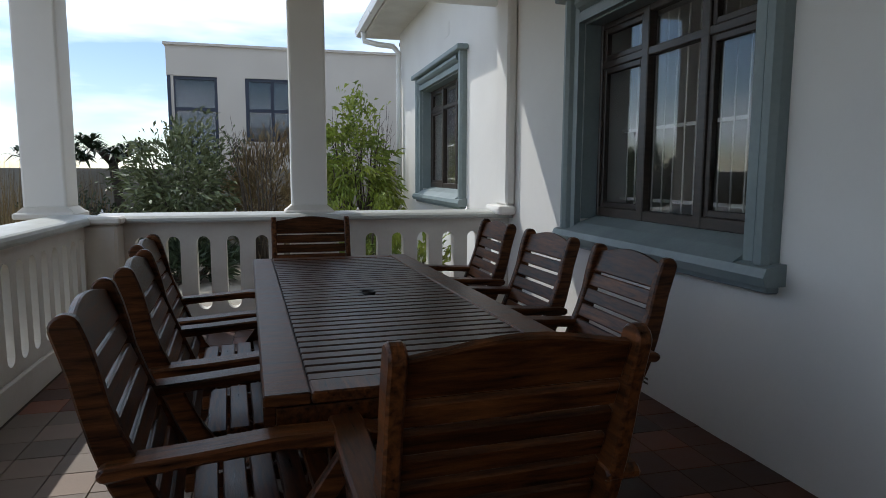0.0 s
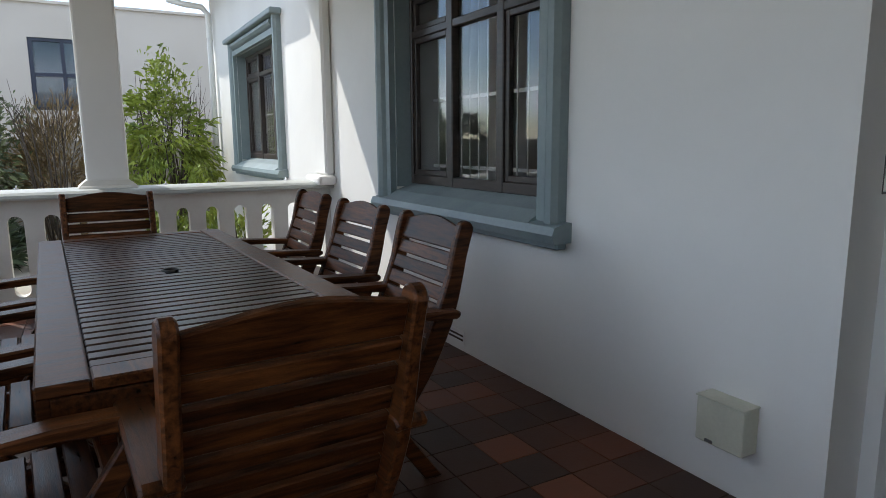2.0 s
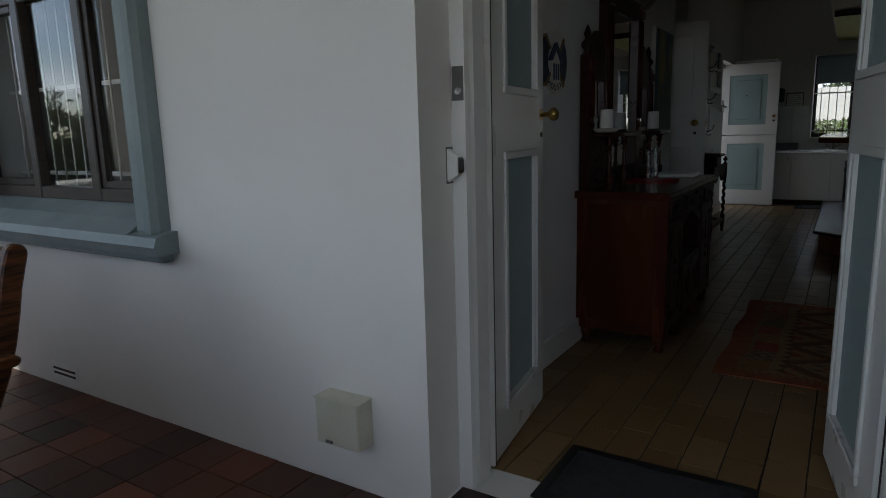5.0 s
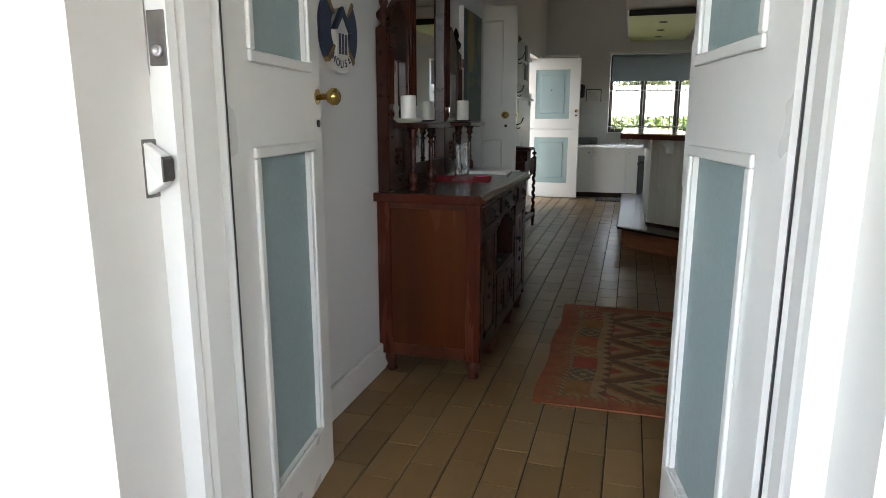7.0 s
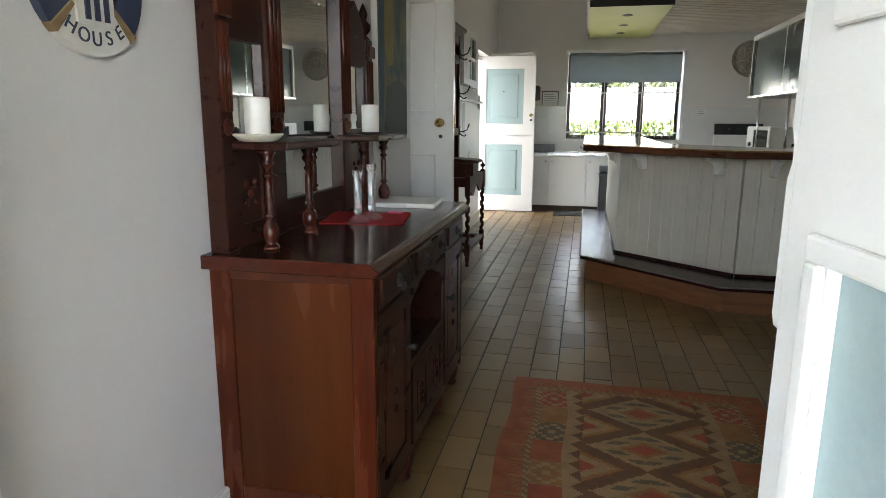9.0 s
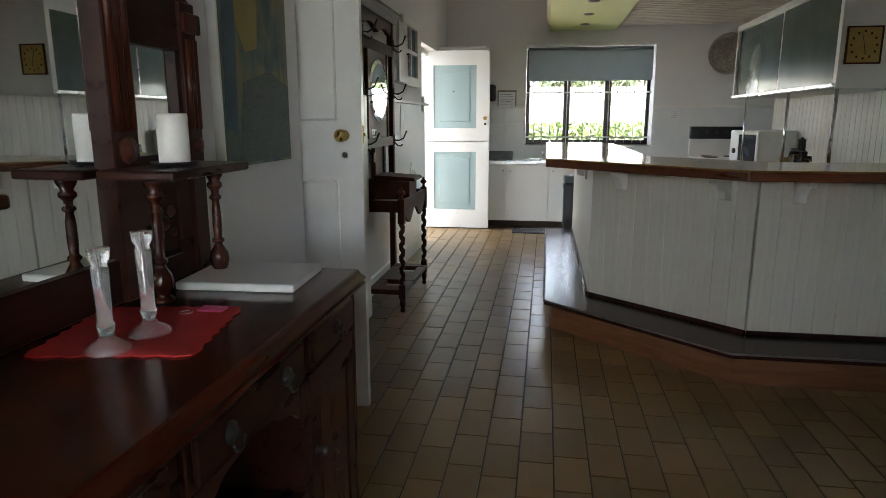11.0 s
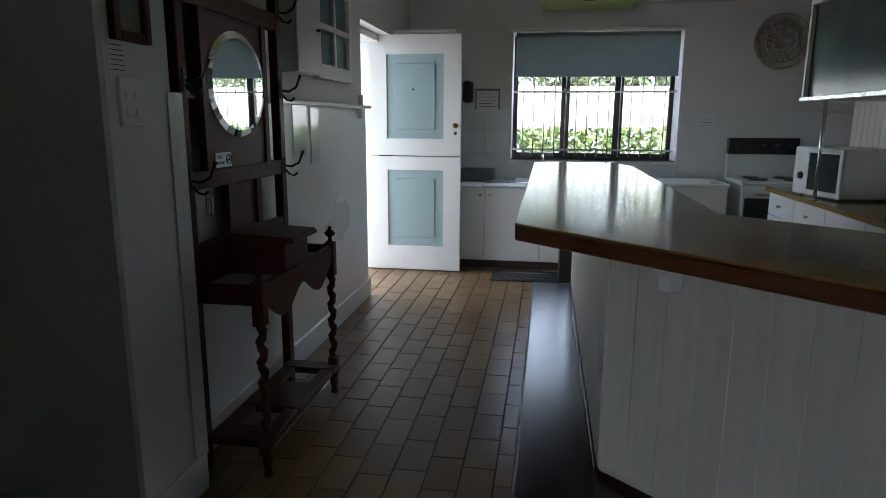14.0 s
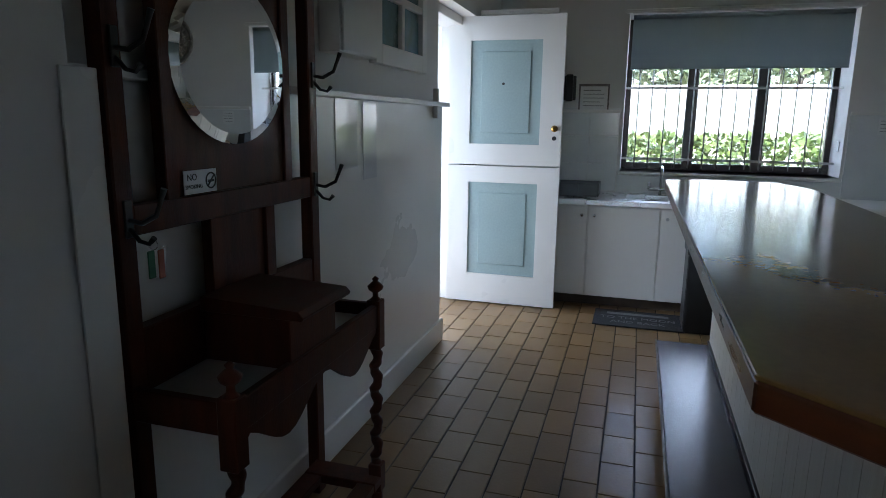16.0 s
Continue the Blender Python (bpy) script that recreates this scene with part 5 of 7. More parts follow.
ov = lambda ra, rb, y: [(mc[0] + ra * math.cos(2 * math.pi * k / 48), mc[1] + rb * math.sin(2 * math.pi * k / 48)) for k in range(48)]
part("mirror", prism(ov(0.228, 0.192, 0), "y", -0.046, -0.034), M_MIRROR, hs, "oval mirror glass")
bev = bmesh.new()
o0 = [bev.verts.new((p[0], -0.0395, p[1])) for p in ov(0.260, 0.220, 0)]
o1 = [bev.verts.new((p[0], -0.0462, p[1])) for p in ov(0.228, 0.192, 0)]
o2 = [bev.verts.new((p[0], -0.031, p[1])) for p in ov(0.260, 0.220, 0)]
for k in range(48):
    q = (k + 1) % 48
    bev.faces.new((o0[k], o0[q], o1[q], o1[k]))
    bev.faces.new((o2[k], o2[q], o0[q], o0[k]))
part("mirror_bevel", bev, M_MIRROR, hs, "bright bevelled mirror edge")
part("tray_rim", boxes((0.0, -0.315, 0.72, HLN - 0.08, -0.29, 0.80), (0.0, -0.29, 0.72, 0.025, -0.045, 0.80), (HLN - 0.105, -0.29, 0.72, HLN - 0.08, -0.045, 0.80), r=0.003), M_OAK, hs)
part("tray_floor", boxes((0.025, -0.29, 0.725, HLN - 0.105, -0.045, 0.735)), M_OAK, hs)
part("drip_pan", boxes((0.03, -0.285, 0.772, 0.265, -0.05, 0.780), r=0.002), M_ZINC, hs, "pale zinc drip pan")
part("drip_pan", boxes((0.56, -0.285, 0.752, HLN - 0.11, -0.05, 0.760), r=0.002), M_ZINC, hs, "pale zinc drip pan")
part("apron", prism([(0.03, 0.72)] + [(0.03 + (HLN - 0.12) * k / 24, 0.665 + 0.045 * math.cos(4 * math.pi * k / 24) * (1 if k not in (0, 24) else 0.3) - 0.0) for k in range(25)] + [(HLN - 0.09, 0.72)], "y", -0.312, -0.295), M_OAK, hs)
bx2 = part("glove_box", boxes((0.265, -0.305, 0.735, 0.525, -0.05, 0.912), r=0.003), M_OAK, hs)
part("lid", prism([(-0.345, 0.915), (-0.35, 0.925), (-0.335, 0.94), (-0.045, 0.955), (-0.045, 0.915)], "x", 0.255, 0.537, r=0.002), M_OAK, bx2)


def twist(x, y, z0, z1, rad=0.021, n=70):
    bm = bmesh.new()
    rings = []
    seg = 10
    for i in range(n + 1):
        z = z0 + (z1 - z0) * i / n
        ph = 2 * math.pi * (z - z0) / 0.085
        cx, cy = x + 0.006 * math.cos(ph), y + 0.006 * math.sin(ph)
        q = rad * (0.86 + 0.14 * math.cos(2 * ph))
        rings.append([bm.verts.new((cx + q * math.cos(2 * math.pi * k / seg), cy + q * math.sin(2 * math.pi * k / seg), z)) for k in range(seg)])
    for a, b in zip(rings, rings[1:]):
        for k in range(seg):
            f = bm.faces.new((a[k], a[(k + 1) % seg], b[(k + 1) % seg], b[k]))
            f.smooth = True
    return bm


for x in (0.015, HLN - 0.098):
    part("leg", joined(boxes((x - 0.024, -0.325, 0.64, x + 0.024, -0.277, 0.815), r=0.003), twist(x, -0.301, 0.20, 0.645), boxes((x - 0.024, -0.325, 0.10, x + 0.024, -0.277, 0.205), r=0.003), lathe([(0.012, 0.0), (0.02, 0.01), (0.014, 0.03), (0.022, 0.06), (0.02, 0.10)], 12, (x, -0.301, 0))), M_OAK, hs, "barley-twist leg")
    part("finial", lathe([(0.02, 0.815), (0.010, 0.825), (0.010, 0.84), (0.024, 0.85), (0.028, 0.862), (0.016, 0.874), (0.008, 0.88), (0.012, 0.888), (0.002, 0.897)], 14, (x, -0.301, 0)), M_OAK, hs)
for q in ((0.0, -0.325, 0.12, -0.05), (0.301, -0.325, 0.579, -0.05), (0.761, -0.325, HLN - 0.08, -0.05)):
    part("shelf_board", boxes((q[0], q[1], 0.13, q[2], q[3], 0.165), r=0.003), M_OAK, hs)
for q in ((0.1215, -0.323, 0.2995, -0.26), (0.1215, -0.12, 0.2995, -0.05), (0.5805, -0.323, 0.7595, -0.26), (0.5805, -0.12, 0.7595, -0.05)):
    part("shelf_rail", boxes((q[0], q[1], 0.132, q[2], q[3], 0.163), r=0.003), M_OAK, hs)


def hook(x, z):
    h = part("hook", joined(boxes((x - 0.012, -0.052, z - 0.04, x + 0.012, -0.045, z + 0.045), r=0.002),
                            tube([(x, -0.05, z), (x, -0.085, z - 0.005), (x, -0.125, z + 0.015), (x, -0.14, z + 0.05), (x, -0.15, z + 0.075)], [0.006, 0.006, 0.006, 0.006, 0.008], 6),
                            tube([(x, -0.05, z - 0.02), (x, -0.075, z - 0.045), (x, -0.10, z - 0.05), (x, -0.115, z - 0.035)], [0.006, 0.005, 0.005, 0.007], 6)), M_IRON, hs, "black iron coat hook")
    return h


for x in (0.03, HLN - 0.028):
    for z in (1.19, 1.56, 1.93):
        hook(x, z)
nsx = thing("no_smoking_sign", "small white no smoking sign on the hall stand", "sign", (8.585 + 0.29, 1.545 - 0.0435, 1.255))
M_INK = mat("black_ink", (0.02, 0.02, 0.022), (0.03, 0.03, 0.03), 0.5, 8)
part("plate", boxes((-0.065, -0.002, -0.03, 0.065, 0.0, 0.03)), M_PAPER, nsx)
TXT = Matrix.Rotation(math.pi / 2, 4, "X")
text_mesh("NO", 0.024, M_INK, nsx, Matrix.Translation((-0.035, -0.0028, 0.012)) @ TXT, 0.0004)
text_mesh("SMOKING", 0.015, M_INK, nsx, Matrix.Translation((-0.028, -0.0028, -0.012)) @ TXT, 0.0004)
part("symbol", joined(tube([(0.04 + 0.02 * math.cos(a), -0.003, 0.02 * math.sin(a)) for a in [2 * math.pi * k / 20 for k in range(21)]], 0.0022, 5), tube([(0.027, -0.003, -0.013), (0.053, -0.003, 0.013)], 0.0022, 5), boxes((0.027, -0.0035, -0.004, 0.053, -0.0022, 0.002))), M_INK, nsx)
ky = thing("key_bunch", "keys with green and orange tags hanging from a hook", "keys", (8.615, 1.435, 1.12))
M_TAGG = mat("green_tag", (0.02, 0.16, 0.06), (0.02, 0.13, 0.05), 0.4, 8)
M_TAGO = mat("orange_tag", (0.42, 0.11, 0.05), (0.36, 0.09, 0.04), 0.4, 8)
part("ring", tube([(0.0, 0.012 * math.cos(a), 0.012 * math.sin(a) + 0.02) for a in [2 * math.pi * k / 12 for k in range(13)]], 0.0012, 5), M_STEEL, ky)
part("tag", boxes((-0.022, -0.004, -0.055, 0.0, 0.0, 0.008), r=0.002), M_TAGG, ky, "green plastic key tag")
part("tag", boxes((0.006, -0.007, -0.06, 0.026, -0.003, 0.006), r=0.002), M_TAGO, ky, "orange plastic key tag")
part("key", boxes((0.026, -0.002, -0.03, 0.036, 0.0, 0.012)), M_STEEL, ky)

# switch plates, notes and picture on the pier and passage wall
sw = thing("socket_plate", "white switch and socket plate on the pier", "socket", (8.23, 1.46, 1.47))
part("plate", boxes((-0.055, -0.014, -0.075, 0.055, 0.0, 0.075), r=0.004, seg=2), M_WHITE, sw)
for dx in (-0.022, 0.022):
    for dz in (-0.03, 0.02):
        part("rocker", boxes((dx - 0.012, -0.018, dz - 0.014, dx + 0.012, -0.014, dz + 0.014), r=0.002), M_PAPER, sw)


def note(name, label, at, w, h, lines, rz=0.0, axis_y=True):
    n_ = thing(name, label, "notice", at, rz)
    part("sheet", boxes((-w / 2, -0.002, -h / 2, w / 2, 0.0, h / 2)), M_LAMIN if "laminated" in label else M_PAPER, n_)
    for k in range(lines):
        q = h / 2 - (k + 1) * h / (lines + 1)
        part("text_line", boxes((-w * 0.4, -0.0026, q - h * 0.012, w * (0.38 if k % 3 else 0.25), -0.002, q + h * 0.012)), M_INK, n_)
    return n_


note("wall_note", "small printed notice on the pier", (8.19, 1.458, 1.60), 0.09, 0.10, 6)
note("wall_note", "laminated notice sheet under the dado ledge", (9.93, 1.583, 1.36), 0.21, 0.29, 0)
note("wall_note", "laminated notice sheet beside another", (10.17, 1.582, 1.32), 0.15, 0.33, 0)
fp = thing("framed_picture", "small dark framed picture on the pier", "picture", (8.25, 1.458, 1.80))
part("frame", boxes((-0.09, -0.025, -0.15, -0.06, 0.0, 0.15), (0.06, -0.025, -0.15, 0.09, 0.0, 0.15), (-0.06, -0.025, -0.15, 0.06, 0.0, -0.12), (-0.06, -0.025, 0.12, 0.06, 0.0, 0.15), r=0.003), M_OAK, fp)
part("print", boxes((-0.06, -0.008, -0.12, 0.06, 0.0, 0.12)), M_ART, fp)
wp = thing("window_picture", "white window-shaped frame with four seaside panes", "picture", (10.60, 1.613, 1.98))
part("frame", boxes((-0.36, -0.04, -0.31, -0.29, 0.0, 0.31), (0.29, -0.04, -0.31, 0.36, 0.0, 0.31), (-0.29, -0.04, -0.31, 0.29, 0.0, -0.22), (-0.29, -0.04, 0.24, 0.29, 0.0, 0.31), (-0.018, -0.035, -0.22, 0.018, 0.0, 0.24), (-0.29, -0.035, -0.008, -0.018, 0.0, 0.028), (0.018, -0.035, -0.008, 0.29, 0.0, 0.028), r=0.003), M_WHITE, wp)
M_SEA = mat("seaside_print", (0.16, 0.30, 0.42), (0.10, 0.16, 0.12), 0.25, 5, contrast=0.5)
for x0, x1 in ((-0.29, -0.018), (0.018, 0.29)):
    for z0, z1 in ((-0.22, -0.008), (0.028, 0.24)):
        part("pane", boxes((x0, -0.012, z0, x1, 0.0, z1)), M_SEA, wp)
kc = thing("key_cupboard", "small white wall cupboard above the hall stand", "cupboard", (9.93, 1.613, 1.92))
part("body", boxes((-0.17, -0.09, -0.25, 0.17, 0.0, 0.25), r=0.004), M_WHITE, kc)
part("door", boxes((-0.168, -0.105, -0.248, 0.168, -0.092, 0.248), r=0.004), M_WHITE, kc)
part("knob", lathe([(0.008, -0.105), (0.006, -0.115), (0.011, -0.122), (0.002, -0.128)], 10, (0.13, 0, 0.0), "y"), M_IRON, kc)
structure("dado_end_strip", boxes((8.43, 1.452, 0.13, 8.52, 1.4585, 1.51), r=0.002), M_WHITE, "narrow cream painted strip at the end of the dado", "trim")
bk = thing("ledge_bracket", "small white bracket at the ledge end", "bracket", (11.12, 1.583, 1.50))
part("body", boxes((-0.015, -0.03, -0.07, 0.015, 0.0, 0.10), r=0.003), M_WHITE, bk)

# ---- bar ----
bar = thing("bar_counter", "angled bar of whitewashed boards on a dark wooden step", "bar")
TOPZ = 1.12
top = [(11.15, 0.266), (8.285, 0.266), (7.46, -0.665), (7.46, -2.2), (8.10, -2.2), (8.10, -0.98), (8.62, -0.395), (10.9, -0.395), (11.22, -0.30), (11.25, 0.05)]
wt = part("worktop", prism(top, "z", TOPZ - 0.008, TOPZ, r=0.002), M_WORKTOP, bar, "tan laminate bar top with red-brown edge")
ins = [(11.15, 0.265), (8.285, 0.265), (7.461, -0.666), (7.461, -2.2), (8.099, -2.2), (8.099, -0.98), (8.62, -0.396), (10.9, -0.396), (11.219, -0.30), (11.249, 0.05)]
part("edging", prism(ins, "z", TOPZ - 0.052, TOPZ - 0.0085, r=0.004), M_EDGEWOOD, bar, "red-brown timber edge")
core = [(11.1, -0.05), (8.455, -0.05), (7.79, -0.82), (7.79, -2.2), (7.95, -2.2), (7.95, -0.90), (8.55, -0.25), (11.1, -0.25)]
part("core", prism(core, "z", 0.225, TOPZ - 0.055), M_WHITE, bar)
STZ = 0.225
step = [(11.1, 0.245), (8.28, 0.25), (7.47, -0.66), (7.47, -2.2), (7.95, -2.2), (7.95, -0.9), (8.5, -0.2), (11.1, -0.2)]
part("step_top", prism(step, "z", STZ - 0.032, STZ, r=0.008, seg=2), M_STEP, bar, "glossy dark wooden foot step")
stepr = [(11.05, 0.20), (8.40, 0.20), (7.63, -0.73), (7.63, -2.2), (7.9, -2.2), (7.9, -0.9), (8.5, -0.2), (11.05, -0.2)]
part("riser", prism(stepr, "z", 0.0, STZ - 0.033), M_RISER, bar)
part("nosing", tube([(11.1, 0.246, STZ - 0.004), (8.28, 0.251, STZ - 0.004), (7.468, -0.66, STZ - 0.004), (7.468, -2.2, STZ - 0.004)], 0.006, 6), M_GALV, bar, "metal step nosing")
edge_pts = [(11.1, -0.05), (8.455, -0.05), (7.79, -0.82), (7.79, -2.2)]
for (ax, ay), (bx_, by) in zip(edge_pts, edge_pts[1:]):
    ln = math.hypot(bx_ - ax, by - ay)
    nb_ = max(1, round(ln / 0.105))
    ang = math.degrees(math.atan2(by - ay, bx_ - ax))
    w_ = ln / nb_
    bmx = prism([(0.0, 0.0), (0.0, -0.015), (0.0022, -0.018), (w_ - 0.0022, -0.018), (w_ - 0.0, -0.015), (w_ - 0.0, 0.0)], "z", STZ + 0.02, TOPZ - 0.056)
    me_b = mesh_of("board", bmx, M_BOARD)
    for k in range(nb_):
        o = new("board", me_b)
        o.parent = bar
        o.matrix_basis = pose(ax + (bx_ - ax) * k / nb_, ay + (by - ay) * k / nb_, 0, 0, 0, ang)
    bmf = boxes((0.0, 0.0, STZ, ln, 0.03, STZ + 0.024), r=0.003)
    part("foot_bead", moved(bmf, pose(ax, ay, 0, 0, 0, ang) @ Matrix.Translation((0, -0.03, 0))), M_STEP, bar)
for px, py, rz in ((8.30, -0.22, 139), (7.88, -0.70, 139), (7.79, -1.0, 180), (7.79, -1.9, 180), (9.3, -0.05, 90), (10.5, -0.05, 90)):
    bmk = prism([(0.018, TOPZ - 0.056), (0.20, TOPZ - 0.056), (0.19, TOPZ - 0.085), (0.12, TOPZ - 0.10), (0.085, TOPZ - 0.135), (0.075, TOPZ - 0.18), (0.018, TOPZ - 0.19)], "y", -0.022, 0.022, r=0.003)
    part("bracket", moved(bmk, pose(px, py, 0, 0, 0, rz)), M_WHITE, bar, "white shaped wooden bracket")
soc = part("socket", boxes((9.0, -0.03, 0.93, 9.12, -0.016, 1.0), r=0.003), M_WHITE, bar)

# ---- kitchen ----
kcab = thing("sink_cabinet", "white sink cabinet with flat doors under a steel top", "cabinet", (12.45, 0, 0))
part("body", boxes((0.02, -0.75, 0.08, 0.62, 1.55, 0.80)), M_WHITE, kcab)
part("plinth", boxes((0.06, -0.75, 0.0, 0.6, 1.55, 0.08)), M_GROUT, kcab)
ys = [1.55, 1.14, 0.75, 0.22, -0.27, -0.75]
for a, b in zip(ys, ys[1:]):
    dd = part("door", boxes((0.0, b + 0.005, 0.085, 0.019, a - 0.005, 0.792), r=0.003), M_WHITE, kcab)
    part("knob", lathe([(0.008, 0.0), (0.006, -0.012), (0.013, -0.02), (0.010, -0.028), (0.002, -0.03)], 12, (0, (b + 0.045) if a in (1.55, 0.75) and a != 0.75 or a == 1.14 else (a - 0.05), 0.72), "x"), M_STEEL, dd, "small steel knob")
sink = thing("kitchen_sink", "stainless steel sink top with drainer", "sink", (12.45, 0, 0))
part("top", boxes((-0.03, -0.75, 0.805, 0.64, -0.02, 0.84), (-0.03, 0.48, 0.805, 0.64, 1.55, 0.84), (-0.03, -0.02, 0.805, 0.10, 0.48, 0.84), (0.50, -0.02, 0.805, 0.64, 0.48, 0.84)), M_STEEL, sink)
part("bowl", boxes((0.10, -0.02, 0.802, 0.50, 0.48, 0.804)), M_STEEL, sink)
for k in range(6):
    part("drainer_rib", boxes((0.12, 0.58 + k * 0.06, 0.84, 0.50, 0.60 + k * 0.06, 0.845), r=0.002), M_STEEL, sink)
tap = thing("kitchen_tap", "chrome swan-neck kitchen tap behind the sink", "tap", (12.98, 0.22, 0.84))
part("spout", tube([(0, 0, 0), (0, 0, 0.16), (-0.02, 0, 0.21), (-0.07, 0, 0.235), (-0.12, 0, 0.215), (-0.14, 0, 0.17)], 0.012, 8), M_CHROME, tap)
part("body", tube([(0, -0.09, 0.05), (0, 0.09, 0.05)], 0.014, 8), M_CHROME, tap)
for s in (-1, 1):
    part("handle", joined(lathe([(0.014, 0.05), (0.012, 0.10), (0.004, 0.105)], 10, (0, s * 0.09, 0)), boxes((-0.03, s * 0.09 - 0.006, 0.09, 0.03, s * 0.09 + 0.006, 0.102), r=0.003)), M_CHROME, tap)
M_GREYPL = mat("grey_plastic", (0.10, 0.11, 0.115), (0.13, 0.14, 0.145), 0.4, 8)
rk = thing("dish_rack", "grey plastic dish rack on the drainer", "dish rack", (12.75, 0.86, 0.846))
part("basket", boxes((-0.14, -0.17, 0.0, 0.14, -0.155, 0.10), (-0.14, 0.155, 0.0, 0.14, 0.17, 0.10), (-0.14, -0.155, 0.0, -0.125, 0.155, 0.10), (0.125, -0.155, 0.0, 0.14, 0.155, 0.10), (-0.125, -0.155, 0.0, 0.125, 0.155, 0.012), r=0.003), M_GREYPL, rk)
for k in range(7):
    part("rib", boxes((-0.146, -0.15 + k * 0.045, 0.02, -0.14, -0.135 + k * 0.045, 0.09)), M_GREYPL, rk)
dm = thing("floor_mat", "dark grey lettered mat in front of the sink", "mat", (12.17, 0.335, 0.0))
part("mat_body", boxes((-0.20, -0.31, 0.002, 0.20, 0.31, 0.012), r=0.003), M_MAT, dm)
M_MATTXT = mat("mat_lettering", (0.20, 0.20, 0.20), (0.16, 0.16, 0.16), 0.95, 30)
FLOORT = Matrix.Rotation(-math.pi / 2, 4, "Z")
text_mesh("TO THE MOON", 0.075, M_MATTXT, dm, Matrix.Translation((0.0, 0.0, 0.0125)) @ FLOORT, 0.0004)
text_mesh("AND BACK", 0.075, M_MATTXT, dm, Matrix.Translation((-0.10, 0.0, 0.0125)) @ FLOORT, 0.0004)
part("text_line", boxes((0.08, -0.22, 0.012, 0.13, 0.22, 0.0128)), M_MATTXT, dm)
bn = thing("swing_bin", "tall black bin with a grey lid beside the bar", "bin", (12.12, -0.10, 0))
part("body", boxes((-0.15, -0.12, 0.0, 0.15, 0.14, 0.62), r=0.02, seg=2), M_BLACK, bn)
part("lid", prism([(-0.155, 0.62), (0.155, 0.62), (0.10, 0.70), (-0.10, 0.70)], "y", -0.125, 0.145, r=0.01), M_GREYPL, bn)
part("bag_rim", boxes((-0.158, -0.128, 0.55, 0.158, 0.148, 0.60), r=0.008), M_BLACK, bn)

wm = thing("washing_machine", "low white washing machine with flat lid", "washing machine", (12.75, -1.14, 0))
part("body", boxes((-0.27, -0.31, 0.0, 0.30, 0.31, 0.83), r=0.01, seg=2), M_WHITE, wm)
part("lid", boxes((-0.29, -0.32, 0.832, 0.31, 0.32, 0.865), r=0.01, seg=2), M_WHITE, wm)
st = thing("stove", "white electric stove with black control panel", "stove", (12.80, -1.88, 0))
part("body", boxes((-0.30, -0.31, 0.0, 0.29, 0.31, 0.86), r=0.006), M_WHITE, st)
part("hob", boxes((-0.31, -0.32, 0.862, 0.20, 0.32, 0.895), r=0.008, seg=2), M_WHITE, st)
for x, y, q in ((-0.16, 0.14, 0.085), (-0.16, -0.15, 0.07), (0.06, 0.14, 0.07), (0.06, -0.15, 0.085)):
    part("hotplate", lathe([(q, 0.895), (q, 0.905), (q * 0.9, 0.908), (0.005, 0.906)], 20, (x, y, 0)), M_BLACK, st)
part("back_panel", boxes((0.22, -0.32, 0.862, 0.29, 0.32, 1.11), r=0.006), M_WHITE, st)
part("control_panel", boxes((0.205, -0.32, 1.11, 0.29, 0.32, 1.265), r=0.006), M_BLACK, st, "black glass control panel")
for k in range(5):
    part("dial", lathe([(0.018, 0.205), (0.016, 0.19), (0.002, 0.188)], 12, (0, -0.24 + k * 0.12, 1.19), "x"), M_BLACK, st)
part("oven_door", boxes((-0.315, -0.28, 0.20, -0.302, 0.28, 0.74), r=0.004), M_BLACK, st)
part("handle", tube([(-0.345, -0.22, 0.78), (-0.345, 0.22, 0.78)], 0.01, 8), M_STEEL, st)

# run of drawers along the boarded wall, with microwave and kettle things on it
dc = thing("drawer_cabinet", "white drawer cabinet along the boarded wall", "cabinet", (0, 0, 0))
part("body", boxes((8.15, -2.2, 0.08, 12.1, -1.70, 0.845)), M_WHITE, dc)
part("plinth", boxes((8.15, -2.2, 0.0, 12.1, -1.74, 0.08)), M_GROUT, dc)
for k in range(7):
    x0 = 8.2 + k * 0.557
    for z0, z1 in ((0.09, 0.45), (0.455, 0.66), (0.665, 0.84)):
        dw = part("drawer", boxes((x0 + 0.003, -1.70, z0, x0 + 0.552, -1.68, z1), r=0.003), M_WHITE, dc)
        part("knob", lathe([(0.008, -1.68), (0.006, -1.668), (0.013, -1.66), (0.010, -1.652), (0.002, -1.65)], 12, (x0 + 0.277, 0, (z0 + z1) / 2), "y"), M_STEEL, dw, "small steel knob")
single("counter_top", boxes((8.10, -2.2, 0.847, 12.15, -1.66, 0.88), r=0.004), M_WORKTOP, "tan laminate kitchen worktop along the wall", "worktop")
ptn = thing("wall_boarded", "partition of white tongue-and-groove boards", "wall", kind="structure")
part("backing", boxes((7.46, -2.30, -0.02, 12.0, -2.222, 2.54)), M_WHITE, ptn)
me_w = mesh_of("board", boxes((0.002, -2.22, 0.0, 0.093, -2.205, 1.6), r=0.003), M_BOARD)
for k in range(44):
    o = new("board", me_w)
    o.parent = ptn
    o.matrix_basis = pose(7.9 + k * 0.0932, 0, 0.0)
hc = thing("hanging_cabinet", "white hanging cabinet with reeded glass sliding doors", "cabinet", (9.08, -1.63, 1.565))
CW, CD, CHT = 2.42, 0.56, 0.66
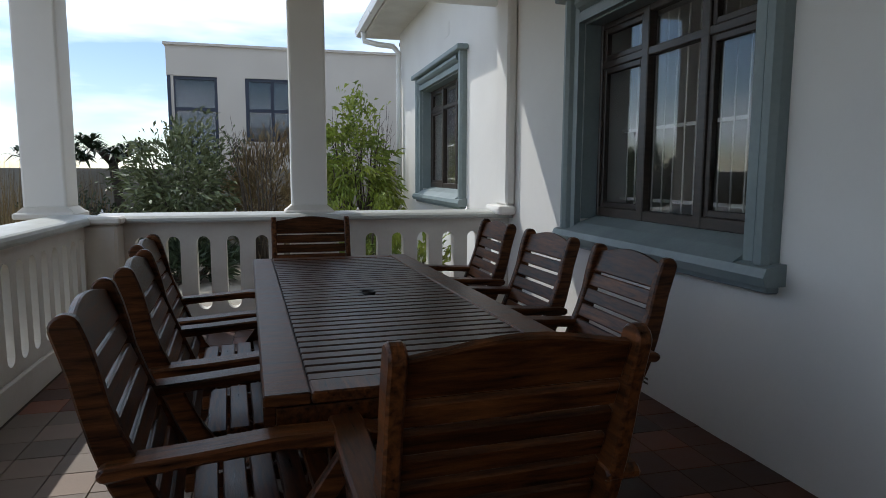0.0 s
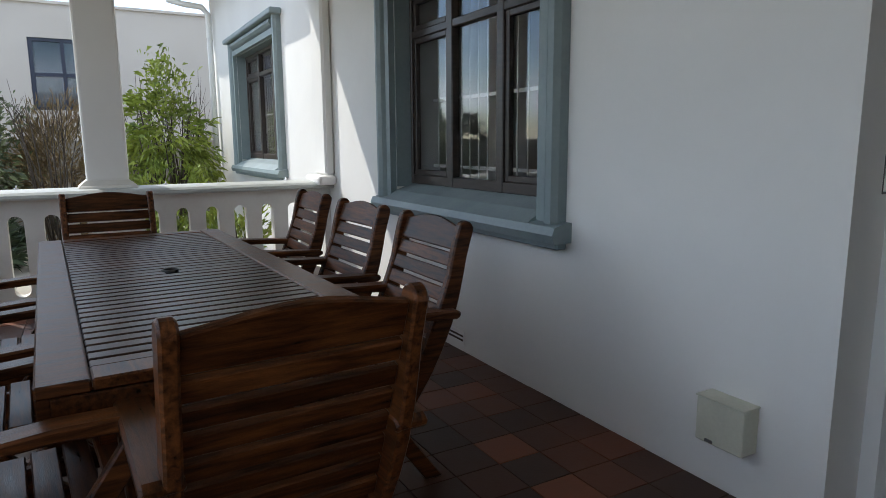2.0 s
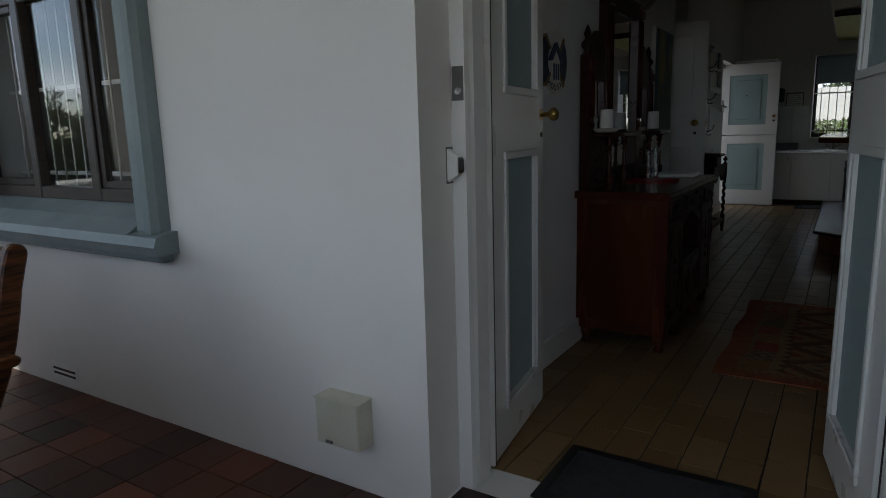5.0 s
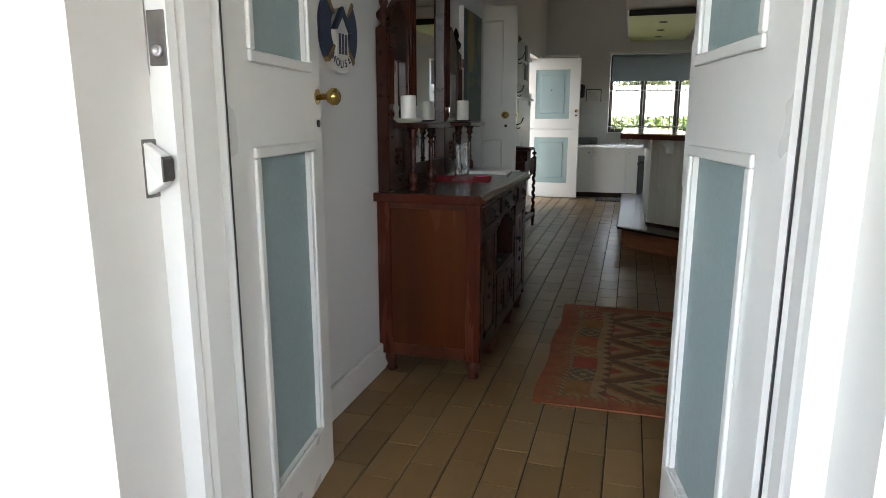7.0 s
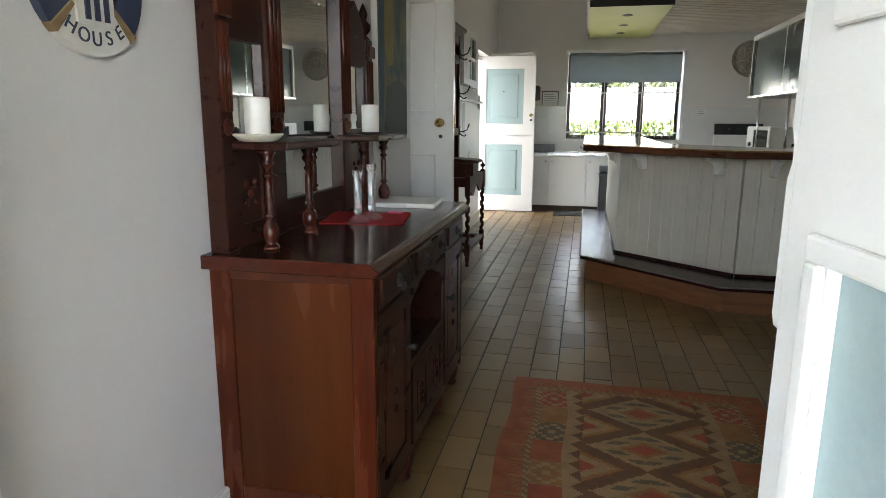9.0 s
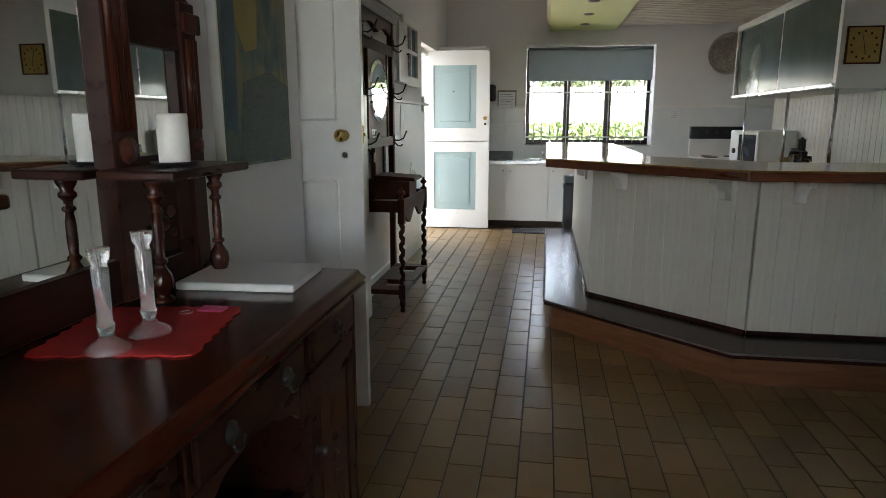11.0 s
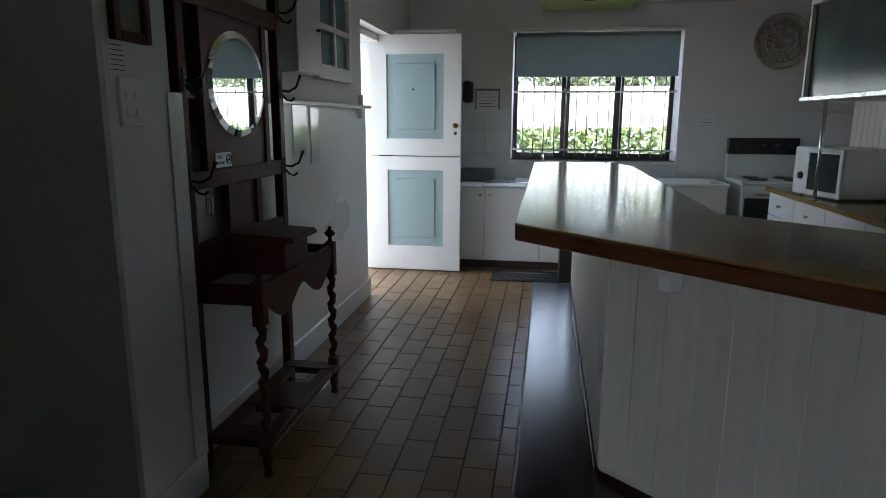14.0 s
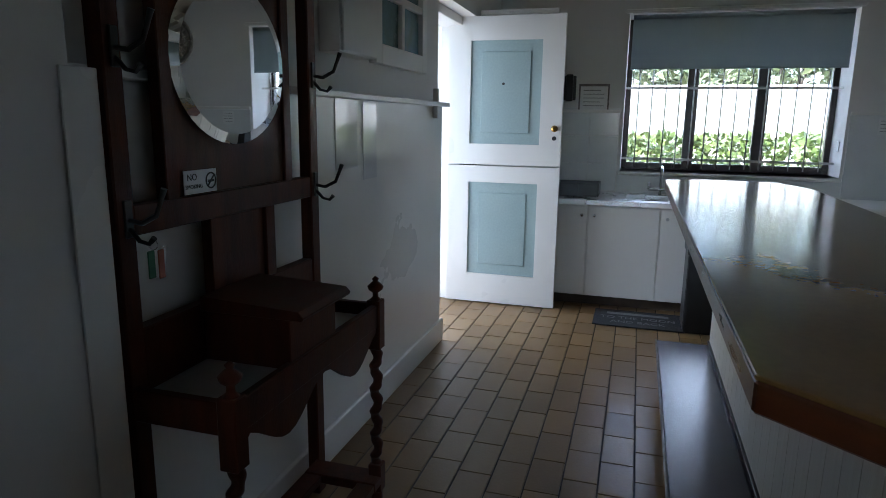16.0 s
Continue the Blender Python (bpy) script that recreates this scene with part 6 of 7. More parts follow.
part("body", joined(boxes((0, -CD, 0, CW, -0.02, 0.03)), boxes((0, -CD, CHT, CW, 0.0, CHT + 0.05)), boxes((0, -CD, 0.03, 0.03, 0.0, CHT)), boxes((CW - 0.03, -CD, 0.03, CW, 0.0, CHT)), boxes((0.03, -CD, 0.03, CW - 0.03, -CD + 0.02, CHT)), boxes((0.03, -CD + 0.02, 0.33, CW - 0.03, -0.06, 0.345))), M_WHITE, hc)
part("end_board", boxes((-0.02, -CD, -0.01, -0.001, 0.0, CHT + 0.3)), M_WHITE, hc)
part("bottom_track", boxes((0.0, -0.019, 0.0, CW, 0.012, 0.028), r=0.003), M_STEEL, hc)
for k in range(2):
    a, b = (0.03, 1.16) if k == 0 else (1.10, CW - 0.03)
    yo = -0.018 if k == 0 else -0.032
    gd = part("sliding_door", boxes((a, yo - 0.006, 0.03, b, yo, CHT)), M_REED, hc, "reeded glass sliding door")
    for q in (a, b - 0.018):
        part("door_edge", boxes((q, yo - 0.008, 0.03, q + 0.018, yo + 0.003, CHT)), M_BLACK if k else M_STEEL, gd)
for x in (11.24, 10.11, 9.2):
    pl = thing("support_pole", "slim chrome pole between worktop and hanging cabinet", "pole", (x, -1.70, 0.88), group="chrome poles")
    part("tube", lathe([(0.012, 0.0), (0.012, 0.684)], 12), M_CHROME, pl)
    part("flange", lathe([(0.024, 0.0), (0.022, 0.006), (0.013, 0.008)], 12), M_CHROME, pl)
ck = thing("wall_clock", "square yellow wooden clock on the cabinet end", "clock", (9.058, -1.77, 1.83))
M_CLK = mat("yellow_wood", (0.42, 0.28, 0.07), (0.36, 0.23, 0.06), 0.4, 6, (1, 1, 6))
part("face", boxes((-0.012, -0.10, -0.11, 0.0, 0.10, 0.11), r=0.003), M_CLK, ck)
part("rim", boxes((-0.016, -0.11, -0.12, 0.0, -0.10, 0.12), (-0.016, 0.10, -0.12, 0.0, 0.11, 0.12), (-0.016, -0.10, -0.12, 0.0, 0.10, -0.11), (-0.016, -0.10, 0.11, 0.0, 0.10, 0.12)), M_OAK, ck)
for k in range(12):
    a = 2 * math.pi * k / 12
    part("hour_mark", boxes((-0.0135, 0.078 * math.sin(a) - 0.006, 0.085 * math.cos(a) - 0.007, -0.012, 0.078 * math.sin(a) + 0.006, 0.085 * math.cos(a) + 0.007)), M_OAK, ck)
part("pointer", tube([(-0.015, 0, 0), (-0.015, -0.012, -0.06)], 0.0025, 5), M_IRON, ck)
part("pointer", tube([(-0.016, 0, 0), (-0.016, 0.02, 0.075)], 0.002, 5), M_IRON, ck)

M_DARKGL = mat("dark_oven_glass", (0.02, 0.024, 0.03), (0.03, 0.034, 0.04), 0.08, 4, bump=0.0)
mw = thing("microwave", "white microwave oven on the worktop end", "microwave", (11.42, -1.94, 0.88), 14)
part("body", boxes((-0.27, -0.20, 0.012, 0.27, 0.20, 0.36), r=0.012, seg=2), M_WHITE, mw)
part("door_window", boxes((-0.23, 0.20, 0.055, 0.09, 0.206, 0.32), r=0.003), M_DARKGL, mw, "dark door window")
part("door_frame", boxes((-0.265, 0.20, 0.02, -0.23, 0.21, 0.355), (0.09, 0.20, 0.02, 0.115, 0.21, 0.355), (-0.23, 0.20, 0.32, 0.09, 0.21, 0.355), (-0.23, 0.20, 0.02, 0.09, 0.21, 0.055), r=0.003), M_WHITE, mw)
part("dial", lathe([(0.028, 0.20), (0.026, 0.215), (0.003, 0.217)], 16, (0.175, 0, 0.15), "y"), M_BLACK, mw)
for k in range(4):
    part("foot", lathe([(0.012, 0.0), (0.012, 0.012)], 8, (-0.2 + 0.4 * (k % 2), -0.16 + 0.32 * (k // 2), 0)), M_BLACK, mw)
kb_ = thing("knife_block", "black knife block with dark handled knives", "knife block", (10.55, -1.98, 0.88))
part("block", prism([(-0.05, 0.0), (0.06, 0.0), (0.03, 0.22), (-0.08, 0.19)], "y", -0.055, 0.055, r=0.004), M_BLACK, kb_)
for k in range(5):
    part("knife", boxes((-0.07 + 0.022 * k, -0.035 + 0.012 * (k % 3), 0.195, -0.052 + 0.022 * k, -0.015 + 0.012 * (k % 3), 0.30 + 0.015 * (k % 2)), r=0.004), M_BLACK, kb_)
ph = thing("utensil_pot", "pale wooden utensil pot beside the knives", "pot", (10.46, -1.85, 0.88))
part("pot", lathe([(0.05, 0.0), (0.055, 0.14), (0.052, 0.142), (0.047, 0.02)], 16), M_CLK, ph)
for i, (x, y, q, hh) in enumerate(((10.28, -1.86, 0.055, 0.20), (10.12, -1.9, 0.04, 0.17), (10.0, -1.84, 0.04, 0.15))):
    gj = thing("glass_jug", "clear glass vessel standing on the worktop", "glass", (x, y, 0.88), group="glassware")
    part("vessel", lathe([(q * 0.8, 0.0), (q, 0.02), (q, hh * 0.7), (q * 0.85, hh), (q * 0.8, hh), (q * 0.93, hh * 0.7), (q * 0.93, 0.025), (0.002, 0.012)], 18), M_GLASS, gj)

# wall tiles either side of the window, basket plate, notices, phone
tl_ = thing("splashback", "white glazed wall tiles behind the sink", "tiles", kind="structure")
me_t = mesh_of("tile", boxes((-0.008, -0.118, -0.113, 0.0, 0.118, 0.113), r=0.002), M_TILEW)
for j in range(5):
    for k in range(3):
        o = new("tile", me_t)
        o.parent = tl_
        o.matrix_basis = pose(13.098, 1.66 - j * 0.24, 0.965 + k * 0.23)
part("board", boxes((13.085, -2.7, 0.84, 13.10, KY0 - 0.02, 1.50), r=0.003), M_TILEW, tl_)
part("top_trim", boxes((13.078, -2.7, 1.50, 13.10, KY0 - 0.02, 1.525), (13.078, KY1 + 0.02, 1.50, 13.10, 1.78, 1.525), r=0.004), M_WHITE, tl_)
part("low_tiles", boxes((13.09, KY0 - 0.02, 0.84, 13.10, KY1 + 0.02, 0.985)), M_TILEW, tl_)
M_WICK = mat("bleached_wicker", (0.50, 0.45, 0.39), (0.36, 0.32, 0.27), 0.8, 30, bump=0.6, fine=120)
wb = thing("wall_basket", "round woven pale basket plate on the wall", "basket", (13.10, -1.96, 2.16))
part("tray", lathe([(0.21, 0.0), (0.245, -0.02), (0.25, -0.045), (0.235, -0.04), (0.20, -0.018), (0.01, -0.012)], 40, axis="x"), M_WICK, wb)
for k in range(20):
    a = 2 * math.pi * k / 20
    part("spoke", tube([(-0.018, 0.03 * math.cos(a), 0.03 * math.sin(a)), (-0.02, 0.12 * math.cos(a + 0.05), 0.12 * math.sin(a + 0.05)), (-0.03, 0.205 * math.cos(a), 0.205 * math.sin(a))], 0.007, 5), M_WICK, wb)
for q in (0.08, 0.14, 0.19, 0.245):
    part("hoop", tube([(-0.026 if q < 0.2 else -0.045, q * math.cos(2 * math.pi * k / 36), q * math.sin(2 * math.pi * k / 36)) for k in range(37)], 0.008, 5), M_WICK, wb)
fn = note("wall_note", "framed notice on the ledge beside the window", (13.09, 0.80, 1.62), 0.22, 0.19, 5, 90 - 180)
for q in (-0.115, 0.095):
    part("clip_strip", boxes((-0.125, -0.006, q, 0.125, -0.001, q + 0.02), r=0.001), M_GALV, fn)
for q in (-0.125, 0.112):
    part("clip_strip", boxes((q, -0.005, -0.095, q + 0.013, -0.001, 0.095), r=0.001), M_GALV, fn)
note("wall_note", "small printed notice beside the window", (13.083, -1.36, 1.42), 0.12, 0.13, 4, -90)
ph_ = thing("wall_phone", "black wall telephone beside the back door", "telephone", (13.10, 1.0, 1.70))
part("body", boxes((-0.05, -0.05, -0.10, 0.0, 0.05, 0.10), r=0.008, seg=2), M_BLACK, ph_)
part("receiver", boxes((-0.09, -0.03, -0.11, -0.052, 0.03, 0.11), r=0.012, seg=2), M_BLACK, ph_)
swk = thing("socket_plate", "small white switch on the window reveal", "switch", (13.22, KY0, 1.26))
part("plate", boxes((-0.03, 0.0, -0.04, 0.03, 0.008, 0.04), r=0.002), M_PAPER, swk)

# lowered lime board with downlights
lime = thing("ceiling_light_board", "lime green lowered ceiling board with recessed lights", "ceiling board", (0, 0, 0))
part("board", boxes((10.32, -0.575, 2.475, 13.08, 0.265, 2.515), r=0.003), M_LIME, lime)
part("edge_strip", boxes((10.308, -0.58, 2.47, 10.318, 0.27, 2.54)), M_BLACK, lime)
for x in (10.95, 11.75, 12.5):
    part("downlight", lathe([(0.055, 2.475), (0.055, 2.468), (0.042, 2.466), (0.036, 2.474)], 18, (x, -0.15, 0)), M_GALV, lime, "unlit recessed lamp")


# ---- garden and neighbours ----
M_GROUND = mat("dry_garden_ground", (0.24, 0.20, 0.14), (0.32, 0.28, 0.21), 0.9, 0.8, bump=0.6, fine=18, dist=0.02)
M_PAVING = mat("sandy_paving", (0.36, 0.32, 0.25), (0.30, 0.26, 0.20), 0.85, 2, bump=0.4, fine=40)
M_RENDER = mat("neighbour_render", (0.54, 0.50, 0.45), (0.50, 0.46, 0.41), 0.8, 0.6, bump=0.2)
M_NAVY = mat("navy_frame", (0.012, 0.020, 0.045), (0.016, 0.026, 0.055), 0.4, 4)
M_GWALL = mat("garden_wall_render", (0.30, 0.28, 0.24), (0.23, 0.21, 0.18), 0.85, 1.2, bump=0.4)
structure("ground", boxes((-400, -400, -0.5, 400, 400, -0.42)), M_GROUND, "dry sandy garden ground", "ground")
structure("courtyard", boxes((-2.2, 6.2, -0.42, 2.8, 11.0, -0.36)), M_PAVING, "sunlit sandy paved courtyard beyond the balustrade", "pavement")
structure("garden_wall", boxes((-14, 13.2, -0.42, 6, 13.4, 1.35)), M_GWALL, "plain grey rendered garden wall behind the shrubs", "wall")

# dark interior and blue reflection of the neighbour's panes, put into a colour
M_PANEBACK = mat("blue_grey_pane_backing", (0.07, 0.095, 0.13), (0.05, 0.07, 0.10), 0.6, 2)
nb = thing("neighbour_house", "flat-roofed pale rendered modern house with navy windows", "house", (0, 0, 0))
Y0 = 17.0
part("wall", joined(boxes((-1.72, Y0, -0.4, -1.60, 27, 3.62), (-1.75, Y0, 3.60, 9.0, 27, 4.32)),
                    wall_y(Y0, Y0 + 0.25, -1.72, 9.0, -0.4, 3.60, [(-1.66, -0.60, 1.2, 3.60), (0.05, 1.35, 2.05, 3.60)])), M_RENDER, nb)
part("roof", boxes((-1.80, Y0 - 0.05, 4.32, 9.1, 27.1, 4.38)), M_RENDER, nb)
for x0, x1, z0, z1, mull in ((-1.66, -0.60, 1.2, 3.60, 0), (0.05, 1.35, 2.05, 3.60, 1)):
    w = part("window", boxes((x0, Y0 + 0.05, z0, x0 + 0.09, Y0 + 0.15, z1), (x1 - 0.07, Y0 + 0.05, z0, x1, Y0 + 0.15, z1), (x0 + 0.09, Y0 + 0.05, z1 - 0.07, x1 - 0.07, Y0 + 0.15, z1), (x0 + 0.09, Y0 + 0.05, z0, x1 - 0.07, Y0 + 0.15, z0 + 0.07), (x0 + 0.09, Y0 + 0.05, 2.78, x1 - 0.07, Y0 + 0.15, 2.86)), M_NAVY, nb, "navy metal window frame")
    if mull:
        part("mullion", boxes(((x0 + x1) / 2 - 0.04, Y0 + 0.04, z0 + 0.07, (x0 + x1) / 2 + 0.04, Y0 + 0.14, z1 - 0.07)), M_NAVY, w)
    pn = part("pane", boxes((x0 + 0.05, Y0 + 0.10, z0 + 0.05, x1 - 0.05, Y0 + 0.106, z1 - 0.05)), M_GLASS, w)
    part("pane_backing", boxes((x0 + 0.02, Y0 + 0.2, z0, x1 - 0.02, Y0 + 0.23, z1)), M_PANEBACK, w, "blue-grey sheet standing in for the dark room and sky reflection")
part("corner_post", boxes((-1.74, Y0 - 0.01, 1.2, -1.665, Y0 + 0.04, 3.60)), M_NAVY, nb)
part("floor_slab", boxes((-1.6, Y0 + 0.3, 0.9, 8.9, 26.8, 1.1)), M_RENDER, nb)
part("chimney_pipe", lathe([(0.07, 4.38), (0.07, 4.75), (0.10, 4.76), (0.10, 4.85)], 10, (4.2, 18, 0)), M_BLACK, nb)
part("balcony_glass", boxes((-2.2, Y0 + 0.4, 1.2, -1.8, Y0 + 0.42, 2.2)), M_GLASS, nb)


def leaf_cloud(rng, centre, radii, n, size, shape=2.2, droop=0.2, up=0.3, tip=None):
    """Many small pointed leaves on clumps inside an ellipsoid; returns verts and faces."""
    vs, fs = [], []
    clumps = []
    for _ in range(max(8, n // 45)):
        d = Vector((rng.gauss(0, 1), rng.gauss(0, 1), rng.gauss(0, 1))).normalized()
        q = rng.uniform(0.45, 1.08) * (1 + 0.25 * noise.noise(d * 2.3 + Vector(centre)))
        clumps.append(Vector((d.x * radii[0] * q, d.y * radii[1] * q, d.z * radii[2] * q)))
    for i in range(n):
        c = clumps[i % len(clumps)]
        p = Vector(centre) + c + Vector((rng.gauss(0, 1), rng.gauss(0, 1), rng.gauss(0, 1))) * (min(radii) * 0.16)
        out = (c.normalized() + Vector((rng.uniform(-1, 1), rng.uniform(-1, 1), rng.uniform(-1, 1) + up)) * 0.9).normalized()
        side = out.cross(Vector((rng.uniform(-1, 1), rng.uniform(-1, 1), rng.uniform(-1, 1)))).normalized()
        s = size * rng.uniform(0.6, 1.3)
        w = s / shape / 2
        nrm = out.cross(side)
        b = len(vs)
        vs += [p, p + out * s * 0.45 + side * w + nrm * s * 0.06, p + out * s - Vector((0, 0, droop * s)), p + out * s * 0.45 - side * w + nrm * s * 0.06]
        fs += [(b, b + 1, b + 2), (b, b + 2, b + 3)]
    return vs, fs


def shrub(name, label, at, radii, n, size, leaf, bark, shape=2.5, trunk=0.05, lift=0.5, stems=6, droop=0.2, up=0.3, seed=1, category="shrub", group=""):
    rng = random.Random(seed)
    t = thing(name, label, category, at, group=group)
    cz = lift + radii[2]
    vs, fs = leaf_cloud(rng, (0, 0, cz), radii, n, size, shape, droop, up)
    me = bpy.data.meshes.new("crown")
    me.from_pydata(vs, [], fs)
    me.materials.append(leaf)
    cro = new("crown", me)
    cro.parent = t
    limbs = []
    for i in range(stems):
        a = 2 * math.pi * i / stems + rng.uniform(-0.4, 0.4)
        e = Vector((math.cos(a) * radii[0] * 0.65, math.sin(a) * radii[1] * 0.65, cz + rng.uniform(-0.2, 0.6) * radii[2]))
        mid = e * 0.45 + Vector((rng.uniform(-0.06, 0.06), rng.uniform(-0.06, 0.06), 0))
        limbs.append(tube([(0.03 * math.cos(a), 0.03 * math.sin(a), 0), mid, e], [trunk, trunk * 0.6, trunk * 0.2], 6))
    part("trunk", joined(*limbs), bark, t, "thin branching stems")
    return t


def leaf_mat(name, c1, c2):
    m = mat(name, c1, c2, 0.5, 2.0, bump=0.1, vary=0.35, island=True)
    b = m.node_tree.nodes["Principled BSDF"]
    b.inputs["Subsurface Weight"].default_value = 0.0
    return m


M_LOLIVE = leaf_mat("grey_green_leaf", (0.085, 0.11, 0.045), (0.18, 0.20, 0.095))
M_LGREEN = leaf_mat("fresh_green_leaf", (0.12, 0.175, 0.02), (0.29, 0.34, 0.05))
M_LDARK = leaf_mat("dark_green_leaf", (0.035, 0.055, 0.025), (0.06, 0.085, 0.04))
M_LDRY = leaf_mat("dry_brown_twig", (0.17, 0.11, 0.05), (0.24, 0.18, 0.08))
M_BARK = mat("grey_bark", (0.08, 0.06, 0.045), (0.05, 0.04, 0.03), 0.9, 8, bump=0.6)
G = -0.42
shrub("olive_shrub", "silvery grey-green shrub beyond the balustrade", (-0.69, 11.1, G), (0.86, 0.8, 1.02), 5600, 0.14, M_LOLIVE, M_BARK, 3.5, lift=0.35, seed=3)
shrub("leafy_tree", "bright green long-leaved small tree against the wall", (1.98, 10.25, G), (0.60, 0.5, 1.0), 2700, 0.145, M_LGREEN, M_BARK, 4.2, trunk=0.035, lift=0.8, stems=14, droop=0.4, seed=5, category="tree")
shrub("leafy_shrub", "low fresh green shrub at the balustrade foot", (1.88, 8.9, G), (0.5, 0.35, 0.60), 2200, 0.12, M_LGREEN, M_BARK, 3.5, lift=0.2, seed=6, up=0.8)
for x, y, rx, rz_, sd in ((2.35, 7.5, 0.36, 0.46, 61), (1.55, 7.9, 0.38, 0.40, 62)):
    shrub("leafy_shrub", "low fresh green shrub at the balustrade foot", (x, y, G), (rx, 0.3, rz_), 1500, 0.11, M_LGREEN, M_BARK, 3.5, lift=0.12, seed=sd, up=0.8)
shrub("dry_shrub", "brown dry twiggy shrub between green bushes", (0.60, 11.4, G), (0.66, 0.6, 1.06), 5200, 0.16, M_LDRY, M_BARK, 11, lift=0.25, seed=7, up=1.4)
shrub("dark_shrub", "dark green rounded low shrub", (-2.25, 11.2, G), (0.72, 0.7, 0.66), 3000, 0.10, M_LDARK, M_BARK, 2.5, lift=0.1, seed=8)
shrub("succulent_bush", "spiky dark green succulent bush under the shrub", (-0.55, 10.2, G), (0.8, 0.4, 0.30), 1500, 0.22, M_LDARK, M_BARK, 5, lift=0.05, seed=9, up=0.9)

for i, (x, y, h0, h1) in enumerate(((1.75, 10.9, 2.2, 1.0), (2.35, 11.0, 2.3, 0.9), (0.55, 9.9, 2.1, 0.7), (-2.0, 9.9, 1.2, 0.9))):
    rng_t = random.Random(70 + i)
    tw = thing("bare_shrub", "bare grey twigs rising behind the leafy bushes", "shrub", (x, y, G), group="bare twiggy shrubs")
    limbs = []
    for k in range(16):
        bx_t, by_t = rng_t.uniform(-0.5, 0.5), rng_t.uniform(-0.3, 0.3)
        tip = h0 + h1 * rng_t.uniform(0.1, 0.6)
        limbs.append(tube([(bx_t * 0.15, by_t * 0.15, 0), (bx_t * 0.6 + rng_t.uniform(-0.05, 0.05), by_t * 0.6, tip * 0.6), (bx_t + rng_t.uniform(-0.1, 0.1), by_t, tip)], [0.014, 0.008, 0.002], 5))
        for q in range(3):
            f_ = rng_t.uniform(0.62, 0.95)
            limbs.append(tube([(bx_t * f_, by_t * f_, tip * f_), (bx_t * f_ + rng_t.uniform(-0.2, 0.2), by_t * f_ + rng_t.uniform(-0.1, 0.1), tip * (f_ + 0.1))], [0.005, 0.002], 4))
    part("twigs", joined(*limbs), M_BARK, tw)


def aloe(at, h, seed):
    rng = random.Random(seed)
    t = thing("tree_aloe", "tree aloe with dark drooping leaf rosettes", "aloe", at, group="tree aloes")
    part("trunk", tube([(0, 0, 0), (0.08, 0, h * 0.5), (-0.05, 0.05, h)], [0.12, 0.09, 0.07], 8), M_BARK, t)
    vs, fs = [], []
    for k in range(5):
        a = 2 * math.pi * k / 5
        c = Vector((0.42 * math.cos(a), 0.42 * math.sin(a), h + rng.uniform(-0.1, 0.25)))
        for j in range(46):
            b = rng.uniform(0, 2 * math.pi)
            out = Vector((math.cos(b), math.sin(b), rng.uniform(0.1, 1.2))).normalized()
            s = rng.uniform(0.35, 0.5)
            side = out.cross(Vector((0, 0, 1))).normalized() * 0.035
            p1, p2 = c + out * s * 0.55, c + out * s - Vector((0, 0, 0.16))
            i = len(vs)
            vs += [c - side, c + side, p1 + side * 0.7, p1 - side * 0.7, p2]
            fs += [(i, i + 1, i + 2, i + 3), (i + 3, i + 2, i + 4)]
    me = bpy.data.meshes.new("crown")
    me.from_pydata(vs, [], fs)
    me.materials.append(M_LDARK)
    o = new("crown", me)
    o.parent = t
    for k in range(3):
        a = 2 * math.pi * k / 3
        part("limb", tube([(-0.05, 0.05, h * 0.93), (0.3 * math.cos(a), 0.3 * math.sin(a), h + 0.05)], [0.06, 0.05], 6), M_BARK, t)


aloe((-1.9, 12.1, G), 2.0, 11)
aloe((-2.75, 11.9, G), 1.8, 12)
aloe((-3.9, 10.8, G), 1.3, 13)


def reeds(name, label, x0, x1, y0, y1, n, h, seed, leafmat):
    rng = random.Random(seed)
    vs, fs = [], []
    for _ in range(n):
        x, y, hh = rng.uniform(x0, x1), rng.uniform(y0, y1), h * rng.uniform(0.6, 1.1)
        a = rng.uniform(0, math.pi)
        w = Vector((math.cos(a), math.sin(a), 0)) * 0.012
        lean = Vector((rng.uniform(-0.15, 0.15), rng.uniform(-0.15, 0.15), 0)) * hh
        i = len(vs)
        vs += [Vector((x, y, G)) - w, Vector((x, y, G)) + w, Vector((x, y, G + hh)) + lean]
        fs += [(i, i + 1, i + 2)]
    me = bpy.data.meshes.new(name)
    me.from_pydata(vs, [], fs)
    me.materials.append(leafmat)
    tagged(new(name, me), label, "reeds", kind="stuff")


reeds("reed_bed", "tall dry brown reeds beyond the verandah", -6.5, -2.0, 8.0, 12.5, 2600, 1.8, 21, M_LDRY)
reeds("reed_bank", "tall dry reeds along the garden edge", -9.5, -7.5, -8.0, 12.0, 5200, 1.9, 22, M_LDRY)
for i, (x, y, s) in enumerate(((-8.6, 7.6, 1.2), (-9.0, 3.2, 0.8), (-8.2, 10.5, 1.0), (-8.8, -2.5, 1.1))):
    shrub("garden_bush", "dark evergreen bush at the garden edge", (x, y, G), (1.1 * s, 1.1 * s, 1.1 * s), 2200, 0.2, M_LDARK, M_BARK, 3, lift=0.3, seed=30 + i, group="garden edge bushes")

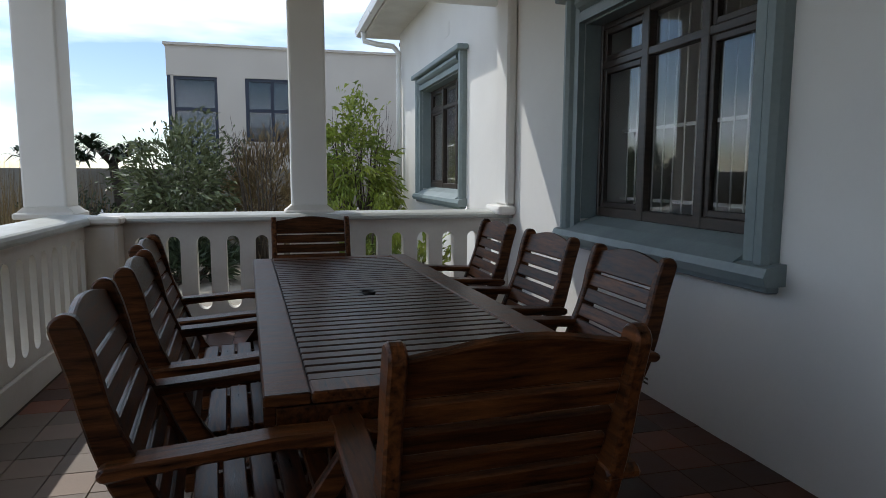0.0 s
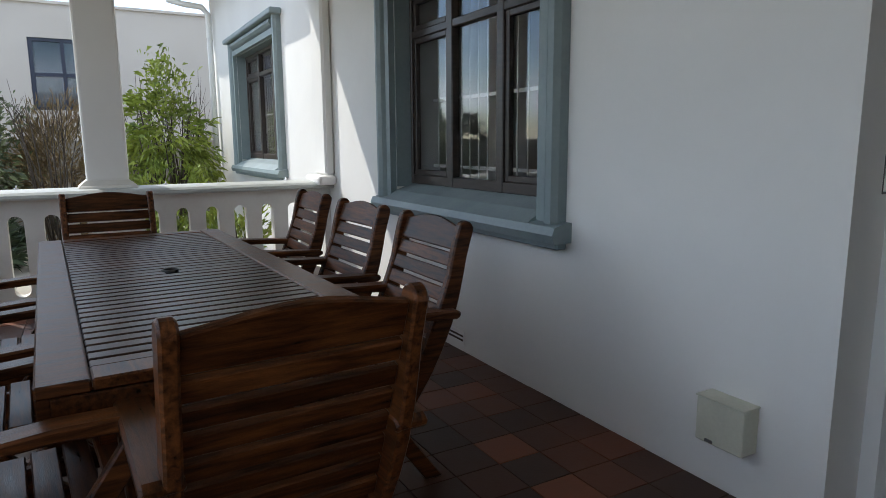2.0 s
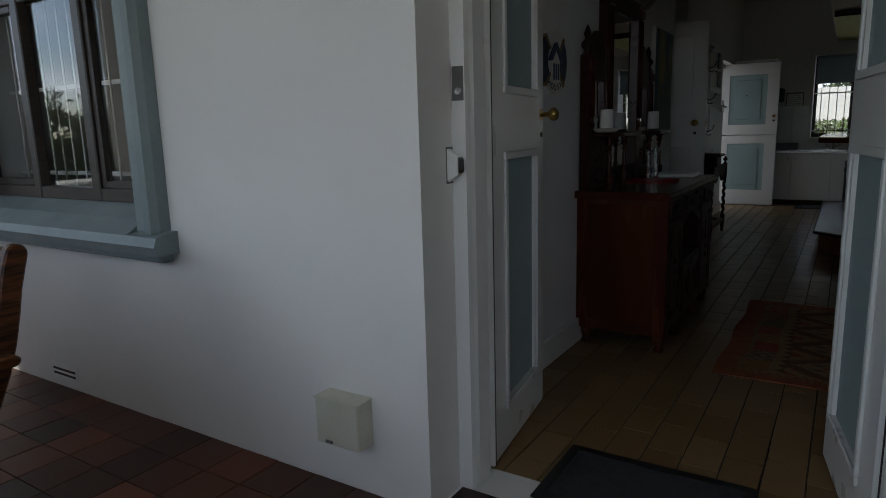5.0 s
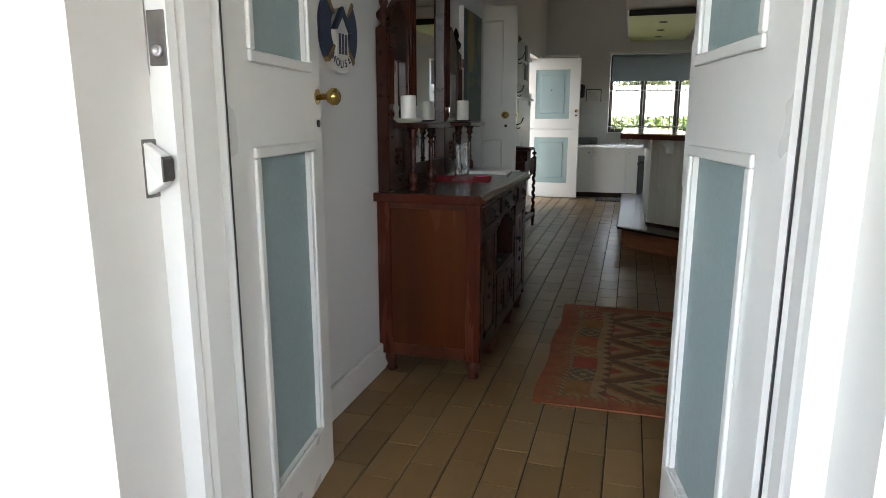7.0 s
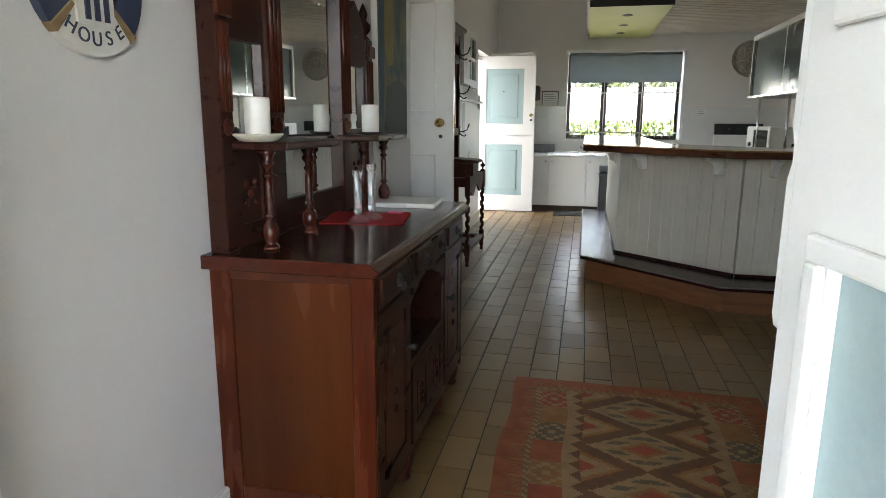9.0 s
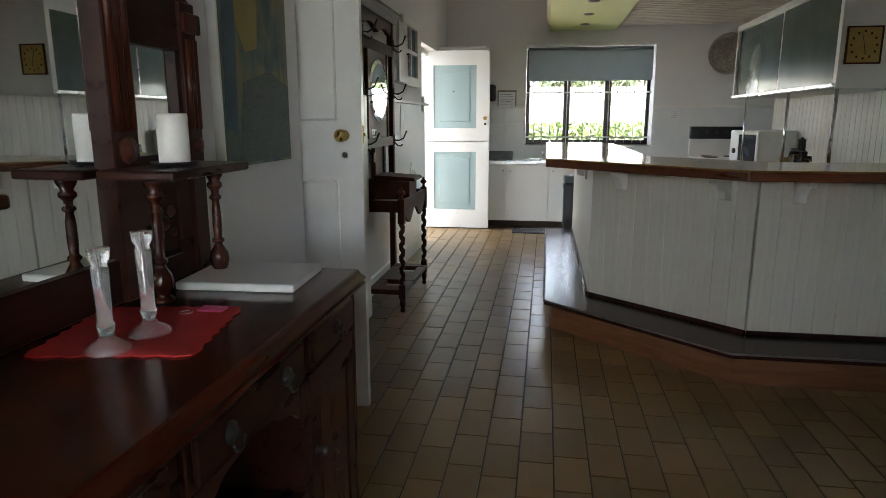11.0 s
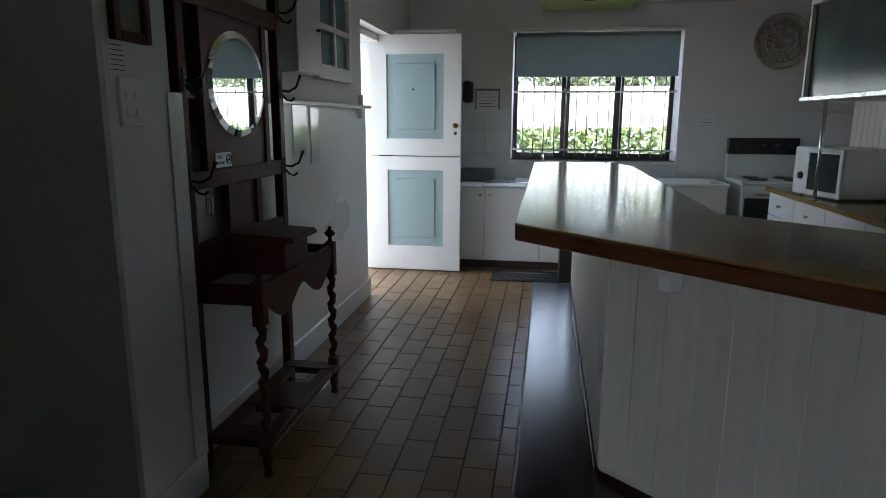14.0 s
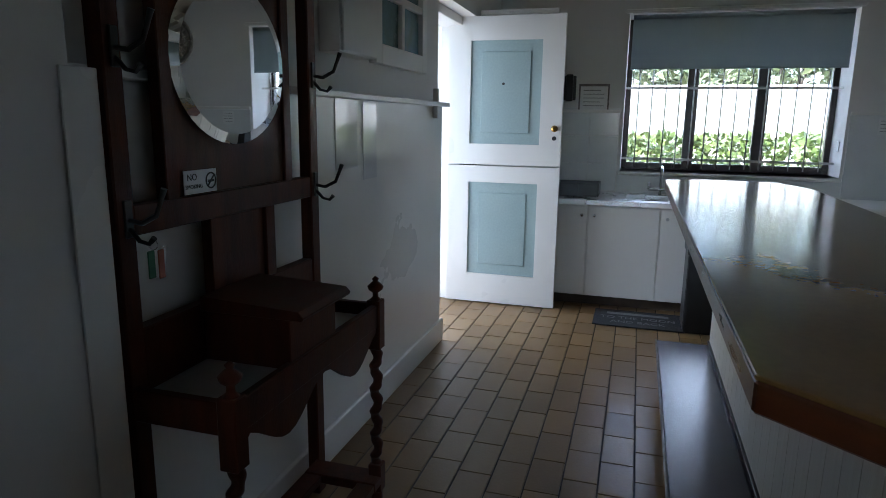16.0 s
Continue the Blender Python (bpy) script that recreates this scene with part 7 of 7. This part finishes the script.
# back yard behind the kitchen window
M_YWALL = mat("cream_yard_wall", (0.74, 0.71, 0.65), (0.70, 0.67, 0.60), 0.8, 0.7, bump=0.2)
structure("yard_paving", boxes((13.5, -12, -0.42, 20, 14, -0.30), (8.7, 2.3, -0.42, 13.5, 14, -0.20), (11.3, 2.0, -0.3, 12.32, 2.3, -0.02)), M_PAVING, "bright paved back yard", "pavement")
structure("yard_wall", boxes((19.0, -12, -0.4, 19.25, 14, 2.05)), M_YWALL, "sunlit cream yard wall", "wall")
structure("side_yard_wall", boxes((11.0, 6.0, -0.4, 19, 6.2, 2.4)), M_YWALL, "sunlit cream side yard wall", "wall")
rngh = random.Random(5)
vsh, fsh = [], []
for _ in range(9000):
    p = Vector((rngh.uniform(16.6, 17.6), rngh.uniform(-6, 5), 0))
    p.z = -0.3 + (1.56 + 0.12 * noise.noise(Vector((0, p.y * 1.5, 0)))) * rngh.uniform(0.25, 1.0) ** 0.6
    o = Vector((rngh.uniform(-1, 0.4), rngh.uniform(-1, 1), rngh.uniform(-0.2, 1))).normalized()
    sd_ = o.cross(Vector((rngh.uniform(-1, 1), rngh.uniform(-1, 1), rngh.uniform(-1, 1)))).normalized() * 0.035
    i = len(vsh)
    vsh += [p, p + o * 0.06 + sd_, p + o * 0.13, p + o * 0.06 - sd_]
    fsh += [(i, i + 1, i + 2), (i, i + 2, i + 3)]
meh = bpy.data.meshes.new("hedge")
meh.from_pydata(vsh, [], fsh)
meh.materials.append(leaf_mat("hedge_leaf", (0.07, 0.11, 0.022), (0.12, 0.16, 0.04)))
tagged(new("hedge", meh), "clipped bright green sunlit hedge outside the kitchen window", "hedge", kind="stuff")
for i, (x, y, s) in enumerate(((23.5, -2.2, 1.0), (24.5, 0.6, 1.15), (23.8, 3.4, 0.9), (24.4, -5.2, 1.1))):
    shrub("garden_tree", "green leafy tree behind the yard wall", (x, y, G), (1.5 * s, 1.5 * s, 1.5 * s), 3500, 0.26, M_LOLIVE, M_BARK, 2.5, trunk=0.1, lift=1.3, seed=50 + i, category="tree", group="trees behind the yard")


# ---- tiles ----
def tile_mesh(name, w, d, material, r=0.0014, z=0.0, h=0.012):
    bm = bmesh.new()
    a, b = w / 2, d / 2
    lo = [bm.verts.new(p) for p in ((-a, -b, z - h), (a, -b, z - h), (a, b, z - h), (-a, b, z - h))]
    mi = [bm.verts.new(p) for p in ((-a, -b, z - r), (a, -b, z - r), (a, b, z - r), (-a, b, z - r))]
    hi = [bm.verts.new(p) for p in ((-a + r, -b + r, z), (a - r, -b + r, z), (a - r, b - r, z), (-a + r, b - r, z))]
    for p, q in ((lo, mi), (mi, hi)):
        for k in range(4):
            bm.faces.new((p[k], p[(k + 1) % 4], q[(k + 1) % 4], q[k]))
    bm.faces.new(hi)
    return mesh_of(name, bm, material)


def lay(parent_name, label, near_mat, far_mat, sx, sy, gap, cols, rows, x_of, y_of, inside, near):
    floor_ob = thing(parent_name, label, "floor", kind="structure")
    me_near = tile_mesh("tile", sx - gap[0], sy - gap[1], near_mat)
    me_pale = tile_mesh("tile", sx - gap[0], sy - gap[1], M_PALETILE)
    rng = random.Random(9)
    fv, ff = [], []
    for i in range(cols):
        for j in range(rows):
            x, y = x_of(i, j), y_of(i, j)
            if not inside(x, y):
                continue
            dz, rx, ry = rng.uniform(-0.0015, 0), rng.uniform(-0.25, 0.25), rng.uniform(-0.25, 0.25)
            m = pose(x, y, dz, rx, ry, rng.uniform(-0.3, 0.3))
            if near(x, y):
                # verandah tiles below a wavy x limit take the paler tones
                o = new("tile", me_pale if near_mat == M_QTILE and x < 0.95 + 0.5 * noise.noise(Vector((y * 0.8, x, 0))) else me_near)
                o.parent, o.matrix_basis = floor_ob, m
            else:
                b = len(fv)
                fv += [m @ v.co for v in me_near.vertices]
                ff += [tuple(b + k for k in p.vertices) for p in me_near.polygons]
    me = bpy.data.meshes.new("tiles")
    me.from_pydata(fv, [], ff)
    me.materials.append(far_mat)
    o = new("tiles", me)
    o.parent = floor_ob
    tagged(o, kind="stuff")
    return floor_ob


Q = 0.2
lay("floor_verandah", "worn dark and orange square quarry tiles", M_QTILE, M_QTILES, Q, Q, (0.004, 0.004), 17, 46, lambda i, j: 2.81 - Q / 2 - i * Q, lambda i, j: -3.25 + j * Q, lambda x, y: x > -0.6 and y < 5.62, lambda x, y: 0.5 < y < 3.9)
KX, KW = 0.25, 0.14
lay("floor_living", "glazed ochre brick-shaped floor tiles with dark joints", M_KTILE, M_KTILES, KX, KW, (0.005, 0.007), 42, 50, lambda i, j: 3.12 + i * KX + (0, 0.125, 0.06, 0.19)[j % 4], lambda i, j: 1.60 - KW / 2 - (j - 14) * KW,
    lambda x, y: 2.98 < x < 13.1 and -2.7 < y < 4.1 and not (x < 7.0 and y > 1.36) and not (x > 8.5 and y > 1.95 and not x > 11.3), lambda x, y: 7.6 < x < 12.3 and 0.15 < y < 1.60)
